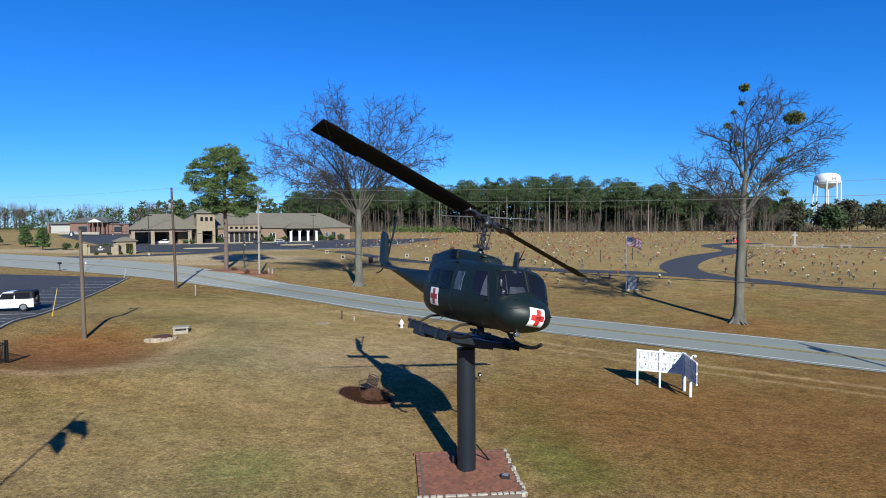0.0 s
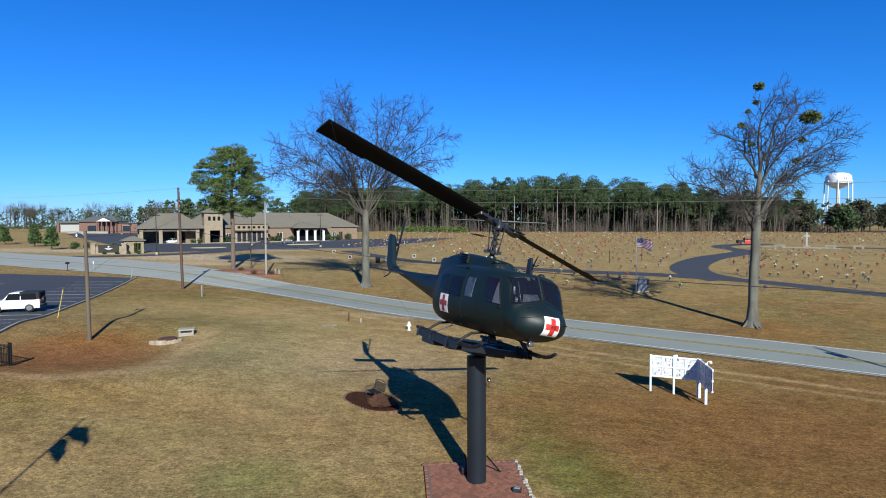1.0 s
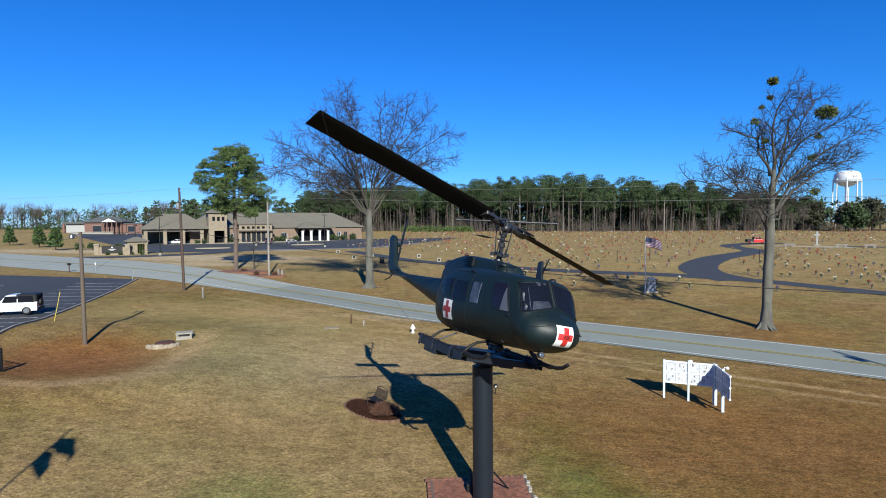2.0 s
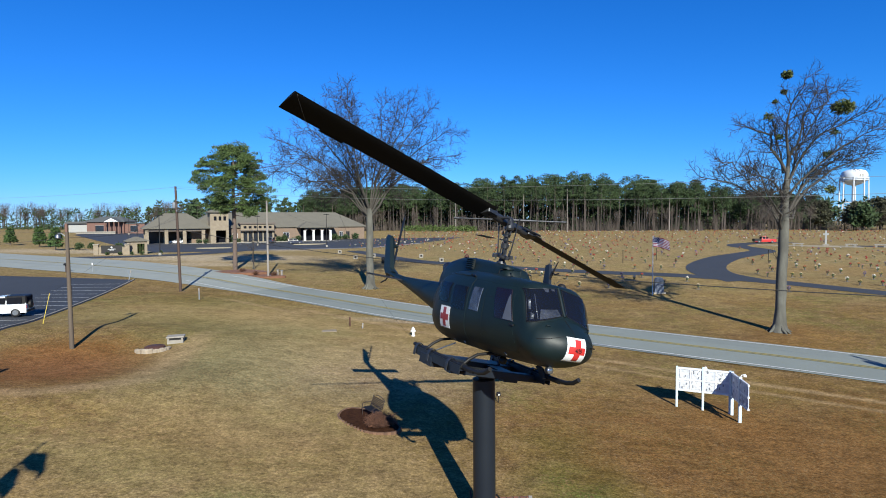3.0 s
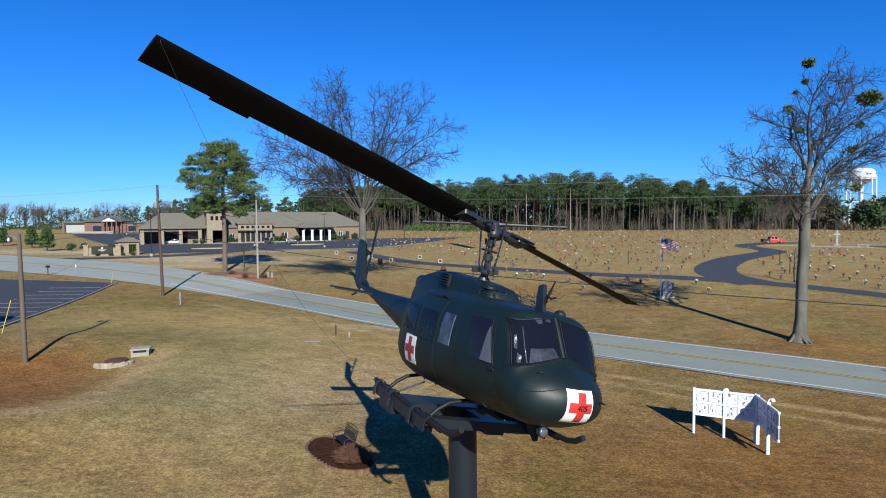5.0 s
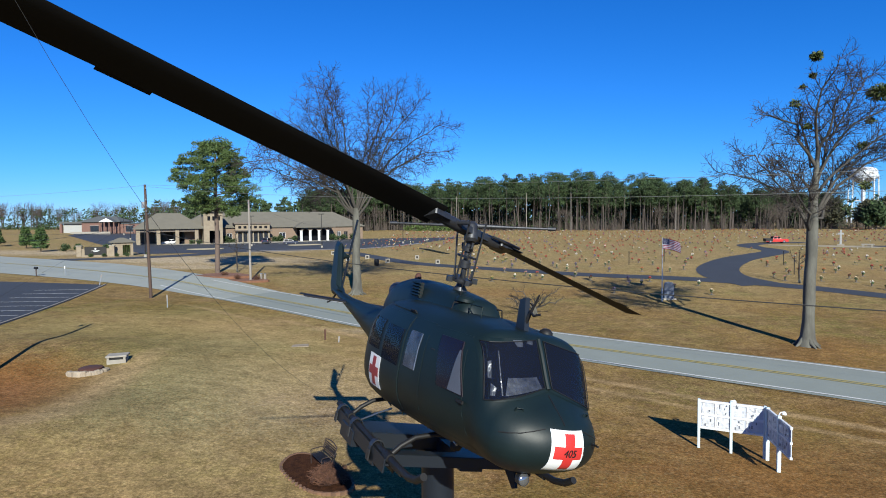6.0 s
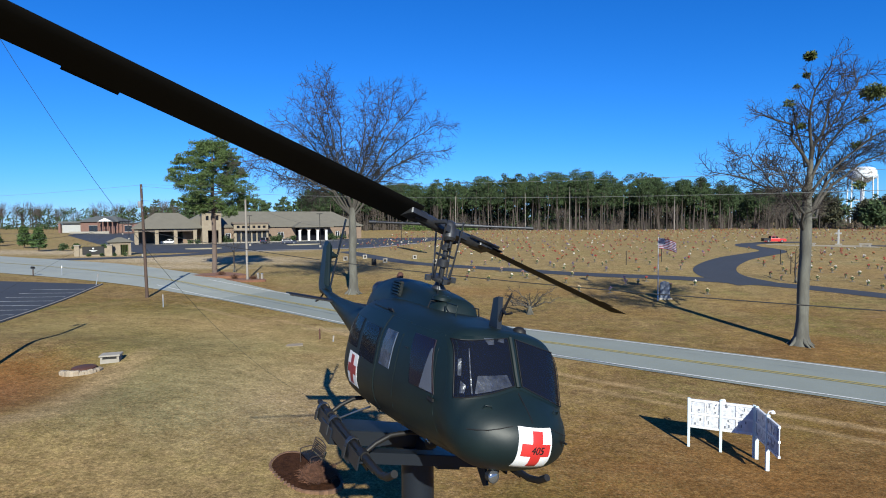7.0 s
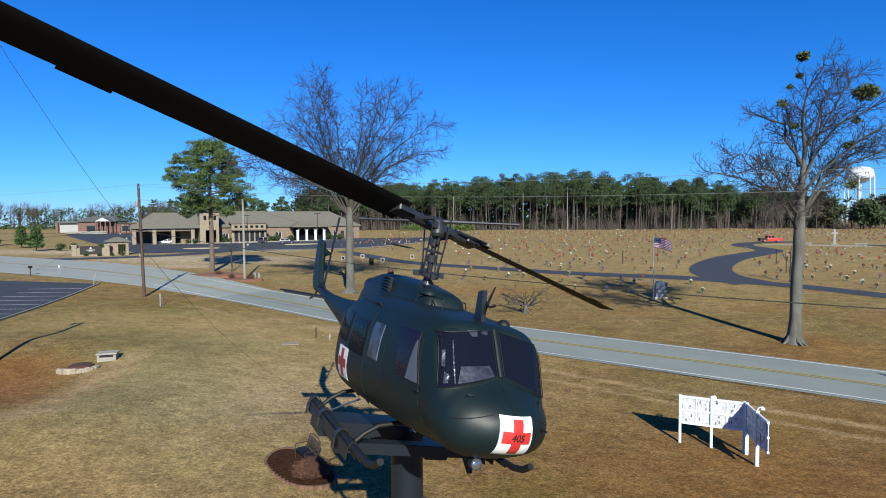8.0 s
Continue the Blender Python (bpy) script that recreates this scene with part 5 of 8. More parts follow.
hw = thing("drain_headwall", on_ground(-22.05, 17.8, 0, 24), "pale broken concrete head wall round a rusty lid", "drain")
rnd = random.Random(8)
M_rubble = material("pale_rubble", (0.2822, 0.2397, 0.1836), 0.9, other=(0.1836, 0.1343, 0.0918), scale=4, bump=0.8, each=0.2)
for i in range(22):
    a = math.pi * (1.02 + 0.96 * i / 21)
    r = 0.95 + rnd.uniform(-0.08, 0.08)
    w_, h_ = rnd.uniform(0.12, 0.22), rnd.uniform(0.12, 0.24)
    part("stone", Shape().box((-w_, -0.13, -0.2), (w_, 0.13, h_), 0, pose(r * math.cos(a), r * 0.75 * math.sin(a), 0, rnd.uniform(-8, 8), rnd.uniform(-8, 8), math.degrees(a) + 90), bevel=0.05), M_rubble, hw)
part("lid", Shape().lathe([(0.62, 0.0), (0.62, 0.20), (0.56, 0.23), (0.02, 0.24)], 20, 0, pose(0.1, 0.15, 0)), M_rust, hw, smooth=40)


# iron fence corner
def fence_run(a, b, name):
    a, b = Vector(a), Vector(b)
    L = (b - a).length
    t = thing(name, pose(a.x, a.y, level(a.x, a.y), 0, 0, math.degrees(math.atan2(b.y - a.y, b.x - a.x))), "black iron picket fence panel on the lawn", "fence", "fence panels")
    for z in (0.15, 1.05):
        part("rail", Shape().box((0, -0.02, z), (L, 0.02, z + 0.04)), M_black, t)
    n = int(L / 0.13)
    for i in range(n + 1):
        part("picket", Shape().box((L * i / n - 0.010, -0.010, 0.08), (L * i / n + 0.010, 0.010, 1.18)), M_black, t)
    for x in (0, L):
        part("post", Shape().box((x - 0.04, -0.04, -0.2), (x + 0.04, 0.04, 1.3)), M_black, t)
    return t


fence_run((-26.2, 9.8, 0), (-26.6, 7.2, 0), "iron_fence")
fence_run((-26.35, 9.85, 0), (-30.5, 11.2, 0), "iron_fence")


# ---- poles and wires ----
def pole(x, y, h, r, mat, label, name="utility_pole", lean=(0, 0)):
    t = thing(name, on_ground(x, y), label, "utility pole")
    part("shaft", Shape().tube([(0, 0, -0.4), (lean[0] * 0.5, lean[1] * 0.5, h * 0.5), (lean[0], lean[1], h)], [r, r * 0.9, r * 0.72], 12), mat, t, smooth=40)
    return t


pa = pole(-27.2, 17.15, 7.6, 0.14, M_brownwood, "short weathered grey lamp pole in the hollow", lean=(-0.05, 0))
lm = part("lamp_arm", Shape().tube([(0, 0, 7.2), (-0.35, -0.1, 7.5), (-0.55, -0.15, 7.5)], 0.03, 8), M_metal, pa, smooth=40)
part("lamp_head", Shape().lathe([(0.05, 0), (0.17, 0.05), (0.15, 0.22), (0.08, 0.30)], 14, 0, pose(-0.55, -0.15, 7.15)), M_metal, lm, smooth=40)
pb = pole(-36.2, 44.4, 12.1, 0.17, M_wood, "tall brown wooden utility pole by the road", lean=(-0.25, 0))
for z in (9.2, 10.4, 11.6):
    part("insulator", Shape().lathe([(0.04, 0), (0.07, 0.05), (0.05, 0.1), (0.07, 0.15), (0.03, 0.2)], 10, 0, pose(-0.05, -0.2, z)), M_strap, pb, smooth=40)
tf = part("transformer", Shape().lathe([(0.18, 0), (0.20, 0.04), (0.20, 0.6), (0.16, 0.68), (0.05, 0.7)], 16, 0, pose(-0.45, -0.05, 9.6)), M_strap, pb, smooth=40)
part("bracket", Shape().box((-0.35, -0.09, 9.8), (-0.05, 0.0, 10.0)), M_strap, pb)
pc = pole(-31.9, 58.9, 10.7, 0.16, M_greywood, "pale grey utility pole beyond the road", lean=(0.0, 0))
part("insulator", Shape().lathe([(0.04, 0), (0.07, 0.05), (0.05, 0.1), (0.03, 0.2)], 10, 0, pose(0, -0.2, 10.2)), M_strap, pc, smooth=40)
pd = pole(48, -3.5, 12.5, 0.17, M_wood, "tall brown wooden utility pole by the road")
pf = pole(32.1, 5.8, 12.0, 0.17, M_wood, "tall brown wooden utility pole with a transformer")
part("transformer", Shape().lathe([(0.18, 0), (0.26, 0.04), (0.26, 0.75), (0.2, 0.83), (0.05, 0.85)], 16, 0, pose(-0.45, 0, 10.3)), M_strap, pf, smooth=40)
part("bracket", Shape().box((-0.25, -0.06, 10.6), (-0.02, 0.06, 10.8)), M_strap, pf)
pe = pole(-125, 78, 12.0, 0.16, M_wood, "tall brown wooden utility pole by the road")


def wire(a, b, sag, r, mat, name="wire", label="thin overhead wire between poles", n=24):
    a, b = Vector(a), Vector(b)
    s = Shape().tube([a.lerp(b, i / n) - Vector((0, 0, 4 * sag * (i / n) * (1 - i / n))) for i in range(n + 1)], r, 5)
    return tagged(part(name, s, mat), label, "cable", "overhead wires")


M_wire = material("bare_aluminium_wire", (0.2261, 0.2329, 0.2185), 0.5, 0.4, bump=0)
zb, zd, ze = level(-36.2, 44.4), level(48, -3.5), level(-125, 78)
B0 = lambda h: (-36.4, 44.25, zb + h)
D0 = lambda h: (48, -3.5, zd + h)
E0 = lambda h: (-125, 78, ze + h)
wire(B0(12.05), D0(12.4), 0.95, 0.009, M_wire)
wire(B0(11.9), D0(12.3), 1.75, 0.011, M_wire)
wire(B0(7.2), D0(7.5), 1.98, 0.028, M_rope, label="sagging black telephone cable between poles")
wire(B0(12.0), E0(11.6), 1.0, 0.012, M_wire)
wire(B0(7.0), E0(7.0), 1.0, 0.018, M_rope, label="sagging black telephone cable between poles")
wire(B0(10.4), (-31.9, 58.9, level(-31.9, 58.9) + 10.3), 0.25, 0.012, M_rope)
wire((-31.9, 58.9, level(-31.9, 58.9) + 10.2), (-48, 150, 8.5), 1.2, 0.012, M_rope)
wire((-27.2, 17.1, level(-27.2, 17.15) + 7.2), B0(8.4), 0.5, 0.012, M_rope)
wire((-27.2, 17.1, level(-27.2, 17.15) + 7.2), (-62, 2, 7.6), 0.8, 0.012, M_rope)
gy = thing("guy_guard", pose(-33.9, 22.4, level(-33.9, 22.4)), "yellow plastic guard on a slanting guy wire", "guy wire")
part("guard", Shape().tube([(0, 0, 0), (-0.9, 1.75, 2.1)], 0.02, 8), material("yellow_plastic", (0.62, 0.46, 0.06), 0.5), gy)
part("cable", Shape().tube([(-0.9, 1.75, 2.1), (-2.3, 22.0, zb - level(-33.9, 22.4) + 9.0)], 0.008, 5), M_rope, gy)


# ---- flags ----
def flag(m, pole_h, fly, hoist, label, name, seed, blow=(1, 0), droop=0.25, drop=0.12, lower=None):
    t = thing(name, m, label, "flagpole")
    part("staff", Shape().tube([(0, 0, -0.3), (0, 0, pole_h)], [0.06, 0.035], 12), M_white, t, smooth=40)
    part("finial", Shape().lathe([(0.02, 0), (0.07, 0.05), (0.07, 0.09), (0.02, 0.13)], 10, 0, pose(0, 0, pole_h)), M_yellow, t, smooth=40)
    w = Vector((*blow, 0)).normalized()
    s = Vector((-w.y, w.x, 0))
    rnd = random.Random(seed)
    ph = rnd.uniform(0, 6)

    def at(u, v):
        x = fly * u * (1 - 0.1 * droop)
        return w * x + s * (0.16 * math.sin(5.2 * u + 2 * v + ph) * u ** 0.6 + 0.05 * math.sin(11 * u - 3 * v)) + Vector((0, 0, pole_h - drop - hoist * (1 - v) - droop * fly * u * u * 0.8))
    cloth = None
    for i in range(13):
        rows = [[at(j / 18, (i + a) / 13) for j in range(19)] for a in (0, 0.5, 1)]
        u0 = 0.4 if i >= 6 else 0.0
        rows = [[at(u0 + (1 - u0) * j / 18, (i + a) / 13) for j in range(19)] for a in (0, 0.5, 1)]
        part("stripe", Shape().slab(rows, s * 0.004), M_flagred if i % 2 == 0 else M_flagwhite, t)
    rows = [[at(0.4 * j / 8, 6 / 13 + 7 / 13 * i / 8) for j in range(9)] for i in range(9)]
    canton = part("canton", Shape().slab(rows, s * 0.004), M_flagblue, t)
    for i in range(5):
        for j in range(6):
            c = at(0.4 * (j + 0.6) / 6.2, 6 / 13 + 7 / 13 * (i + 0.5) / 5)
            n = (at(0.4 * (j + 0.7) / 6.2, 6 / 13 + 7 / 13 * (i + 0.5) / 5) - c).normalized()
            r = 0.035 * hoist
            for side in (-1, 1):
                k = s * (0.008 if side > 0 else -0.004)
                part("star", Shape().add([c + k + (n * math.cos(a) + Vector((0, 0, 1)) * math.sin(a)) * (r if q % 2 == 0 else r * 0.42) for q, a in enumerate([math.pi / 2 + math.pi * q / 5 for q in range(10)])], [tuple(range(10))]), M_flagwhite, canton)
    if lower:  # a second, plain flag beneath the first: fly, hoist, droop
        f2, h2, d2 = lower
        top = pole_h - drop - hoist - 0.1
        rows = [[w * (f2 * j / 14) + s * (0.12 * math.sin(6 * j / 14 + i / 4) * j / 14) + Vector((0, 0, top - h2 * i / 8 - d2 * f2 * (j / 14) ** 2)) for j in range(15)] for i in range(9)]
        part("lower_flag", Shape().slab(rows, s * 0.004), M_flagwhite, t, "plain white lower flag")
    return t


M_flagred = material("red_bunting", (0.349, 0.025, 0.042), 0.8, scale=4)
M_flagwhite = material("white_bunting", (0.72, 0.70, 0.72), 0.8, scale=4)
M_flagblue = material("navy_bunting", (0.017, 0.025, 0.100), 0.8, scale=4)
flag(on_ground(18.6, 51.6), 7.0, 1.9, 1.15, "white flagpole with a striped flag in the wind", "flagpole", 2, (1, -0.1), 0.32)
# a second flagpole stands beside the place the camera starts from; only its shadow falls on the lawn in view
flag(on_ground(-10.9, -14.6), 10.5, 1.4, 0.65, "tall white flagpole with two flags", "flagpole", 5, (0.98, -0.16), 0.57, 0.35, (0.8, 0.75, 0.7))
pl = thing("memorial_stone", on_ground(19.6, 52.6, 0, 12), "upright dark blue-grey memorial stone by the flagpole", "memorial")
part("slab", Shape().prism([(-0.55, 0), (0.55, 0), (0.55, 1.5), (0.4, 1.75), (0, 1.85), (-0.4, 1.75), (-0.55, 1.5)], -0.12, 0.12, 0, pose(0, 0, 0.15, 90, 0, 0)), material("blue_granite", (0.10, 0.12, 0.16), 0.4, scale=8), pl)
part("plinth", Shape().box((-0.75, -0.3, -0.2), (0.75, 0.3, 0.16), bevel=0.02), M_concrete, pl)


# ---- vehicles ----
def vehicle(m, label, paint, L=4.3, W=1.75, H=1.6, kind="suv", name="car"):
    """Built along x, its nose at +x."""
    t = thing(name, m, label, "car")
    R = 0.33 * H / 1.6
    hood = 0.58 * H
    if kind == "pickup":
        prof = [(-L / 2, 0.32), (L / 2, 0.32), (L / 2, hood - 0.08), (L / 2 - 0.08, hood), (L * 0.2, hood + 0.03), (L * 0.06, H - 0.03), (-L * 0.14, H), (-L * 0.18, hood + 0.05), (-L / 2, hood + 0.05)]
    elif kind == "sedan":
        prof = [(-L / 2, 0.3), (L / 2, 0.3), (L / 2, hood - 0.15), (L / 2 - 0.15, hood - 0.03), (L * 0.2, hood + 0.05), (L * 0.04, H), (-L * 0.22, H - 0.02), (-L * 0.38, hood + 0.1), (-L / 2, hood + 0.05)]
    else:
        prof = [(-L / 2, 0.32), (L / 2, 0.32), (L / 2, hood - 0.1), (L / 2 - 0.1, hood - 0.02), (L * 0.22, hood + 0.04), (L * 0.09, H - 0.05), (L * 0.02, H), (-L * 0.45, H), (-L / 2 + 0.04, hood + 0.1), (-L / 2, hood)]
    s = Shape()
    n = len(prof)
    rows = []
    for y, k in ((-W / 2, 0.96), (-W / 2 + 0.06, 1.0), (0, 1.01), (W / 2 - 0.06, 1.0), (W / 2, 0.96)):
        rows.append([(x * (1 if z < hood + 0.06 else 0.99), y * (1 if z < hood + 0.06 else 0.87), 0.32 + (z - 0.32) * k if z > 0.4 else z) for x, z in prof + [prof[0]]])
    s.sheet(rows)
    low = [i for i in range(n) if prof[i][1] < hood + 0.06]
    high = [i for i in range(n) if i not in low]
    high = [high[0] - 1] + high + [(high[-1] + 1) % n]
    for ring in (low, high):  # sides: the doors upright, the cabin leaning in
        s.add([rows[0][i] for i in ring], [tuple(range(len(ring)))])
        s.add([rows[-1][i] for i in ring], [tuple(range(len(ring) - 1, -1, -1))])
    part("body", s, paint, t, smooth=30)
    g0, g1 = hood + 0.10, H - 0.10
    x0, x1 = (L * 0.14, -L * 0.14) if kind == "pickup" else (L * 0.15, -L * 0.42 if kind == "suv" else -L * 0.30)
    for k in (-1, 1):
        xm = (x0 + x1) / 2
        for a, b in ((x0, xm + 0.05), (xm - 0.05, x1)):
            lean = 0.22 if a == x0 else 0.0
            lo_y, hi_y = [k * (W / 2 * (1 - 0.13 * (z - hood - 0.05) / (H - hood - 0.05)) + 0.012) for z in (g0, g1)]
            rows = [[(a, lo_y, g0), (b, lo_y, g0)], [(a - lean, hi_y, g1), (b, hi_y, g1)]]
            part("side_window", Shape().slab(rows, (0, k * 0.015, 0)), M_inside, t)
    part("windscreen", Shape().slab([[(L * 0.205, -W * 0.4, hood + 0.08), (L * 0.205, W * 0.4, hood + 0.08)], [(L * 0.085 if kind != "sedan" else L * 0.06, -W * 0.37, H - 0.1), (L * 0.085 if kind != "sedan" else L * 0.06, W * 0.37, H - 0.1)]], (0.03, 0, 0.02)), M_inside, t)
    xb = -L * 0.185 if kind == "pickup" else -L / 2 + 0.02
    part("rear_window", Shape().box((xb - 0.03, -W * 0.36, g0), (xb + 0.02, W * 0.36, g1)), M_inside, t)
    for x in (L * 0.31, -L * 0.30):
        for k in (-1, 1):
            wh = part("wheel", Shape().lathe([(R * 0.8, -0.11), (R, -0.08), (R, 0.08), (R * 0.8, 0.11)], 18, 0, pose(x, k * (W / 2 - 0.09), R, 90, 0, 0)), M_black, t, smooth=40)
            part("rim", Shape().lathe([(R * 0.6, -0.122), (R * 0.62, -0.11), (R * 0.62, 0.11), (R * 0.6, 0.122)], 14, 0, pose(x, k * (W / 2 - 0.09), R, 90, 0, 0)), M_metal, wh, smooth=40)
    for x, nm in ((L / 2, "bumper"), (-L / 2, "bumper")):
        part(nm, Shape().box((x - 0.07, -W / 2 + 0.03, 0.36), (x + 0.07, W / 2 - 0.03, 0.54), bevel=0.03), M_black, t)
    for k in (-1, 1):
        part("headlight", Shape().box((L / 2 - 0.03, k * W * 0.36 - 0.13, hood - 0.32), (L / 2 + 0.02, k * W * 0.36 + 0.13, hood - 0.16), bevel=0.01), M_lamp, t)
        part("tail_light", Shape().box((-L / 2 - 0.02, k * W * 0.42 - 0.07, hood - 0.28), (-L / 2 + 0.03, k * W * 0.42 + 0.07, hood - 0.05), bevel=0.01), M_red, t)
    return t


P_white = material("white_car_paint", (0.585, 0.593, 0.608), 0.25, scale=2, fine_mix=0.03, bump=0, coat=0.5)
P_blue = material("dark_blue_car_paint", (0.02, 0.025, 0.05), 0.25, scale=2, fine_mix=0.03, bump=0, coat=0.5)
P_red = material("red_car_paint", (0.50, 0.02, 0.02), 0.3, scale=2, fine_mix=0.03, bump=0, coat=0.5)
P_black = material("black_car_paint", (0.012, 0.012, 0.014), 0.25, scale=2, fine_mix=0.03, bump=0, coat=0.5)
suv = vehicle(on_ground(-39.9, 25.2, 0.03, 204), "small white two-door off-road car with black soft top", P_white, 3.75, 1.65, 1.68)
part("soft_top", Shape().box((-1.86, -0.73, 1.0), (-0.35, 0.73, 1.70), bevel=0.08), M_black, suv, "black canvas soft top")
sp = part("spare_wheel", Shape().lathe([(0.24, -0.1), (0.33, -0.07), (0.33, 0.07), (0.24, 0.1)], 18, 0, pose(-1.98, 0.1, 0.95, 0, 90, 0)), M_black, suv, smooth=40)

# ---- trees ----
def grow(base_h, lobes, count, step, reach, kill, seed, lean=(0, 0), guides=()):
    """Branch nodes that grow from a trunk towards random points inside the lobes. lobes: centre, radii, weight.
    Gives the nodes and each one's parent."""
    rng = np.random.default_rng(seed)
    weights = np.array([l[2] for l in lobes], float)
    pts = []
    while len(pts) < count:
        c, r, _ = lobes[rng.choice(len(lobes), p=weights / weights.sum())]
        d = rng.normal(size=3)
        d /= np.linalg.norm(d)
        pts.append(np.array(c) + d * np.array(r) * rng.random() ** 0.36)
    pts = np.array(pts)
    nodes = [np.array((0.0, 0.0, -0.3))]
    parent = [-1]
    h = -0.3
    while h < base_h:
        h += step
        f = max(h, 0) / base_h
        nodes.append(np.array((lean[0] * f + 0.05 * math.sin(3 * f), lean[1] * f, h)))
        parent.append(len(nodes) - 2)
    # main limbs: (out, up) lines that leave the trunk and drift in depth
    for line in guides:
        drift, start = rng.normal() * 3.2, np.array((line[0][0], 0, line[0][1]))
        last = min(range(len(nodes)), key=lambda i: np.linalg.norm(nodes[i] - start))
        total = len(line) - 1
        for s in range(total):
            (x0, z0), (x1, z1) = line[s], line[s + 1]
            k = max(1, int(math.hypot(x1 - x0, z1 - z0) / step))
            for j in range(1, k + 1):
                f = (s + j / k) / total
                q = np.array((x0 + (x1 - x0) * j / k, drift * f ** 1.3, z0 + (z1 - z0) * j / k)) + rng.normal(size=3) * 0.07
                nodes.append(q)
                parent.append(last)
                last = len(nodes) - 1
    near = np.full(len(pts), 1e9)
    which = np.zeros(len(pts), int)
    for i, q in enumerate(nodes):
        d = np.linalg.norm(pts - q, axis=1)
        m = d < near
        near[m], which[m] = d[m], i
    alive = np.ones(len(pts), bool)
    for it in range(260):
        act = alive & (near < (reach if it > 25 else 40))
        if not act.any():
            break
        made = []
        for i in np.unique(which[act]):
            sel = act & (which == i)
            d = pts[sel] - nodes[i]
            d /= np.linalg.norm(d, axis=1)[:, None]
            v = d.sum(0)
            ln = np.linalg.norm(v)
            if ln < 1e-3:
                continue
            back = nodes[i] - nodes[parent[i]] if parent[i] >= 0 else np.array((0, 0, 1.0))
            v = v / ln + 0.6 * back / max(np.linalg.norm(back), 1e-6) + rng.normal(size=3) * 0.10
            v /= np.linalg.norm(v)
            made.append((i, nodes[i] + v * step))
        if not made:
            break
        for i, q in made:
            if any(parent[j] == i and np.linalg.norm(nodes[j] - q) < step * 0.15 for j in range(max(0, len(nodes) - 400), len(nodes))):
                continue
            nodes.append(q)
            parent.append(i)
            d = np.linalg.norm(pts - q, axis=1)
            m = d < near
            near[m], which[m] = d[m], len(nodes) - 1
        alive &= near > kill
    return nodes, parent


def branch_mesh(nodes, parent, trunk_r, tip_r, power, flare, twigs, twig_len, seed, limb_limit=0.17):
    """Trunk and limbs, and the fine twigs, as two shapes."""
    n = len(nodes)
    kids = [[] for _ in range(n)]
    for i, p in enumerate(parent):
        if p >= 0:
            kids[p].append(i)
    size = np.zeros(n)
    for i in range(n - 1, -1, -1):
        size[i] = tip_r ** power if not kids[i] else sum(size[k] for k in kids[i])
    rad = size ** (1 / power)
    rad = np.maximum(rad * trunk_r / rad[0], tip_r)
    limbs, fine = Shape(), Shape()
    starts = [(0, None)]
    while starts:
        i, frm = starts.pop()
        chain = [frm, i] if frm is not None else [i]
        while kids[i]:
            ks = sorted(kids[i], key=lambda k: -rad[k])
            for k in ks[1:]:
                starts.append((k, i))
            i = ks[0]
            chain.append(i)
        pts = [nodes[c] for c in chain]
        rr = [float(rad[c]) for c in chain]
        if frm is not None:
            rr[0] = rr[1]
        rr = [r * (1 + flare * math.exp(-max(q[2], 0) / 0.5)) for r, q in zip(rr, pts)]
        sides = 12 if rr[0] > 0.15 else 6 if rr[0] > 0.05 else 4
        if len(pts) > 1:
            (limbs if rr[0] > limb_limit else fine).tube(pts, rr, sides, caps=False)
    rnd = random.Random(seed)
    for i in range(n):
        if rad[i] < 0.05 and parent[i] >= 0:
            d = Vector(nodes[i] - nodes[parent[i]]).normalized()
            for _ in range(twigs if not kids[i] else max(1, twigs // 2)):
                v = (d + Vector((rnd.gauss(0, 0.7), rnd.gauss(0, 0.7), rnd.gauss(0.12, 0.6)))).normalized()
                ln = twig_len * rnd.uniform(0.5, 1.2)
                p = Vector(nodes[i])
                m_ = p + v * ln * 0.5 + Vector((0, 0, rnd.uniform(-0.05, 0.08)))
                e = p + v * ln + Vector((rnd.gauss(0, 0.12), rnd.gauss(0, 0.12), rnd.gauss(0.05, 0.1))) * ln
                fine.tube([p, m_, e], [tip_r * 0.85, tip_r * 0.6, tip_r * 0.3], 3, caps=False)
                for _ in range(2):
                    q = p.lerp(e, rnd.uniform(0.3, 0.9))
                    w_ = (v + Vector((rnd.gauss(0, 0.6), rnd.gauss(0, 0.6), rnd.gauss(0.1, 0.5)))).normalized()
                    fine.tube([q, q + w_ * ln * 0.5], [tip_r * 0.5, tip_r * 0.25], 3, caps=False)
    return limbs, fine


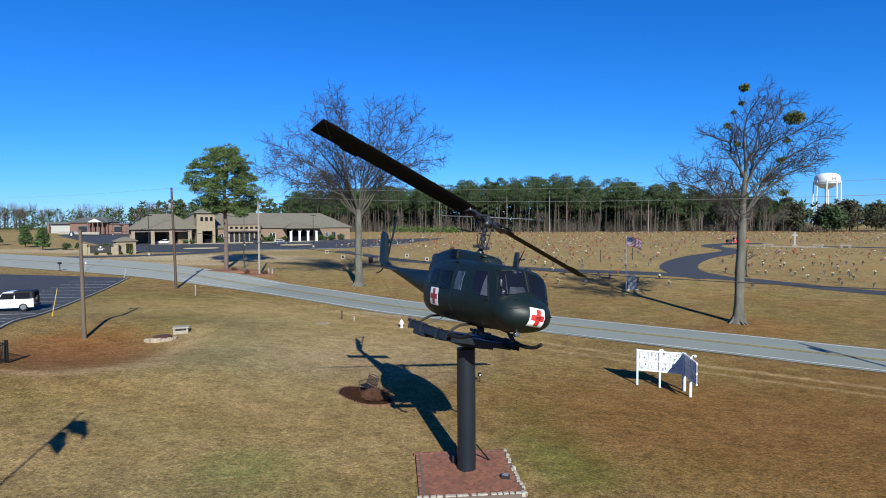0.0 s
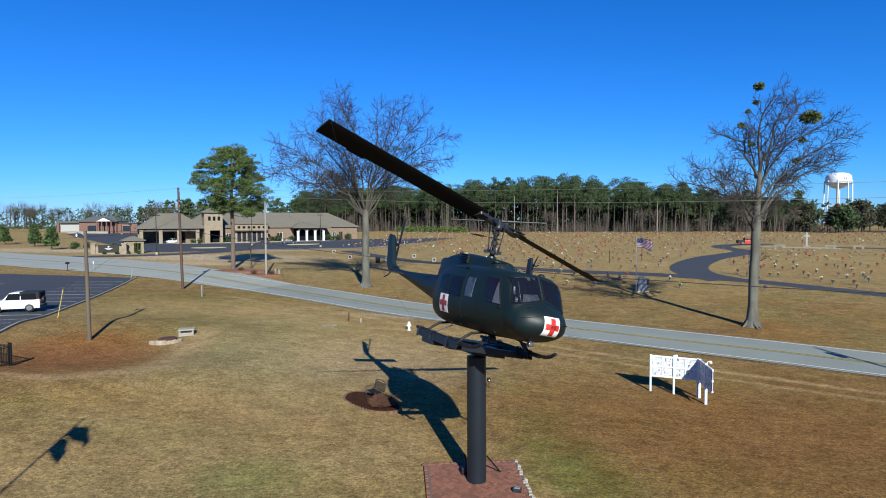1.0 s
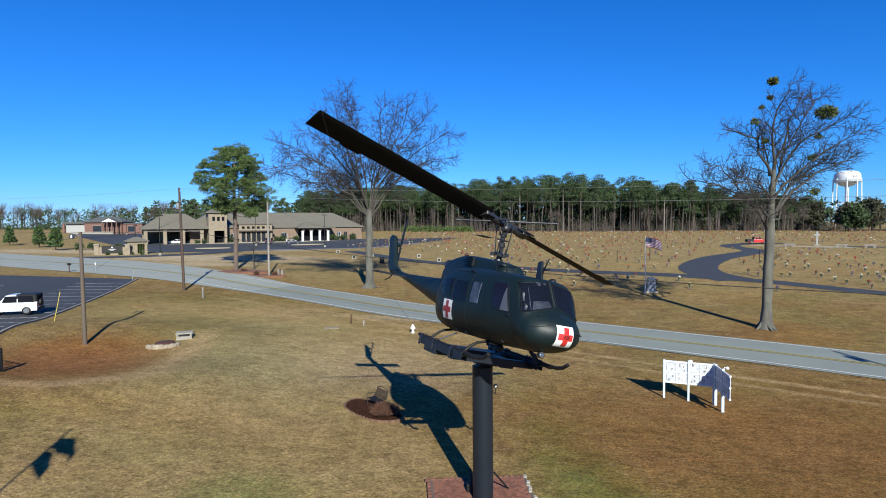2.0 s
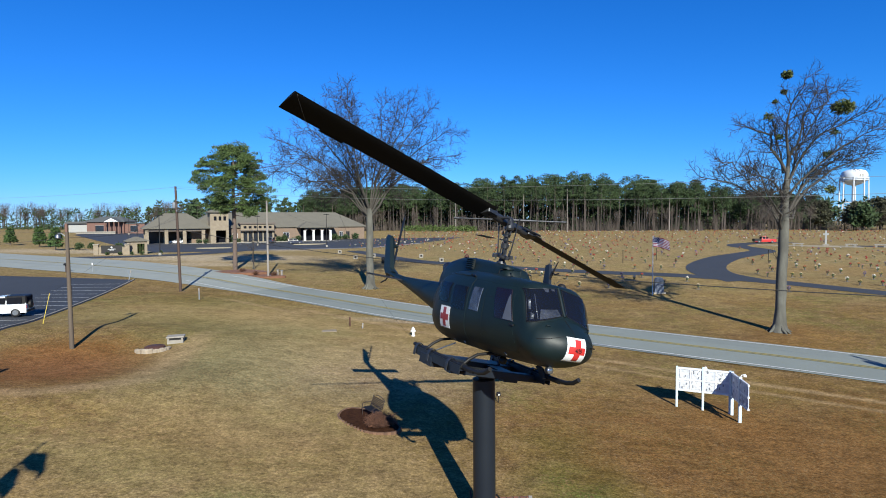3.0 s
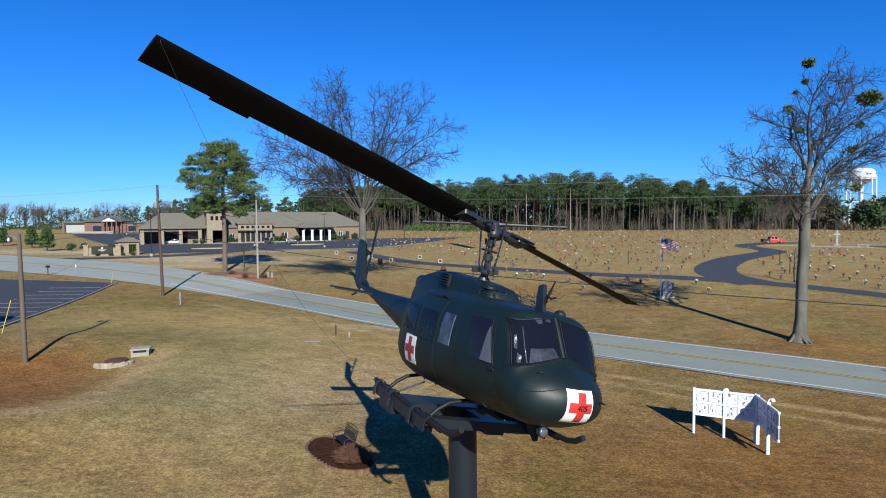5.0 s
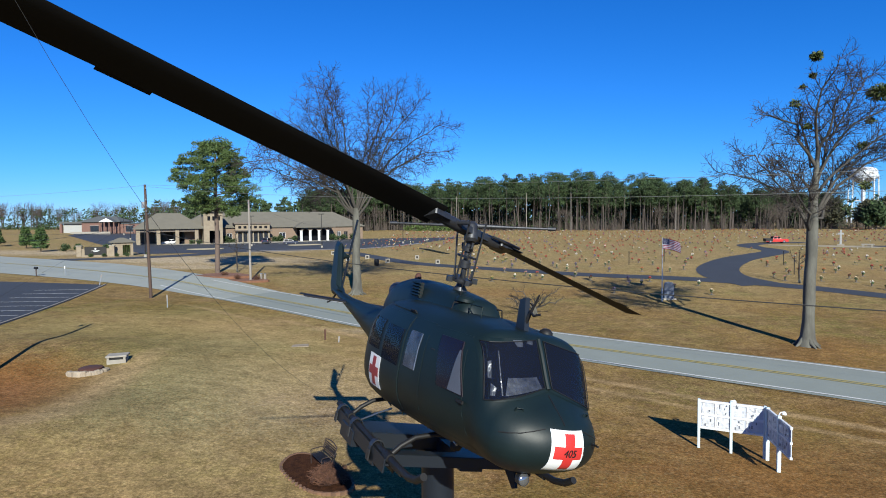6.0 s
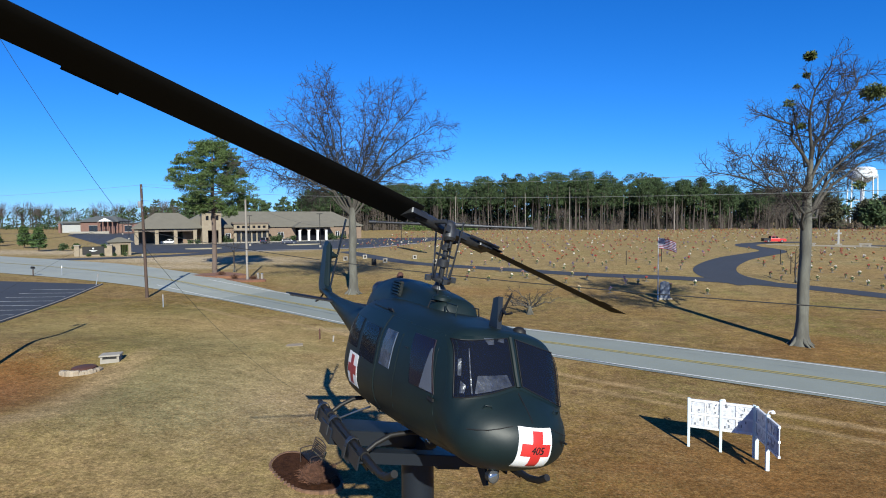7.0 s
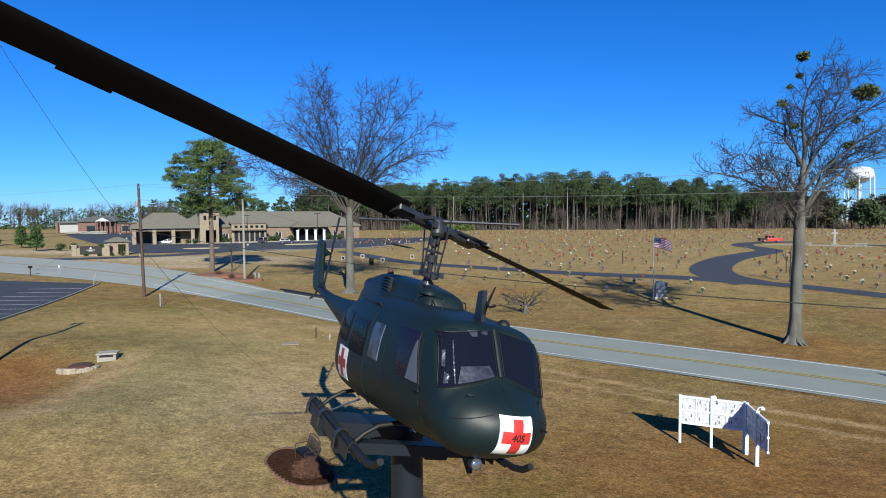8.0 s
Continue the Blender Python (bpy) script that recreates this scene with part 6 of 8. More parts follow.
def fork(line, r0, r1, depth, rnd, limbs, fine, rules):
    """A bough along line that throws side branches, which do the same, down to bare twigs."""
    (limbs if r0 > 0.045 else fine).tube(line, [r0 + (r1 - r0) * (i / (len(line) - 1)) ** 0.8 for i in range(len(line))], (9, 5, 3, 3)[depth], caps=False)
    if depth == 3:
        return
    start, gap, length, radius, tip = rules[depth]
    seg = [(b - a).length for a, b in zip(line, line[1:])]
    total = sum(seg)
    at, turn = total * start, rnd.uniform(0, 6.28)
    while at < total * 0.995:
        k, rest = 0, at
        while k < len(seg) - 1 and rest > seg[k]:
            rest -= seg[k]
            k += 1
        p = line[k].lerp(line[k + 1], rest / seg[k])
        d = (line[k + 1] - line[k]).normalized()
        turn += rnd.uniform(1.9, 2.9)
        side = Matrix.Rotation(turn, 3, d) @ d.orthogonal().normalized()
        lean = radians(rnd.uniform(30, 64))
        v = (d * math.cos(lean) + side * math.sin(lean) + Vector((0, 0, 0.02))).normalized()
        ln = length * (1.12 - 0.62 * at / total) * rnd.uniform(0.55, 1.15)
        pts = [p]
        for _ in range(4 if depth == 0 else 3 if depth == 1 else 2):
            v = (v + Vector((rnd.gauss(0, 0.13), rnd.gauss(0, 0.13), rnd.gauss(0.03, 0.12)))).normalized()
            pts.append(pts[-1] + v * ln / (4 if depth == 0 else 3 if depth == 1 else 2))
        fork(pts, radius * (1.15 - 0.5 * at / total), tip, depth + 1, rnd, limbs, fine, rules)
        at += gap * rnd.uniform(0.6, 1.4)


def hardwood_tree(x, y, label, trunk, trunk_r, boughs, extra, seed, rules, bough_r=0.19, depth_spread=5.0):
    """A leafless tree: a trunk through (out, up, radius), boughs given as (out, up) lines, and more boughs towards and away."""
    rnd = random.Random(seed)
    t = thing("bare_tree", on_ground(x, y), label, "tree")
    limbs, fine, bole = Shape(), Shape(), Shape()
    rings = []
    for k in range(len(trunk) - 1):
        m_ = max(2, int((trunk[k + 1][1] - trunk[k][1]) / 0.35))
        for j in range(m_ + (k == len(trunk) - 2)):
            f = j / m_
            a, b, r = [trunk[k][c] * (1 - f) + trunk[k + 1][c] * f for c in range(3)]
            rings.append((a, b, r))
    rows = []
    for a, b, r in rings:
        row = []
        for q in range(20):
            ang = 2 * math.pi * q / 20
            lump = 1 + 0.10 * noise.noise(Vector((math.cos(ang) * 1.6 + seed, math.sin(ang) * 1.6, b * 0.5))) + 0.07 * noise.noise(Vector((math.cos(ang) * 4, math.sin(ang) * 4 + seed, b * 1.6))) + 0.05 * math.cos(5 * ang + b * 0.12) * math.exp(-b / 4)
            row.append((a + 0.5 * r * noise.noise(Vector((seed, 0, b * 0.22))) + r * lump * math.cos(ang), r * lump * math.sin(ang), b))
        rows.append(row + [row[0]])
    bole.sheet(rows)
    lines = []
    for i, b in enumerate(boughs):
        drift = depth_spread * ((i * 0.618) % 1.0 * 2 - 1) * 0.8
        lines.append([Vector((a, drift * (j / (len(b) - 1)) ** 1.3, c)) for j, (a, c) in enumerate(b)])
    for i in range(extra):
        b = boughs[rnd.randrange(len(boughs))]
        near = rnd.uniform(0.45, 1.0)
        way = (1 if i % 2 else -1) * depth_spread * rnd.uniform(0.8, 1.6)
        lines.append([Vector((a * (1 - (1 - near) * min(1, j / 2)) + rnd.gauss(0, 0.25) * (j > 0), way * (j / (len(b) - 1)) ** 1.1, c * rnd.uniform(0.84, 0.97) if j else c)) for j, (a, c) in enumerate(b)])
    for line in lines:
        smooth_line = []
        for k in range(len(line) - 1):
            for f in (0, 0.5):
                smooth_line.append(line[k].lerp(line[k + 1], f) + (Vector((rnd.gauss(0, 0.10), rnd.gauss(0, 0.10), rnd.gauss(0, 0.08))) if k or f else Vector((0, 0, 0))))
        smooth_line.append(line[-1])
        fork(smooth_line, bough_r * rnd.uniform(0.75, 1.1), 0.022, 0, rnd, limbs, fine, rules)
    part("trunk", bole, M_bark, t, smooth=80)
    part("limb", limbs, M_bough, t, "dark grey-brown forking limbs", smooth=80)
    part("crown", fine, M_twig, t, "bare winter twigs")
    for i in range(7):  # root buttresses
        a = 2 * math.pi * i / 7 + rnd.uniform(-0.3, 0.3)
        r = trunk_r
        s = Shape().tube([(r * 0.5 * math.cos(a), r * 0.5 * math.sin(a), 0.75), (r * 1.35 * math.cos(a), r * 1.35 * math.sin(a), 0.22), (r * 2.5 * math.cos(a + 0.1), r * 2.5 * math.sin(a + 0.1), -0.1)], [r * 0.42, r * 0.36, r * 0.14], 7)
        part("root", s, M_bark, t, smooth=60)
    return t


def clump(shape, c, r, count, rnd, size, flat=0.75):
    """A tuft of small leaf sprays round a place."""
    for _ in range(count):
        d = Vector((rnd.gauss(0, 1), rnd.gauss(0, 1), rnd.gauss(0, flat))).normalized()
        p = Vector(c) + Vector((d.x, d.y, d.z * flat)) * r * rnd.uniform(0.35, 1.0)
        a = (d + Vector((rnd.gauss(0, 0.5), rnd.gauss(0, 0.5), rnd.gauss(0, 0.5)))).normalized()
        b = a.orthogonal().normalized()
        b = Matrix.Rotation(rnd.uniform(0, 6.28), 3, a) @ b
        s = size * rnd.uniform(0.6, 1.3)
        shape.add([p - b * s * 0.35, p + a * s, p + b * s * 0.35, p - a * s * 0.55], [(0, 3, 2, 1)])


def bare_tree(x, y, label, base_h, lobes, count, trunk_r, seed, twigs=4, twig_len=1.1, step=0.55, flare=0.7, tip_r=0.012, name="bare_tree", lean=(0, 0), guides=()):
    t = thing(name, on_ground(x, y), label, "tree")
    nodes, parent = grow(base_h, lobes, count, step, 6.0, 1.0, seed, lean, guides)
    limbs, fine = branch_mesh(nodes, parent, trunk_r, tip_r, 1.42, flare, twigs, twig_len, seed)
    part("trunk", limbs, M_bark, t, smooth=80)
    part("crown", fine, M_twig, t, "bare winter twigs")
    rnd = random.Random(seed)
    for i in range(7):  # root buttresses
        a = 2 * math.pi * i / 7 + rnd.uniform(-0.3, 0.3)
        r = trunk_r
        s = Shape().tube([(r * 0.5 * math.cos(a), r * 0.5 * math.sin(a), 0.75), (r * 1.35 * math.cos(a), r * 1.35 * math.sin(a), 0.22), (r * 2.5 * math.cos(a + 0.1), r * 2.5 * math.sin(a + 0.1), -0.1)], [r * 0.42, r * 0.36, r * 0.14], 7)
        part("root", s, M_bark, t, smooth=60)
    return t


LIMBS_A = [[(0.05, 9.80), (-0.10, 13.14), (-0.61, 16.12), (-0.71, 19.09), (-1.43, 21.97), (-1.22, 24.21)], [(0.10, 9.60), (0.41, 13.70), (1.33, 16.67), (1.68, 19.65), (1.33, 21.97), (2.35, 23.74)],
           [(0.10, 9.40), (1.02, 13.14), (2.65, 16.12), (4.59, 19.65), (5.61, 22.62)], [(0.10, 9.20), (1.68, 12.58), (4.28, 15.56), (6.83, 17.88), (9.49, 19.65), (11.42, 19.09)],
           [(0.10, 8.80), (2.35, 11.93), (4.59, 14.35), (7.14, 15.56), (8.77, 14.63)], [(0.00, 9.80), (-0.92, 12.86), (-1.84, 16.67), (-2.86, 20.49), (-3.16, 23.18)],
           [(0.00, 9.40), (-1.02, 12.30), (-3.16, 15.56), (-5.71, 18.44), (-8.06, 20.49), (-9.59, 20.49)], [(0.00, 9.00), (-1.53, 12.30), (-4.18, 14.63), (-7.34, 16.39), (-10.61, 16.67)], [(0.00, 8.60), (-1.84, 11.93), (-4.79, 13.70), (-8.06, 13.70), (-10.30, 13.14)]]
LIMBS_B = [[(0.46, 13.93), (0.14, 15.88), (-0.05, 17.74), (0.14, 19.51), (0.28, 20.72)], [(0.33, 11.50), (0.64, 13.56), (1.19, 15.23), (2.16, 16.72), (2.75, 18.12), (3.67, 19.51), (5.05, 20.44)],
           [(0.36, 11.00), (1.19, 12.50), (2.75, 14.12), (4.13, 15.51), (5.60, 16.35), (7.34, 17.00)], [(0.36, 9.80), (1.19, 11.20), (2.39, 12.90), (3.86, 14.12), (5.60, 14.86), (7.80, 15.23)],
           [(0.37, 11.50), (-0.18, 12.10), (-1.10, 13.09), (-2.48, 13.37), (-2.85, 14.12)], [(0.09, 8.50), (-0.90, 10.40), (-2.11, 11.70), (-3.40, 12.90), (-4.77, 14.12), (-5.97, 14.30)],
           [(0.42, 13.37), (-0.55, 15.51), (-0.92, 16.72), (-2.48, 17.37), (-3.40, 17.74)], [(0.46, 13.93), (1.01, 15.88), (1.38, 18.12), (2.16, 20.16)]]
LIMBS_B += [[(0.36, 9.6), (1.5, 11.2), (3.2, 12.9), (5.4, 14.2), (7.6, 14.9), (8.6, 15.2)], [(0.2, 9.0), (-1.2, 10.9), (-3.2, 12.3), (-5.4, 13.0), (-6.6, 13.2)], [(0.4, 12.0), (1.2, 14.4), (2.6, 16.4), (4.6, 17.6), (6.2, 18.2)]]
LIMBS_A += [[(0.1, 9.6), (0.8, 13.3), (2.0, 16.8), (3.2, 20.2), (3.8, 23.2)], [(0.1, 9.4), (1.5, 12.8), (3.8, 16.4), (6.2, 19.4), (8.2, 21.6)], [(0.1, 9.2), (2.0, 12.2), (5.0, 14.8), (8.0, 16.4), (10.6, 16.6)],
            [(0, 9.4), (-1.2, 12.8), (-2.8, 16.4), (-4.6, 19.8), (-5.8, 22.2)], [(0, 9.0), (-1.8, 12.0), (-5.0, 15.2), (-8.2, 17.4), (-10.4, 18.4)], [(0, 8.6), (-2.4, 11.4), (-6.0, 12.9), (-10.2, 14.6), (-12.6, 15.0)]]
RULES_A = ((0.22, 0.50, 3.5, 0.036, 0.018), (0.14, 0.32, 1.7, 0.021, 0.013), (0.12, 0.19, 0.80, 0.0145, 0.008))
RULES_B = ((0.22, 0.42, 2.8, 0.036, 0.017), (0.14, 0.27, 1.35, 0.019, 0.012), (0.12, 0.17, 0.62, 0.0132, 0.007))
RULES_C = ((0.20, 0.26, 0.9, 0.022, 0.009), (0.2, 0.16, 0.40, 0.009, 0.005), (0.2, 0.14, 0.18, 0.005, 0.003))
treeA = hardwood_tree(-15.6, 51.7, "tall wide-crowned leafless hardwood tree beyond the road",
                      [(0, -0.3, 0.86), (0.02, 0.3, 0.66), (0.02, 0.8, 0.53), (0.05, 2.0, 0.47), (0.0, 5.0, 0.44), (0.05, 8.0, 0.42), (0.05, 10.0, 0.34)], 0.46, LIMBS_A, 3, 11, RULES_A, 0.15, 6.0)
treeB = hardwood_tree(24.15, 33.4, "tall leafless hardwood tree with mistletoe clumps by the road",
                      [(0, -0.3, 0.80), (0.03, 0.25, 0.62), (0.03, 0.7, 0.49), (0.05, 2.0, 0.42), (0.1, 5.0, 0.40), (0.2, 8.5, 0.38), (0.36, 11.5, 0.28), (0.45, 14.0, 0.14)], 0.42, LIMBS_B, 4, 23, RULES_B, 0.135, 3.6)
rnd = random.Random(5)
for dx, z, r, k in ((0.1, 21.5, 0.55, 150), (-0.1, 20.1, 0.45, 60), (-0.8, 19.3, 0.35, 40), (-1.3, 18.1, 0.85, 45), (-0.4, 16.4, 0.6, 70), (4.5, 18.7, 1.05, 420), (3.9, 16.7, 0.7, 50), (3.4, 14.9, 0.75, 55), (3.7, 12.0, 0.8, 60)):
    s = Shape()
    clump(s, (dx, -0.3, z), r * (0.8 if k > 100 else 0.5), k * 3, rnd, 0.15, 0.8)
    part("mistletoe", s, M_mistle, treeB, "green mistletoe clump")


def pine(x, y, h, crown_from, reach, seed, label, trunk_r=0.32, limbs=66, clumps=14, size=0.145, per=115):
    rnd = random.Random(seed)
    t = thing("pine_tree", on_ground(x, y), label, "tree")
    part("trunk", Shape().tube([(0, 0, -0.3), (0.1, 0, h * 0.3), (-0.05, 0.05, h * 0.6), (0.15, 0, h * 0.85), (0.1, 0, h)], [trunk_r * 1.15, trunk_r, trunk_r * 0.8, trunk_r * 0.45, 0.05], 12), M_pinebark, t, smooth=60)
    wood, leaf = Shape(), Shape()
    for i in range(limbs):
        f = (i + rnd.random()) / limbs
        z = crown_from + (h - crown_from) * f
        a = i * 2.4 + rnd.uniform(-0.5, 0.5)
        ln = reach * (1.02 - f ** 2.4) ** 0.6 * rnd.uniform(0.5, 1.05) * (0.75 if f < 0.1 else 1)
        d = Vector((math.cos(a), math.sin(a), 0))
        p = Vector((0.1, 0, z))
        e = p + d * ln + Vector((0, 0, ln * rnd.uniform(0.05, 0.32)))
        m_ = p.lerp(e, 0.5) + Vector((0, 0, rnd.uniform(-0.5, 0.1)))
        wood.tube([p, m_, e], [0.075 * (1.2 - f), 0.045, 0.02], 5, caps=False)
        for _ in range(max(4, int(clumps * (1 - 0.4 * f)))):
            k = rnd.uniform(0.42, 1.05)
            q = (p.lerp(m_, k * 2) if k < 0.5 else m_.lerp(e, k * 2 - 1)) + Vector((rnd.gauss(0, 0.45), rnd.gauss(0, 0.45), rnd.gauss(0.2, 0.4)))
            clump(leaf, q, rnd.uniform(0.45, 0.85), per, rnd, size, 0.62)
    part("limb", wood, M_pinebark, t)
    part("crown", leaf, M_needle, t, "green needle tufts with gaps")
    return t


pine(-40.1, 65.6, 18.6, 8.4, 7.0, 4, "tall pine with a broad open green crown")
for x, y, rx, ry, rot_ in ((-38.6, 63.2, 5.6, 2.6, -25), (-32.8, 59.6, 3.6, 1.8, -25)):
    t = tagged(part("pine_straw_bed", Shape().prism([(rx * math.cos(a) * (1 + 0.08 * math.sin(3 * a)), ry * math.sin(a)) for a in [2 * math.pi * i / 30 for i in range(30)]], -0.5, 0.10), M_redmulch, m=on_ground(x, y, 0, rot_)), "red-brown pine straw bed round a trunk", "flower bed")
for x, y, r in ((-37.2, 62.0, 0.7), (-34.0, 59.4, 0.6), (-31.2, 59.2, 0.6)):
    twig_shrub(on_ground(x, y, 0.05), r, 0.7, 120, M_deadleaf, "dry_shrub", "low russet leafless shrub in pine straw", int(-x * 10))
for x, y in ((-30.9, 59.9), (-30.2, 59.6)):
    t = thing("utility_pedestal", on_ground(x, y, 0.05), "small pale utility pedestal", "pedestal", "utility pedestals")
    part("case", Shape().box((-0.13, -0.13, 0), (0.13, 0.13, 0.8), bevel=0.03), M_greywood, t)
    part("cap", Shape().box((-0.15, -0.15, 0.801), (0.15, 0.15, 0.88), bevel=0.03), M_strap, t)

hardwood_tree(4.3, 43.0, "low gnarled leafless ornamental tree", [(0, -0.2, 0.26), (0.02, 0.25, 0.21), (0, 0.6, 0.20), (0.02, 0.8, 0.15)], 0.17,
              [[(0, 0.6), (-0.7, 1.1), (-1.7, 1.35), (-2.7, 1.75)], [(0, 0.65), (-0.5, 1.5), (-1.1, 2.1), (-2.1, 2.6)], [(0, 0.7), (0.15, 1.4), (-0.1, 2.2)], [(0, 0.6), (0.7, 1.3), (1.6, 2.0), (2.5, 2.6)], [(0, 0.6), (0.9, 1.0), (1.9, 1.2), (2.9, 1.7)], [(0, 0.7), (0.5, 1.5), (0.9, 2.3)]],
              4, 31, RULES_C, 0.085, 1.6)
bare_tree(39.1, 64.3, "leafless multi-stemmed ornamental tree in the cemetery", 0.5, [((0, 0, 3.4), (1.6, 1.6, 1.5), 1)], 300, 0.10, 32, twigs=5, twig_len=0.7, step=0.3, flare=0.2, tip_r=0.012, name="ornamental_tree")
bare_tree(-37.6, 66.6, "slender leafless tree beside the pine", 1.2, [((0, 0, 4.4), (1.6, 1.4, 2.2), 1)], 220, 0.10, 33, twigs=3, twig_len=0.7, step=0.35, flare=0.2, name="ornamental_tree")
bare_tree(96, 112, "leafless small tree among the graves", 1.2, [((0, 0, 4.2), (2.4, 2.2, 1.8), 1)], 220, 0.2, 34, twigs=3, twig_len=0.9, step=0.4, flare=0.2, tip_r=0.02, name="ornamental_tree")


def round_tree(x, y, h, r, mat, label, seed, name="evergreen_tree", per=30, n=60, size=0.45):
    rnd = random.Random(seed)
    t = thing(name, on_ground(x, y), label, "tree")
    part("trunk", Shape().tube([(0, 0, -0.3), (0.05, 0, h * 0.3), (0, 0, h * 0.7)], [0.12 * h / 5, 0.1 * h / 5, 0.04], 8), M_pinebark, t, smooth=60)
    s = Shape()
    for _ in range(n):
        f = rnd.random()
        z = h * (0.22 + 0.75 * f)
        w_ = r * (math.sin(math.pi * (0.12 + 0.86 * f)) ** 0.7 if r > 2 else 1.05 - 0.95 * f)
        a = rnd.uniform(0, 6.28)
        clump(s, (w_ * rnd.uniform(0.3, 0.95) * math.cos(a), w_ * rnd.uniform(0.3, 0.95) * math.sin(a), z), r * 0.32, per, rnd, size, 0.8)
    part("crown", s, mat, t)
    return t


for i, (x, y, h, r) in enumerate(((-104, 105, 5.4, 1.7), (-118, 116, 5.2, 1.7), (-132, 122, 4.6, 1.6), (-146, 128, 4.6, 1.6))):
    round_tree(x, y, h, r * 1.1, M_young, "young dense green evergreen tree on dry grass", 60 + i)
for i, (x, y, r) in enumerate(((-100, 107.5, 1.15), (-98, 109, 1.1), (-93, 112, 1.1), (-91.0, 112.6, 1.0), (-74.3, 93.2, 0.5), (-76, 92.6, 0.45), (-78, 91.6, 0.45), (-80.2, 90.8, 0.45), (-71.5, 95.5, 0.5))):
    rnd = random.Random(90 + i)
    t = thing("clipped_shrub", on_ground(x, y), "clipped round green shrub", "shrub", "clipped shrubs")
    s = Shape()
    for _ in range(16):
        d = Vector((rnd.gauss(0, 1), rnd.gauss(0, 1), abs(rnd.gauss(0, 1)))).normalized()
        clump(s, (d.x * r * 0.6, d.y * r * 0.6, r * 0.35 + d.z * r * 0.95), r * 0.45, 34, rnd, r * 0.22, 0.9)
    part("leaves", s, M_bush, t)

# ---- far woods ----
rnd = random.Random(77)
trunks, crowns, thicket = Shape(), Shape(), Shape()
EDGE = [(-128, 250), (-78, 240), (-58, 262), (-14, 248), (37, 234), (85, 232), (140, 246), (190, 262), (260, 275)]
TOPS = [19, 20.5, 22.5, 24, 26.5, 21.0, 15.5, 14, 14]


def edge_at(u):
    k = min(int(u), len(EDGE) - 2)
    f = u - k
    return (EDGE[k][0] * (1 - f) + EDGE[k + 1][0] * f, EDGE[k][1] * (1 - f) + EDGE[k + 1][1] * f, TOPS[k] * (1 - f) + TOPS[k + 1] * f)


def wood_pine(x, y, h, n, per, size, low=0.5):
    z = level(x, y)
    trunks.tube([(x, y, z - 0.5), (x + rnd.gauss(0, 0.4), y, z + h * 0.5), (x + rnd.gauss(0, 0.3), y, z + h * 0.93)], [0.20, 0.15, 0.06], 5, caps=False)
    w_ = h * rnd.uniform(0.15, 0.21)
    for _ in range(n):
        f = rnd.random() ** 0.8
        zz = z + h * (low + (1 - low) * f)
        a, q = rnd.uniform(0, 6.28), rnd.random() ** 0.5
        r = w_ * (1.05 - 0.8 * f ** 2) * q
        clump(crowns, (x + r * math.cos(a), y + r * math.sin(a), zz), w_ * 0.36, per, rnd, size, 0.55)


for i in range(390):
    u = rnd.uniform(0.6, 6.2)
    x, y, h = edge_at(u)
    back = rnd.random() ** 1.3 * 34
    wood_pine(x + rnd.gauss(0, 1), y + back, h * rnd.uniform(0.80, 1.06) + back * 0.02, 34, 44, 0.34, rnd.uniform(0.42, 0.66))
for i in range(170):  # closed rows behind
    x, y, h = edge_at(rnd.uniform(0.3, 6.6))
    wood_pine(x, y + rnd.uniform(30, 55), h * rnd.uniform(0.8, 0.98), 40, 14, 1.0, 0.10)
for i in range(70):  # beyond the funeral home and to the far side
    x, y = rnd.uniform(-190, -85), rnd.uniform(262, 310)
    wood_pine(x, y, rnd.uniform(11, 18), 30, 11, 1.0, 0.12)
for i in range(36):
    x, y = rnd.uniform(175, 330), rnd.uniform(262, 320)
    wood_pine(x, y, rnd.uniform(11, 17), 30, 10, 1.0, 0.15)
for i in range(520):  # bare undergrowth along the edge of the woods
    x, y, h = edge_at(rnd.uniform(0.5, 6.8))
    y += rnd.uniform(2, 30)
    z = level(x, y)
    hh = rnd.uniform(2.0, 8.5)
    for _ in range(16):
        a = rnd.gauss(0, 0.22)
        b = rnd.uniform(-0.9, 0.9)
        thicket.add([(x + b - 0.05, y, z), (x + b + 0.05, y, z), (x + b + hh * a, y + rnd.gauss(0, 0.6), z + hh * rnd.uniform(0.6, 1.0))], [(0, 1, 2)])
    for _ in range(26):
        q = Vector((x + rnd.gauss(0, 1.2), y + rnd.gauss(0, 1), z + hh * rnd.uniform(0.15, 0.95)))
        v = Vector((rnd.gauss(0, 0.8), rnd.gauss(0, 0.4), rnd.gauss(0.3, 0.6)))
        thicket.add([q, q + Vector((0.06, 0, 0)), q + v], [(0, 1, 2)])
tagged(part("woods_trunks", trunks, M_trunks), "tall slender grey-brown pine trunks", "woods", kind="stuff")
tagged(part("woods_foliage", crowns, M_woods), "dense dark green pine canopy of far woods", "woods", kind="stuff")
tagged(part("woods_undergrowth", thicket, M_thicket), "bare brown undergrowth along the woods", "woods", kind="stuff")


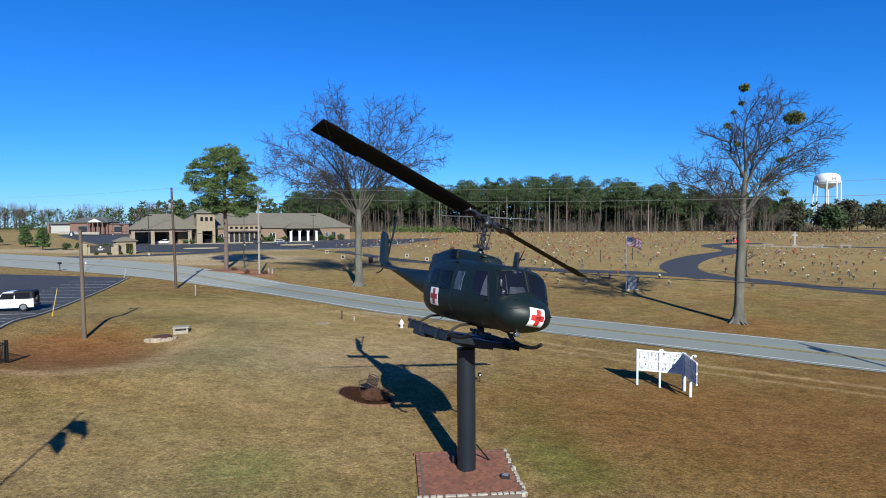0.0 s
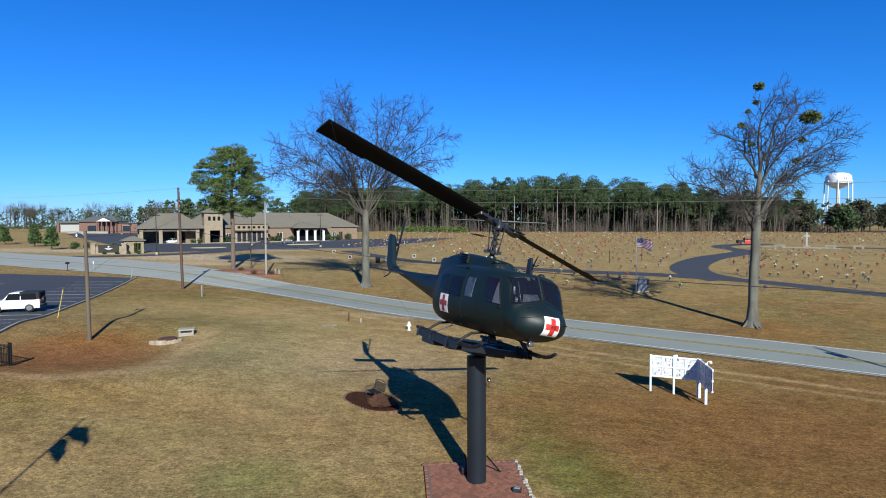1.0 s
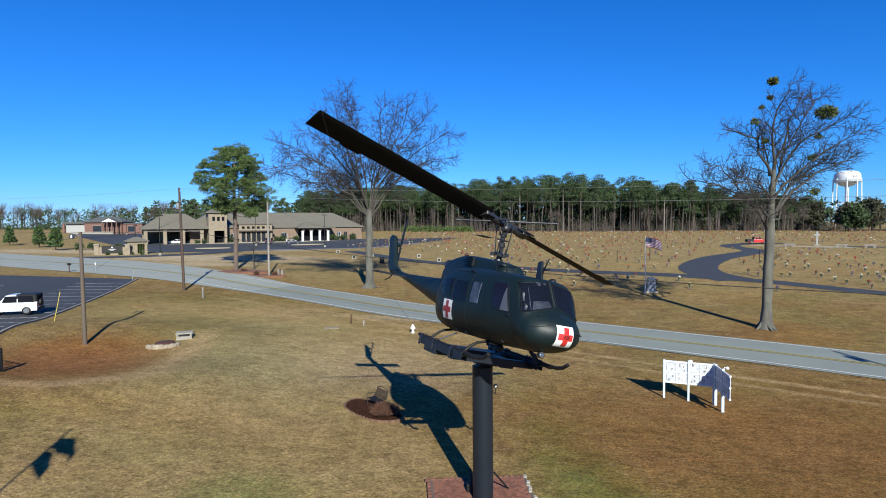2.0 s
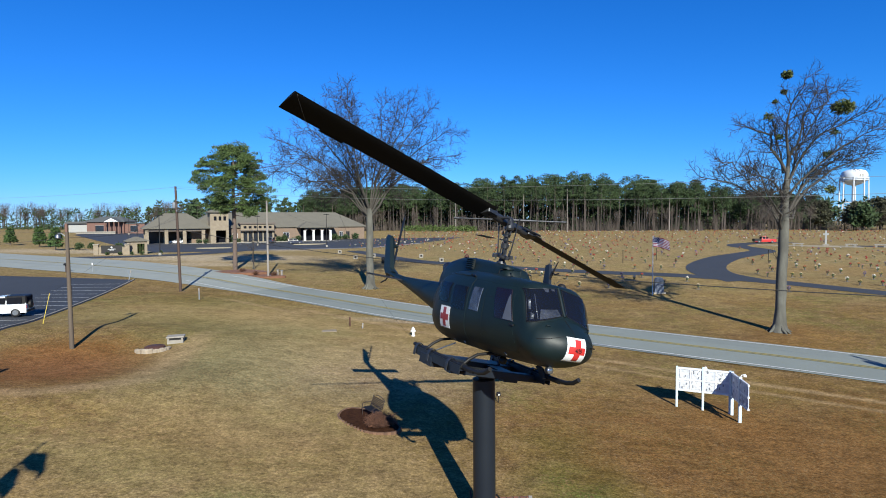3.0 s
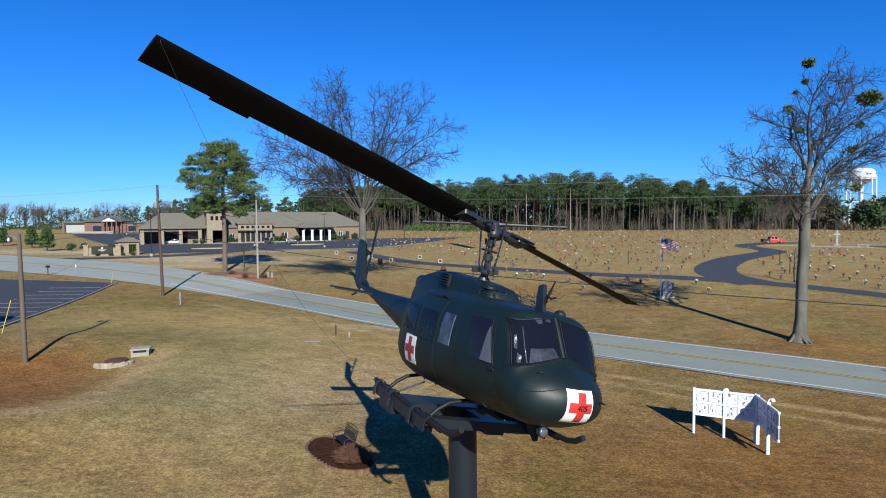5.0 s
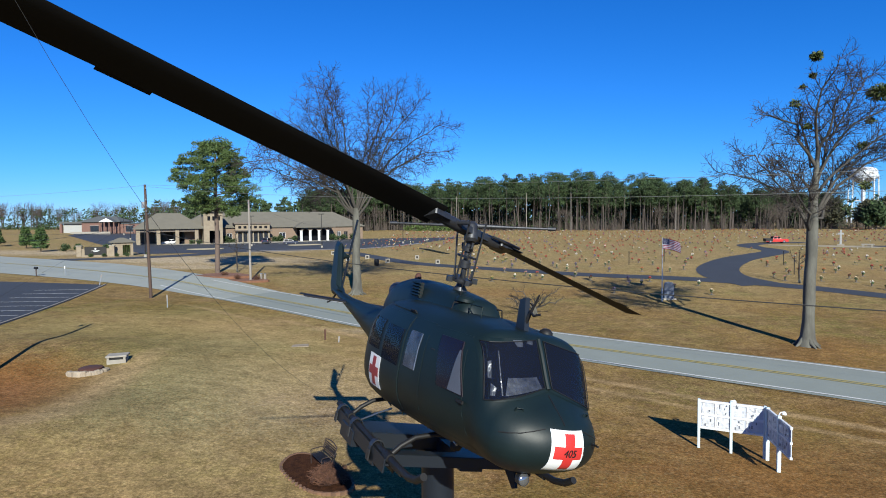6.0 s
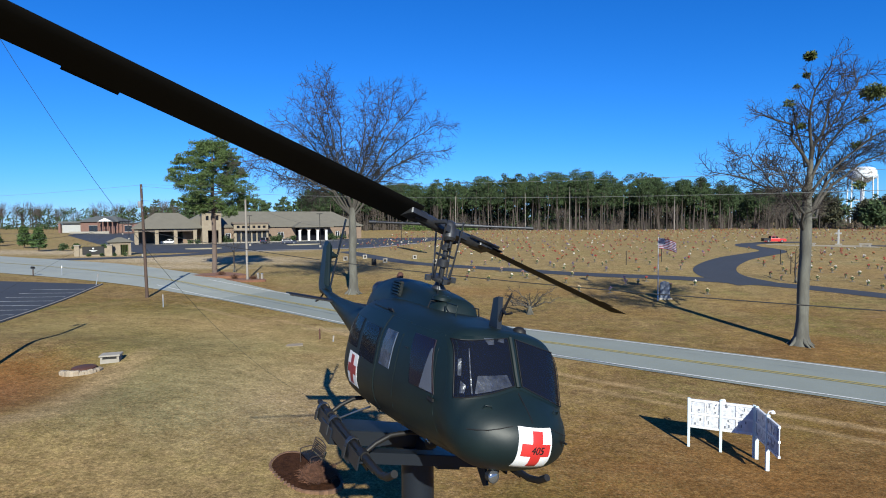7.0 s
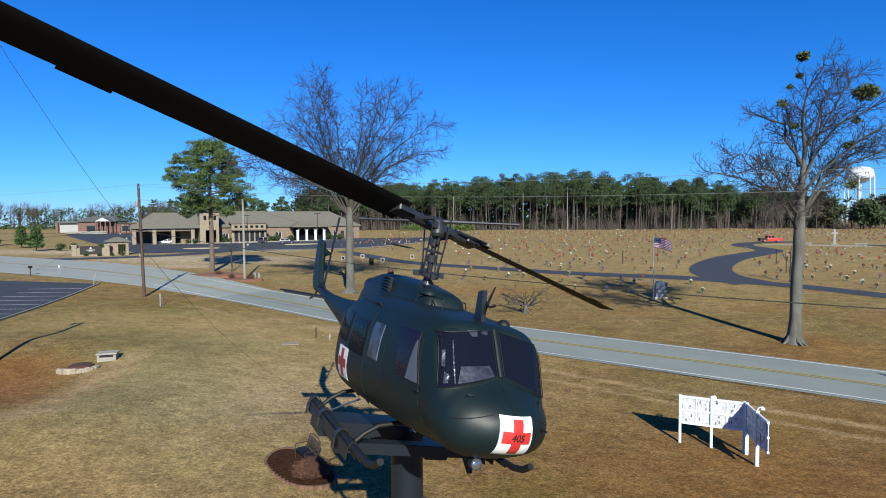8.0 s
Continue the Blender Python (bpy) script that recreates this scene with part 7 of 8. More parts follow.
def far_bare(x, y, h, w_, shape):
    """A far leafless tree: trunk and a haze of twigs."""
    z = level(x, y)
    shape.tube([(x, y, z - 0.5), (x, y, z + h * 0.5), (x + rnd.gauss(0, 0.5), y, z + h * 0.9)], [0.22, 0.15, 0.04], 4, caps=False)
    for _ in range(170):
        f = rnd.random()
        a = rnd.uniform(0, 6.28)
        p = Vector((x, y, z + h * (0.3 + 0.4 * f)))
        e = Vector((x + w_ * math.cos(a) * rnd.random() ** 0.5, y + w_ * math.sin(a) * 0.5, z + h * (0.42 + 0.58 * rnd.random())))
        m_ = p.lerp(e, rnd.uniform(0.35, 0.7))
        v = (e - m_)
        s_ = 0.045
        shape.add([m_ + Vector((s_, 0, 0)), m_ - Vector((s_, 0, 0)), e + Vector((rnd.gauss(0, 0.3), 0, rnd.gauss(0, 0.3)))], [(0, 1, 2)])
        if rnd.random() < 0.3:
            shape.add([p + Vector((0.06, 0, 0)), p - Vector((0.06, 0, 0)), m_], [(0, 1, 2)])


hardwood, brush = Shape(), Shape()
for i in range(70):
    x = rnd.uniform(-340, -165)
    far_bare(x, rnd.uniform(255, 300), rnd.uniform(10, 17), rnd.uniform(3, 5.5), hardwood)
for i in range(22):
    far_bare(rnd.uniform(105, 235), rnd.uniform(222, 250), rnd.uniform(9, 15), rnd.uniform(3, 5.5), hardwood)
for i in range(22):
    x, y, h = edge_at(rnd.uniform(0.8, 6.0))
    far_bare(x, y + rnd.uniform(-1, 4), rnd.uniform(7, 15), rnd.uniform(2.0, 4.0), hardwood)
tagged(part("far_hardwoods", hardwood, M_thicket), "far leafless brown hardwood trees", "woods", kind="stuff")
for i in range(620):
    x = rnd.uniform(-420, -150)
    y = 262 + rnd.uniform(-10, 30)
    clump(brush, (x, y, level(x, y) + 10.5 * rnd.random() ** 1.4), 2.2, 26, rnd, 0.8, 0.8)
for i in range(40):
    x, y = rnd.choice(((-196, 262), (-262, 280), (-290, 262), (-330, 265), (-182, 266)))
    clump(brush, (x + rnd.gauss(0, 2.5), y, level(x, y) + rnd.uniform(5, 11.5)), 1.8, 30, rnd, 0.8, 0.8)
tagged(part("far_brush", brush, M_woods), "dark evergreen brush on the far rise", "woods", kind="stuff")
back_wall = Shape()
for i in range(1450):
    x, y, h = edge_at(rnd.uniform(0.2, 6.9))
    y += rnd.uniform(36, 62)
    clump(back_wall, (x, y, level(x, y) + rnd.uniform(0.5, 15)), 2.4, 14, rnd, 1.7, 0.9)
for i in range(900):  # foliage clumps added to darken the gaps between the trunks
    x, y, h = edge_at(rnd.uniform(0.3, 6.6))
    y += rnd.uniform(14, 40)
    clump(back_wall, (x, y, level(x, y) + 0.4 + 8.0 * rnd.random() ** 1.5), 1.8, 16, rnd, 0.9, 0.9)
tagged(part("deep_woods", back_wall, M_woods), "dark depths of the pine woods", "woods", kind="stuff")
hedge = Shape()
for i in range(150):
    f = rnd.random()
    x, y = -46 + 36 * f, 254 - 16 * f
    clump(hedge, (x, y, level(x, y) + rnd.uniform(0.4, 2.6)), 1.2, 20, rnd, 0.5, 0.8)
M_hedge = material("bright_hedge_leaves", (0.0706, 0.1130, 0.0213), 0.8, other=(0.0425, 0.0706, 0.0179), scale=0.6, bump=0, island=0.3)
tagged(part("hedge", hedge, M_hedge), "bright green hedge along the edge of the woods", "hedge", kind="stuff")
for i, (x, y, h, r) in enumerate(((196, 250, 15.5, 6.5), (178, 262, 13, 5), (214, 258, 12, 5), (150, 228, 11, 5.0))):
    round_tree(x, y, h, r, M_woods, "broad dark evergreen tree at the edge of the cemetery", 200 + i, n=70, per=30, size=1.0)
for i, (x, y, h, r) in enumerate(((152, 236, 12, 5.5), (163, 240, 14, 6.5), (174, 238, 12.5, 6.0), (184, 246, 12, 5.5), (142, 244, 13, 5.0))):
    round_tree(x, y, h, r, M_oak, "broad olive-brown tree at the edge of the cemetery", 240 + i, n=80, per=30, size=0.8)

# ---- funeral home ----
HB = pose(-103, 138.6, 3.55, 0, 0, math.degrees(math.atan2(39.1, 54)))
home = thing("funeral_home", HB, "long single-storey stone building with taupe hipped roof", "building")


def hip(shape, x0, x1, y0, y1, z0, z1, inset, over=0.6, thick=0.25):
    """A hipped roof over a rectangle."""
    x0, x1, y0, y1 = x0 - over, x1 + over, y0 - over, y1 + over
    ym = (y0 + y1) / 2
    e = [(x0, y0, z0), (x1, y0, z0), (x1, y1, z0), (x0, y1, z0)]
    r = [(x0 + inset, ym, z1), (x1 - inset, ym, z1)]
    lo = [(x, y, z - thick) for x, y, z in e]
    shape.add(e + r + lo, [(0, 1, 5, 4), (1, 2, 5), (2, 3, 4, 5), (3, 0, 4), (0, 6, 7, 1), (1, 7, 8, 2), (2, 8, 9, 3), (3, 9, 6, 0), (9, 8, 7, 6)])
    return shape


def wall_with(shape, x0, x1, y, z0, z1, openings, thick=0.35):
    """A wall along x with openings (xa, xb, za, zb) cut right through."""
    cuts = sorted({x0, x1, *[o[0] for o in openings], *[o[1] for o in openings]})
    for a, b in zip(cuts, cuts[1:]):
        os_ = [o for o in openings if o[0] <= a + 1e-6 and o[1] >= b - 1e-6]
        z = z0
        for o in sorted(os_, key=lambda o: o[2]):
            if o[2] > z:
                shape.box((a, y, z), (b, y + thick, o[2]))
            z = o[3]
        if z < z1:
            shape.box((a, y, z), (b, y + thick, z1))
    return shape


E_ = 4.65
op_front = [(29.2, 30.8, 0.0, 3.2), (31.2, 32.8, 0.3, 3.2), (33.2, 34.8, 0.3, 3.2), (40.6, 42.6, 1.0, 3.0), (60.5, 61.9, 0.8, 3.0), (63.0, 64.4, 0.8, 3.0), (24.2, 25.8, 0.8, 2.9)]
part("front_wall", wall_with(Shape(), 12, 70, 4.0, -1.5, E_, op_front), M_brownbrick, home)
part("back_wall", Shape().box((12, 21.6, -1.5), (70, 22.0, E_)), M_stone, home)
for x in (12.0, 69.65):
    part("end_wall", Shape().box((x, 4.352, -1.5), (x + 0.35, 21.6, E_)), M_stone, home)
part("floor_slab", Shape().box((3.6, -0.6, -1.2), (70.2, 4.0, 0.02)), M_concrete, home)
part("main_roof", hip(Shape(), 11.2, 70, 4, 22, E_ + 0.25, 10.0, 8.5), M_roof, home)
part("left_roof", hip(Shape(), -1.2, 17, -0.5, 14, E_ + 0.15, 9.4, 6.5), M_roof, home)
for i, o in enumerate(op_front):
    wdw = part("window", Shape().box((o[0], 4.2, o[2]), (o[1], 4.24, o[3])), M_pane, home)
    part("frame", Shape().box((o[0], 4.1, o[2]), (o[0] + 0.08, 4.3, o[3])).box((o[1] - 0.08, 4.1, o[2]), (o[1], 4.3, o[3])).box((o[0], 4.1, o[3] - 0.1), (o[1], 4.3, o[3])).box(((o[0] + o[1]) / 2 - 0.04, 4.1, o[2]), ((o[0] + o[1]) / 2 + 0.04, 4.3, o[3])), M_white if i in (3, 4, 6) else M_trim, wdw)
# tower
tower_op = [(18.5, 21.5, 0.0, 3.9), (18.0, 18.8, 7.0, 8.3), (19.4, 20.2, 7.0, 8.3), (20.8, 21.6, 7.0, 8.3)]
tw = part("tower", wall_with(Shape(), 16.9, 22.3, -1.2, -1.2, 9.5, tower_op, 0.4).box((16.9, -0.8, -1.2), (17.3, 4.0, 9.5)).box((21.9, -0.8, -1.2), (22.3, 4.0, 9.5)).box((16.9, 4.36, 3.0), (22.3, 4.7, 9.5)), M_stone, home, "pale stone entrance tower")
part("tower_roof", hip(Shape(), 16.9, 22.3, -1.2, 4.4, 9.75, 11.2, 3.2, 0.7), M_roof, tw)
for o in tower_op[1:]:
    part("tower_window", Shape().box((o[0], -1.02, o[2]), (o[1], -0.98, o[3])), M_inside, tw)
# dark sheet stands for the shade inside the tower arch
part("tower_dark", Shape().box((17.3, 3.5, 0.0), (21.9, 3.6, 4.2)), M_inside, tw)
# drive-through porch with stone piers
for x in (-1.0, 4.2, 9.2, 14.5):
    part("pier", Shape().box((x, -0.4, -1.0), (x + 1.0, 0.6, E_ - 0.1), bevel=0.05), M_stone, home)
    part("pier", Shape().box((x, 8.0, -1.0), (x + 1.0, 9.0, E_ - 0.1), bevel=0.05), M_stone, home)
part("porch_beam", Shape().box((-1.0, -0.3, E_ - 0.9), (15.6, 0.5, E_ - 0.12)), M_trim, home)
part("porch_back", Shape().box((-1.0, 12.0, -1.0), (12.0, 12.4, E_)), M_trim, home)
# glazed entrance with parapet
part("entrance_block", wall_with(Shape(), 26.4, 37.0, 1.6, -0.8, 5.8, [(27.2 + 1.6 * i, 28.4 + 1.6 * i, 0.1, 3.4) for i in range(6)] + [(27.3 + 1.6 * i, 28.2 + 1.6 * i, 4.4, 5.2) for i in range(6)], 0.4), M_stone, home)
part("parapet", Shape().box((26.0, 1.2, 5.8), (37.4, 4.6, 6.3), bevel=0.05), M_trim, home)
part("canopy", Shape().box((26.0, 0.4, 3.6), (37.4, 1.59, 3.95), bevel=0.05), M_trim, home)
for i in range(6):
    part("entrance_window", Shape().box((27.2 + 1.6 * i, 1.85, 0.1), (28.4 + 1.6 * i, 1.9, 3.4)), M_pane, home)
    part("clerestory", Shape().box((27.3 + 1.6 * i, 1.85, 4.4), (28.2 + 1.6 * i, 1.9, 5.2)), M_inside, home)
# arched side porch with white columns
part("porch_roof", hip(Shape(), 45.6, 57.6, -0.4, 8.0, E_ + 0.05, 6.6, 4.0, 0.6), M_roof, home)
for x in (46.9, 49.9, 52.9, 55.9):
    pr = part("porch_column", Shape().box((x - 0.35, 0.0, -0.6), (x + 0.35, 0.7, 3.3), bevel=0.05), M_white, home, "white porch column")
    part("capital", Shape().box((x - 0.45, -0.1, 3.3), (x + 0.45, 0.8, 3.5), bevel=0.03), M_white, pr)
for x in (46.9, 49.9, 52.9):
    s = Shape()
    rows = []
    for i in range(13):
        a = math.pi * i / 12
        rows.append([(x + 1.5 - 1.15 * math.cos(a), 0.1, 3.0 + 1.0 * math.sin(a)), (x + 1.5 - 1.5 * math.cos(a), 0.1, E_ - 0.2 if 0 < i < 12 else 3.5)])
    s.slab(rows, (0, 0.4, 0))
    part("arch", s, M_trim, home)
# dark sheet before the brick wall paints in the porch shade
part("porch_back", Shape().box((46.5, 3.85, 0.0), (56.5, 3.95, 4.2)), M_inside, home)


def blocks_shrub(x, y, r, seed):
    rnd = random.Random(seed)
    t = thing("foundation_shrub", pose(x, y, level(x, y)), "green shrub along the stone wall", "shrub", "foundation shrubs")
    s = Shape()
    for _ in range(10):
        clump(s, (rnd.gauss(0, r * 0.4), rnd.gauss(0, r * 0.4), r * rnd.uniform(0.4, 1.3)), r * 0.5, 22, rnd, r * 0.35, 0.9)
    part("leaves", s, M_bush, t)


for i, sx in enumerate((13.5, 15.2, 24.0, 25.6, 38.5, 40.2, 43.5, 45.0, 58.5, 60.2, 62.5, 66.0)):
    q = HB @ Vector((sx, -0.3 if sx < 16 else 2.6, 0))
    blocks_shrub(q.x, q.y, 0.85 + 0.3 * (i % 3), 300 + i)

# cars before it
vehicle(HB @ pose(8.0, 4.5, -0.1, 0, 0, 175), "white car under the porch roof", P_white, 4.6, 1.8, 1.5, "sedan")
vehicle(HB @ pose(11.4, 6.0, -0.1, 0, 0, 170), "black car under the porch roof", P_black, 4.6, 1.8, 1.5, "sedan")
q = HB @ Vector((34.5, -5, 0))
vehicle(on_ground(q.x, q.y, 0.04, 100), "dark blue sport utility car in the car park", P_blue, 4.6, 1.9, 1.8)
q = HB @ Vector((40.0, -13, 0))
vehicle(on_ground(q.x, q.y, 0.04, 20), "dark blue car parked in the car park", P_blue, 4.4, 1.8, 1.55)
# kerbed grass islands, bay lines, lamp posts
for ix, iy, a, b in ((-74.2, 122.8, 4.4, 2.2), (-56.5, 146.5, 5.0, 2.4)):
    q = Vector((ix, iy, 0))
    tagged(part("traffic_island", Shape().prism([(a * math.cos(t), b * math.sin(t)) for t in [2 * math.pi * i / 24 for i in range(24)]], -0.4, 0.2), M_gravel, m=pose(q.x, q.y, level(q.x, q.y), 0, 0, 30)), "pale kerbed island in the car park", "traffic island", kind="structure")
for i in range(16):
    q0, q1 = HB @ Vector((24 + 2.8 * i, -3.0, 0)), HB @ Vector((24.8 + 2.8 * i, -8.0, 0))
    tagged(strip("bay_line", [(q0.x, q0.y), ((q0.x + q1.x) / 2, (q0.y + q1.y) / 2), (q1.x, q1.y)], 0.16, 0.05, M_line, across=1), "white painted parking bay line", "road marking", kind="structure")


def lamp_post(x, y, h, label="dark slim car park lamp post"):
    t = thing("lamp_post", on_ground(x, y), label, "street lamp", "car park lamps")
    part("base", Shape().lathe([(0.3, -0.2), (0.3, 0.5), (0.28, 0.55)], 12), M_concrete, t, smooth=40)
    part("mast", Shape().tube([(0, 0, 0.5), (0, 0, h)], [0.10, 0.07], 8), M_black, t, smooth=40)
    part("head", Shape().box((-0.75, -0.25, h), (0.75, 0.25, h + 0.16), bevel=0.04), M_black, t)


lamp_post(-46.3, 131.0, 8.8)
lamp_post(-69.1, 91.5, 8.2)
lamp_post(-70, 140, 8.5)
lamp_post(-125, 165, 9)
lamp_post(-128, 200, 10)
lamp_post(-150, 196, 10)
lamp_post(-28.0, 150, 8.8)

# pale verge between car park and lawn
tagged(strip("verge", [(-59, 114), (-51, 118.5), (-40, 122.5), (-31, 129), (-22, 150)], (2.5, 2.0), 0.05, M_concrete, across=2), "pale concrete kerb strip round the car park", "kerb", kind="structure")

# entrance wall with sign, and gate house
gate = thing("entrance_sign", pose(-82.2, 90.2, level(-82, 90), 0, 0, 26), "stone entrance wall with a black sign board", "sign")
part("wall", Shape().box((0, 0, -0.3), (5.6, 0.5, 1.6), bevel=0.03), M_stone, gate)
for x in (-0.5, 5.2):
    pr = part("pier", Shape().box((x, -0.15, -0.3), (x + 0.9, 0.65, 2.1), bevel=0.03), M_stone, gate)
    part("cap", Shape().box((x - 0.1, -0.25, 2.1), (x + 1.0, 0.75, 2.25), bevel=0.04), M_concrete, pr)
sb = part("sign_board", Shape().box((0.9, -0.12, 0.35), (4.7, 0.0, 1.95), bevel=0.03), M_black, gate, "black sign board")
part("emblem", Shape().lathe([(0.16, 0), (0.16, 0.01)], 12, 0, pose(2.8, -0.125, 1.55, 90, 0, 0)), M_white, sb)
for x0, x1, z in ((2.1, 3.5, 1.14), (2.4, 3.2, 0.95)):
    part("lettering_bar", Shape().box((x0, -0.132, z), (x1, -0.122, z + 0.08)), M_white, sb)
gh = thing("gate_house", pose(-77.6, 94.0, level(-77.5, 94.5), 0, 0, 42), "small stone gate house with hipped roof", "building")
part("front_wall", wall_with(Shape(), -0.4, 3.4, 0, -0.4, 2.7, [(1.5, 2.9, 0.1, 2.2)], 0.35), M_stone, gh)
for lo_, hi_ in (((-0.4, 0.352, -0.4), (0, 3.0, 2.7)), ((3.0, 0.352, -0.4), (3.4, 3.0, 2.7)), ((0.002, 2.7, -0.4), (2.998, 3.0, 2.7))):
    part("wall", Shape().box(lo_, hi_), M_stone, gh)
part("roof", hip(Shape(), -0.4, 3.4, 0, 3.0, 2.85, 3.7, 1.9, 0.4, 0.15), M_roof, gh)
for i in range(5):
    part("gate_bar", Shape().box((1.55 + 0.3 * i, 0.15, 0.1), (1.6 + 0.3 * i, 0.2, 2.2)), M_hedge, gh)

# far brick house with white porch
M_annex = material("pale_grey_siding", (0.303, 0.308, 0.303), 0.8, other=(0.247, 0.253, 0.253), scale=1.5)
BH = pose(-158, 205, level(-158, 205), 0, 0, 8)
house = thing("brick_house", BH, "far red brick building with columned porch", "building")
part("wall", wall_with(Shape(), -16, -0.6, 0, -1, 5.0, [(-12.5, -9.0, 0.8, 3.4)], 0.3).box((-16, 0.302, -1), (-15.7, 10, 5)).box((-0.9, 0.302, -1), (-0.6, 10, 5)), M_brickwall, house)
part("wing_wall", wall_with(Shape(), -0.599, 7.6, 1.0, -1, 4.2, [(1.6, 4.6, 0.8, 3.2)], 0.3).box((7.3, 1.302, -1), (7.6, 9, 4.2)), M_brickwall, house)
part("roof", hip(Shape(), -16, -0.6, 0, 10, 5.2, 7.4, 4.5, 0.8), M_roofgrey, house)
part("wing_roof", Shape().box((-0.2, 0.6, 4.2), (7.9, 9.4, 4.55), bevel=0.08), M_roofgrey, house)
for a, b, y, top in ((-12.5, -9.0, 0, 3.4), (1.6, 4.6, 1.0, 3.2)):
    w_ = part("window", Shape().box((a, y + 0.1, 0.8), (b, y + 0.15, top)), M_pane, house)
    part("frame", Shape().box((a - 0.12, y - 0.05, top), (b + 0.12, y - 0.002, top + 0.18)).box((a - 0.12, y - 0.05, 0.62), (b + 0.12, y - 0.002, 0.8)), M_greywood, w_)
part("porch_roof", Shape().prism([(-3.4, 0), (3.4, 0), (0, 1.9)], 0, 3.4, 0, pose(-4.0, 0, 4.9, 90, 0, 0)), M_roofgrey, house)
part("pediment", Shape().prism([(-2.9, 0.2), (2.9, 0.2), (0, 1.6)], 3.41, 3.5, 0, pose(-4.0, 0, 4.9, 90, 0, 0)), M_white, house)
for x in (-6.9, -5.0, -3.0, -1.1):
    part("column", Shape().lathe([(0.35, -1), (0.35, 0.2), (0.30, 0.3), (0.27, 4.5), (0.36, 4.88)], 12, 0, pose(x, -3.0, 0)), M_brickwall, house, smooth=40)
part("terrace_wall", Shape().box((-17, -6, -1), (-1.0, -5.6, 1.0)), M_concrete, house)
annex = thing("white_annex", pose(-183, 207, level(-183, 207), 0, 0, 8), "far low white and dark-roofed building", "building")
part("wall", Shape().box((-2.5, 0, -1), (8.6, 9, 4.0)), M_annex, annex)
part("roof", Shape().box((-3.6, -1.2, 4.0), (9.2, 9.6, 4.9), bevel=0.1), M_roofgrey, annex)
for x in (-3.4, 8.0):
    part("pillar", Shape().box((x, -1.2, -1), (x + 0.9, -0.3, 4.0)), M_brickwall, annex)
side_house = thing("white_house", pose(205, 230, level(205, 230), 0, 0, -15), "far white house with grey roof", "building")
part("wall", wall_with(Shape(), -6, 6, 0, -1, 3.6, [(-4, -2.6, 1, 2.6), (-0.6, 0.6, 0, 2.4), (2.6, 4, 1, 2.6)], 0.3).box((-6, 0.302, -1), (-5.7, 8, 3.6)).box((5.7, 0.302, -1), (6, 8, 3.6)), M_white, side_house)
part("roof", hip(Shape(), -6, 6, 0, 8, 3.7, 6.4, 3.5, 0.5), M_roofgrey, side_house)
for a, b in ((-4, -2.6), (-0.6, 0.6), (2.6, 4)):
    part("window", Shape().box((a, 0.12, 0.2), (b, 0.16, 2.6)), M_pane, side_house)

# ---- water tower ----
wt = thing("water_tower", pose(274.5, 443.5, 5) @ Matrix.Diagonal((0.84, 0.84, 1, 1)), "white steel water tower on slanting legs", "water tower")
M_tank = material("white_tank_paint", (0.562, 0.593, 0.624), 0.45, other=(0.484, 0.523, 0.562), scale=0.15, fine=2, fine_mix=0.05, bump=0)
zt = 32.5 - 5
part("tank", Shape().lathe([(1.9, zt + 3.2), (5.0, zt + 4.0), (8.2, zt + 5.6), (10.0, zt + 7.2), (10.5, zt + 8.0), (10.5, zt + 11.6), (10.0, zt + 13.0), (8.4, zt + 14.5), (5.0, zt + 15.5), (0.5, zt + 15.9)], 40), M_tank, wt, smooth=50)
part("walkway", Shape().lathe([(10.4, zt + 7.0), (11.3, zt + 7.0), (11.3, zt + 7.3), (10.4, zt + 7.3)], 40), M_tank, wt, smooth=30)
part("rail", Shape().lathe([(11.25, zt + 8.2), (11.33, zt + 8.2), (11.33, zt + 8.32), (11.25, zt + 8.32)], 40), M_tank, wt, smooth=30)
part("riser", Shape().lathe([(1.6, -2), (1.6, zt + 3.6)], 16), M_tank, wt, smooth=40)
for i in range(8):
    a = 2 * math.pi * (i + 0.3) / 8
    part("leg", Shape().tube([(11.6 * math.cos(a), 11.6 * math.sin(a), -2), (10.6 * math.cos(a), 10.6 * math.sin(a), zt + 9.5)], 0.55, 10), M_tank, wt, smooth=40)
    b = a + math.pi / 4
    for z in (8, 18):
        r = 11.6 - 1.2 * z / zt
        part("strut", Shape().tube([(r * math.cos(a), r * math.sin(a), z), (r * math.cos(b), r * math.sin(b), z)], 0.22, 6), M_tank, wt)
part("letter_mark", Shape().box((-1.5, -10.75, zt + 9.6), (-0.95, -10.4, zt + 12.0)).box((0.95, -10.75, zt + 9.6), (1.5, -10.4, zt + 12.0)).box((-0.94, -10.75, zt + 10.5), (0.94, -10.4, zt + 11.0)), M_greywood, wt, "grey mark on the tank")

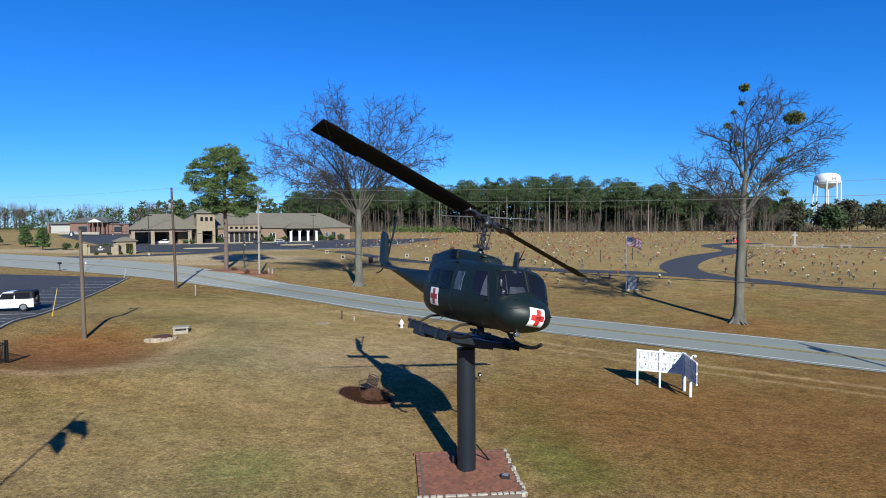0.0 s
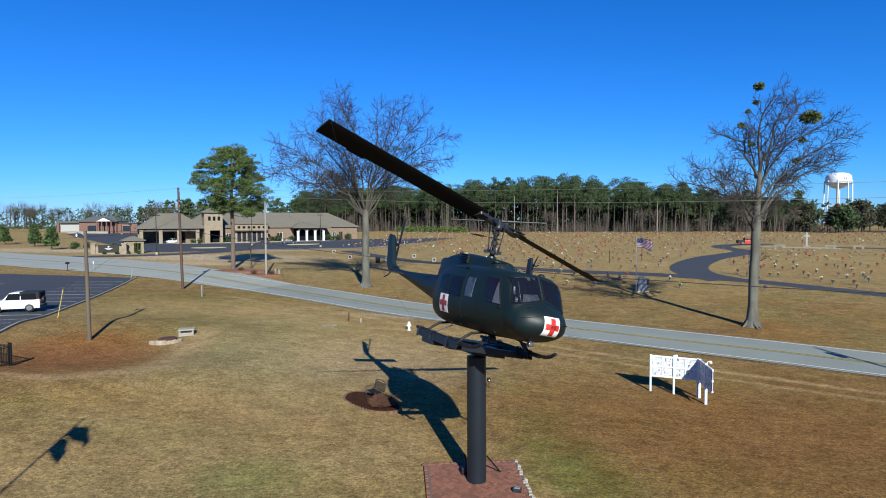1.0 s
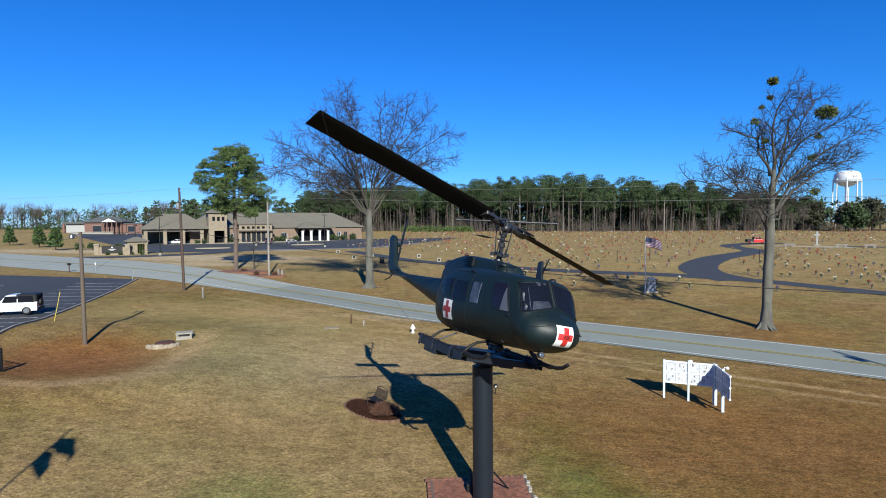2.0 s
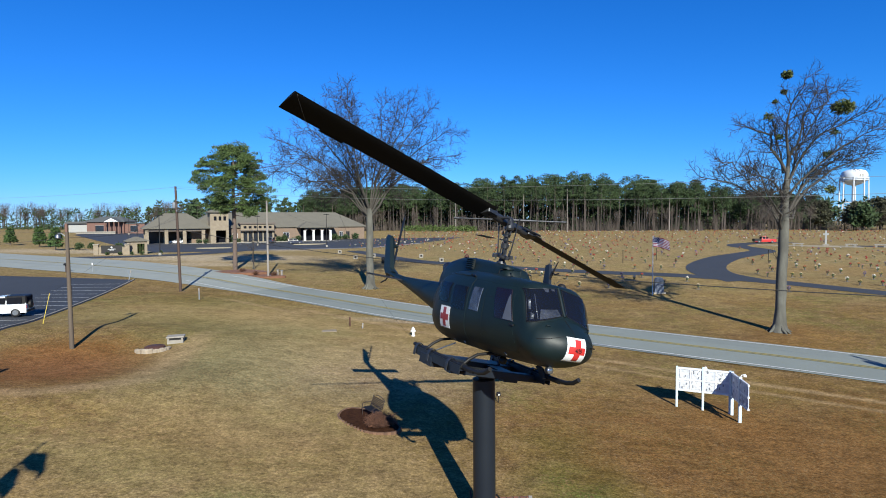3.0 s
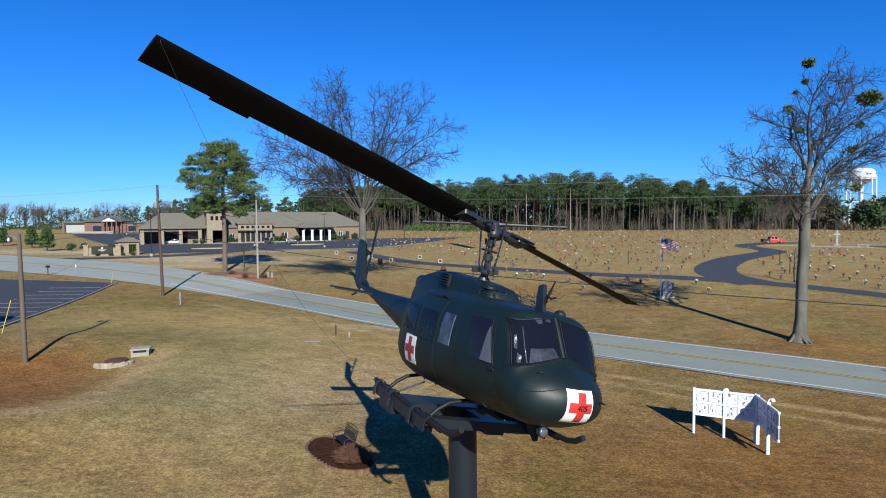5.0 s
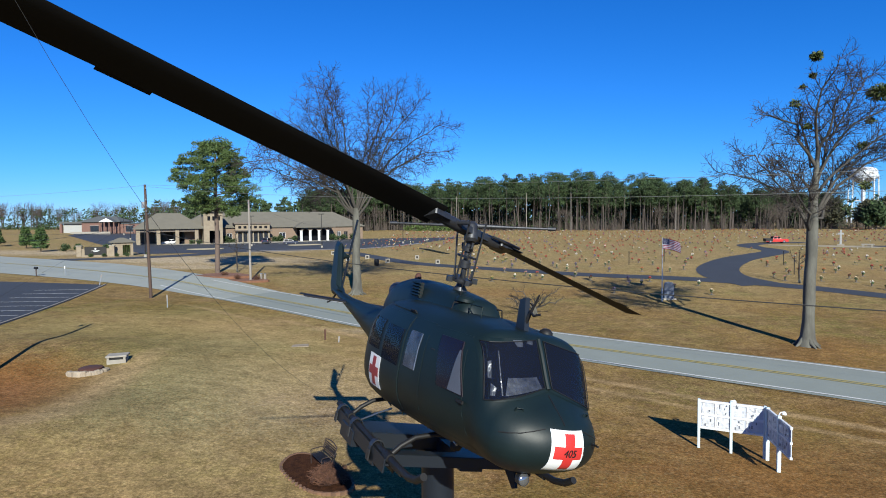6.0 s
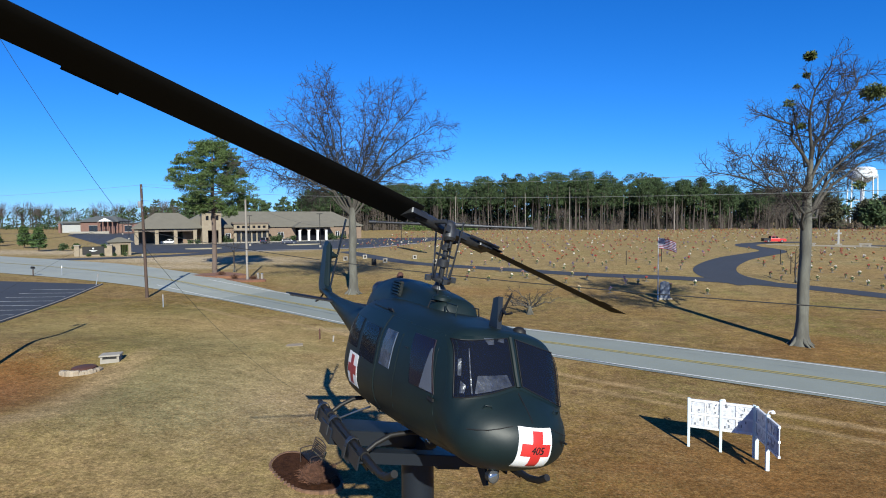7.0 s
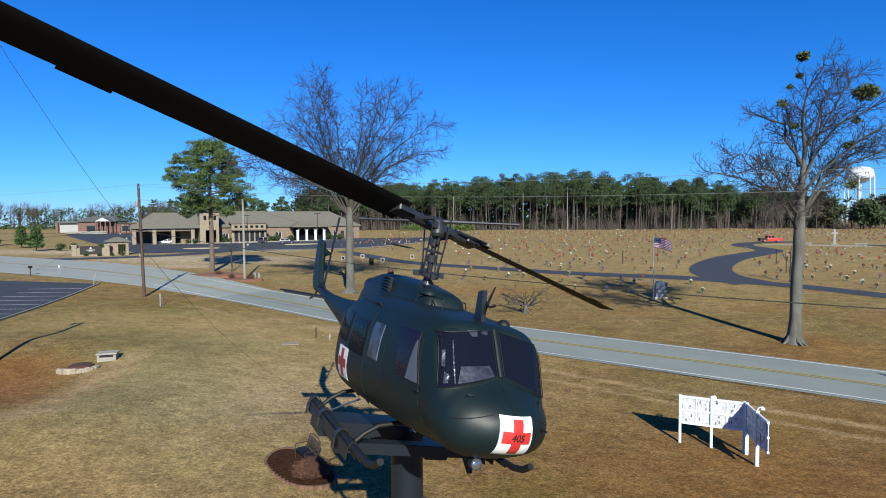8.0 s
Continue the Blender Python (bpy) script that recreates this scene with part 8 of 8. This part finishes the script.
# ---- cemetery ----
cr = thing("memorial_cross", on_ground(82.3, 131.9, 0, -30), "tall white stone cross on a stepped base", "cross")
part("upright", Shape().box((-0.22, -0.2, 0.3), (0.22, 0.2, 3.7), bevel=0.04), M_annex, cr)
part("arms", Shape().box((-0.62, -0.18, 2.6), (0.62, 0.18, 3.0), bevel=0.04), M_annex, cr)
part("base", Shape().box((-0.7, -0.6, -0.2), (0.7, 0.6, 0.3), bevel=0.04), M_concrete, cr)
for x, y in ((73.5, 127.5), (84.3, 125.2), (90.5, 124.6)):
    t = thing("stone_bench", on_ground(x, y, 0, -35), "low grey stone memorial bench", "bench", "memorial benches")
    part("seat", Shape().box((-1.2, -0.4, 0.55), (1.2, 0.4, 0.8), bevel=0.03), M_concrete, t)
    for k in (-1, 1):
        part("leg", Shape().box((k * 0.8 - 0.2, -0.35, -0.2), (k * 0.8 + 0.2, 0.35, 0.55)), M_concrete, t)
red_truck = vehicle(on_ground(71.5, 140.4, 0.05, -6), "red pickup truck with dark bed on the cemetery drive", P_red, 5.2, 1.9, 1.75, "pickup", "pickup_truck")
part("truck_bed", Shape().box((-2.72, -0.98, 0.45), (-0.98, 0.98, 1.16), bevel=0.04), M_black, red_truck, "dark truck bed")
for x, y in ((-14.9, 92.7), (-34.5, 103), (-19, 85.2), (-24.5, 92.5), (-10.0, 84.5), (-27, 88)):
    t = thing("stone_marker", on_ground(x, y, 0, 20), "small pale upright stone marker by the drive", "marker", "drive markers")
    part("stone", Shape().box((-0.4, -0.16, -0.1), (0.4, 0.16, 0.75), bevel=0.06), M_concrete, t)
    part("plate", Shape().box((-0.2, -0.175, 0.2), (0.2, -0.163, 0.6)), M_black, t)
for x, y in ((-15.8, 85.0),):
    t = thing("litter_bin", on_ground(-19.9, 80.5), "dark round litter bin by the drive", "bin")
    part("drum", Shape().lathe([(0.35, 0), (0.4, 0.1), (0.42, 1.0), (0.36, 1.1)], 14), M_black, t, smooth=40)
for x, y in ((29.0, 88.0), (47.0, 85.0), (22, 83), (42.5, 72.5)):
    t = thing("iron_post", on_ground(x, y), "slim dark iron post among the graves", "post", "cemetery posts")
    part("shaft", Shape().tube([(0, 0, -0.1), (0, 0, 2.2)], 0.06, 8), M_black, t)
    part("cap", Shape().lathe([(0.09, 0), (0.09, 0.05), (0.02, 0.12)], 8, 0, pose(0, 0, 2.2)), M_black, t)
for x, y, h in ((31, 236, 19.0), (12, 243, 17), (74, 232, 15), (-20, 246, 16)):
    pole(x, y, h, 0.16, M_greywood, "tall pale utility pole before the woods")

COLOURS = [(0.30, 0.04, 0.03), (0.55, 0.50, 0.42), (0.32, 0.16, 0.14), (0.36, 0.26, 0.09), (0.15, 0.10, 0.18), (0.34, 0.13, 0.05), (0.40, 0.31, 0.19), (0.18, 0.05, 0.04)]
M_flower = [material("silk_flower", c, 0.8, scale=6, bump=0) for c in COLOURS]
M_vase = material("bronze_vase", (0.1130, 0.0986, 0.0850), 0.6, scale=6)
M_grave = material("flat_granite", (0.1198, 0.0986, 0.0638), 0.7, scale=3)
M_leaf = material("silk_leaf", (0.05, 0.09, 0.03), 0.8, bump=0)


def bouquet(s, o, r, rnd, m):
    for _ in range(9):
        d = Vector((rnd.gauss(0, 1), rnd.gauss(0, 1), rnd.gauss(0.3, 0.8))).normalized()
        c = Vector(o) + Vector((d.x * r * 0.7, d.y * r * 0.7, d.z * r * 0.65))
        q = r * rnd.uniform(0.3, 0.48)
        s.add([c + Vector((q, 0, 0)), c + Vector((0, q, 0)), c + Vector((-q, 0, 0)), c + Vector((0, -q, 0)), c + Vector((0, 0, q)), c - Vector((0, 0, q))], [(0, 1, 4), (1, 2, 4), (2, 3, 4), (3, 0, 4), (1, 0, 5), (2, 1, 5), (3, 2, 5), (0, 3, 5)], m)


rnd = random.Random(12)
protos = []
for i in range(8):
    t = thing("grave_marker", pose(0, 0, -50), ("red", "white", "pink", "yellow", "purple", "orange", "cream", "crimson")[i] + " flowers in a vase on a flat grave stone", "grave", "flowered graves")
    part("stone", Shape().box((-0.32, -0.2, -0.1), (0.32, 0.2, 0.035), bevel=0.02), M_grave, t)
    part("vase", Shape().lathe([(0.07, 0.06), (0.10, 0.1), (0.08, 0.2), (0.13, 0.38)], 8, 0, pose(0, 0.05, 0)), M_vase, t, smooth=40)
    s = Shape()
    bouquet(s, (0, 0.05, 0.55), 0.24, rnd, 0)
    part("flowers", s, M_flower[i], t)
    s = Shape()
    bouquet(s, (0, 0.05, 0.44), 0.22, rnd, 0)
    part("leaves", s, M_leaf, t)
    protos.append(t)


def near_line(x, y, line, gap):
    return any(math.hypot(x - p[0], y - p[1]) < gap for p in line)


drives = [(p.x, p.y) for p in along(LOWER, 2.0)], [(p.x, p.y) for p in along(FORK, 2.0)]
spots_near, spots_far = [], []
for row in range(60):
    y0 = 58 + 3.1 * row
    for k in range(130):
        x = -40 + 1.6 * k + rnd.uniform(-0.5, 0.5)
        y = y0 - 0.10 * x + rnd.uniform(-0.35, 0.35)
        if y > 232 or y < 48 or x > 185:
            continue
        if near_line(x, y, drives[0], 2.6) or near_line(x, y, drives[1], 4.2):
            continue
        lower = y < 77.6 - 0.47 * x if x < 37 else y < 63 - 1.0 * (x - 37)
        if x < -4 and y < 96 - 0.9 * (x + 4):
            continue
        if x < 10 and y < 62 or (15 < x < 24 and 48 < y < 58):
            continue
        if 60 < x < 100 and 118 < y < 140:
            continue
        dens = 0.36 if y > 85 else 0.27
        if rnd.random() > dens * (0.6 + 0.8 * (noise.noise(Vector((x * 0.05, y * 0.05, 3))) * 0.5 + 0.5)):
            continue
        (spots_near if y < 97 and len(spots_near) < 270 else spots_far).append((x, y))
for x, y in spots_near:
    i = rnd.randrange(8)
    copy_thing(protos[i], on_ground(x, y, 0, rnd.uniform(-12, 12)))
for t in protos:
    x, y = spots_far.pop(rnd.randrange(len(spots_far)))
    t.matrix_world = on_ground(x, y)
s = Shape()
for x, y in spots_far:
    z = level(x, y)
    s.box((x - 0.3, y - 0.18, z - 0.1), (x + 0.3, y + 0.18, z + 0.035), 8)
    bouquet(s, (x, y, z + 0.5 + rnd.uniform(-0.08, 0.1)), 0.24 * rnd.uniform(0.7, 1.25), rnd, rnd.choice((0, 0, 1, 2, 3, 4, 5, 5, 6, 7)))
    bouquet(s, (x, y, z + 0.34), 0.16, rnd, 9)
tagged(part("far_graves", s, M_flower + [M_grave, M_leaf]), "rows of flowered flat graves across the cemetery", "graves", kind="stuff")

# ---- bricks of the pad, in herringbone, and its broken stone edging ----
M_brick = material("red_paving_brick", (0.1836, 0.0739, 0.0433), 0.85, other=(0.1130, 0.0493, 0.0357), scale=5, fine=40, bump=0.4, each=0.3)
M_edging = material("pale_limestone", (0.341, 0.314, 0.264), 0.85, other=(0.247, 0.220, 0.182), scale=4, bump=0.5, each=0.12)
BL, BW = 0.21, 0.105
g_ = 0.008


def brick_shape(shape, at=None):
    return shape.box((g_ / 2, g_ / 2, -0.05), (BL - g_ / 2, BW - g_ / 2, 0.0), 0, at, bevel=0.006)


b_me = brick_shape(Shape()).mesh("brick", M_brick)
rnd = random.Random(3)
turn = pose(0, 0, 0, 0, 0, 45)
places = []
for a in range(-26, 26):
    for b in range(-26, 26):
        # herringbone: lying and standing bricks, each row shifted by one width
        if (a - b) % 4 == 0:
            x, y, r = a * BW, b * BW, 0
            c = Vector((x + BL / 2, y + BW / 2, 0))
        elif (a - b) % 4 == 3:
            x, y, r = a * BW + BW, b * BW, 90
            c = Vector((x - BW / 2, y + BL / 2, 0))
        else:
            continue
        c = turn @ c
        if abs(c.x) > 1.55 or abs(c.y) > 1.60 or math.hypot(c.x, c.y - 0.28) < 0.30:
            continue
        places.append((c.y, turn @ pose(x, y, rnd.uniform(-0.004, 0.004), rnd.uniform(-0.6, 0.6), rnd.uniform(-0.6, 0.6), r)))
places.sort(key=lambda q: q[0])
rest = Shape()
for i, (_, m_) in enumerate(places):
    if i < 300:
        o = new("brick", b_me)
        o.parent = brick_pad
        o.matrix_basis = m_
    else:
        brick_shape(rest, m_)
M_brick_rest = material("red_paving_brick_rest", (0.1836, 0.0739, 0.0433), 0.85, other=(0.1130, 0.0493, 0.0357), scale=5, fine=40, bump=0.4, island=0.3)
tagged(part("brick_field", rest, M_brick_rest, brick_pad), kind="stuff")
for k in range(4):
    for i in range(17):
        if k == 0 and rnd.random() < 0.2:
            continue
        ln = rnd.uniform(0.075, 0.1)
        t_ = -1.7 + 0.21 * i
        p = [(1.66, t_), (-1.66, t_), (t_, 1.70), (t_, -1.70)][k]
        pale = k in (0, 3)
        s = Shape().box((-0.06, -ln, -0.10), (0.06, ln, 0.028 if pale else 0.012), bevel=0.012)
        part("edging_stone", s, M_edging if pale else M_brick, brick_pad, "pale chipped edging stone" if pale else "", m=pose(p[0] + (rnd.uniform(-0.03, 0.06) if pale else 0), p[1], 0, rnd.uniform(-3, 3), rnd.uniform(-4, 4), (0 if k < 2 else 90) + rnd.uniform(-8, 8) * pale))
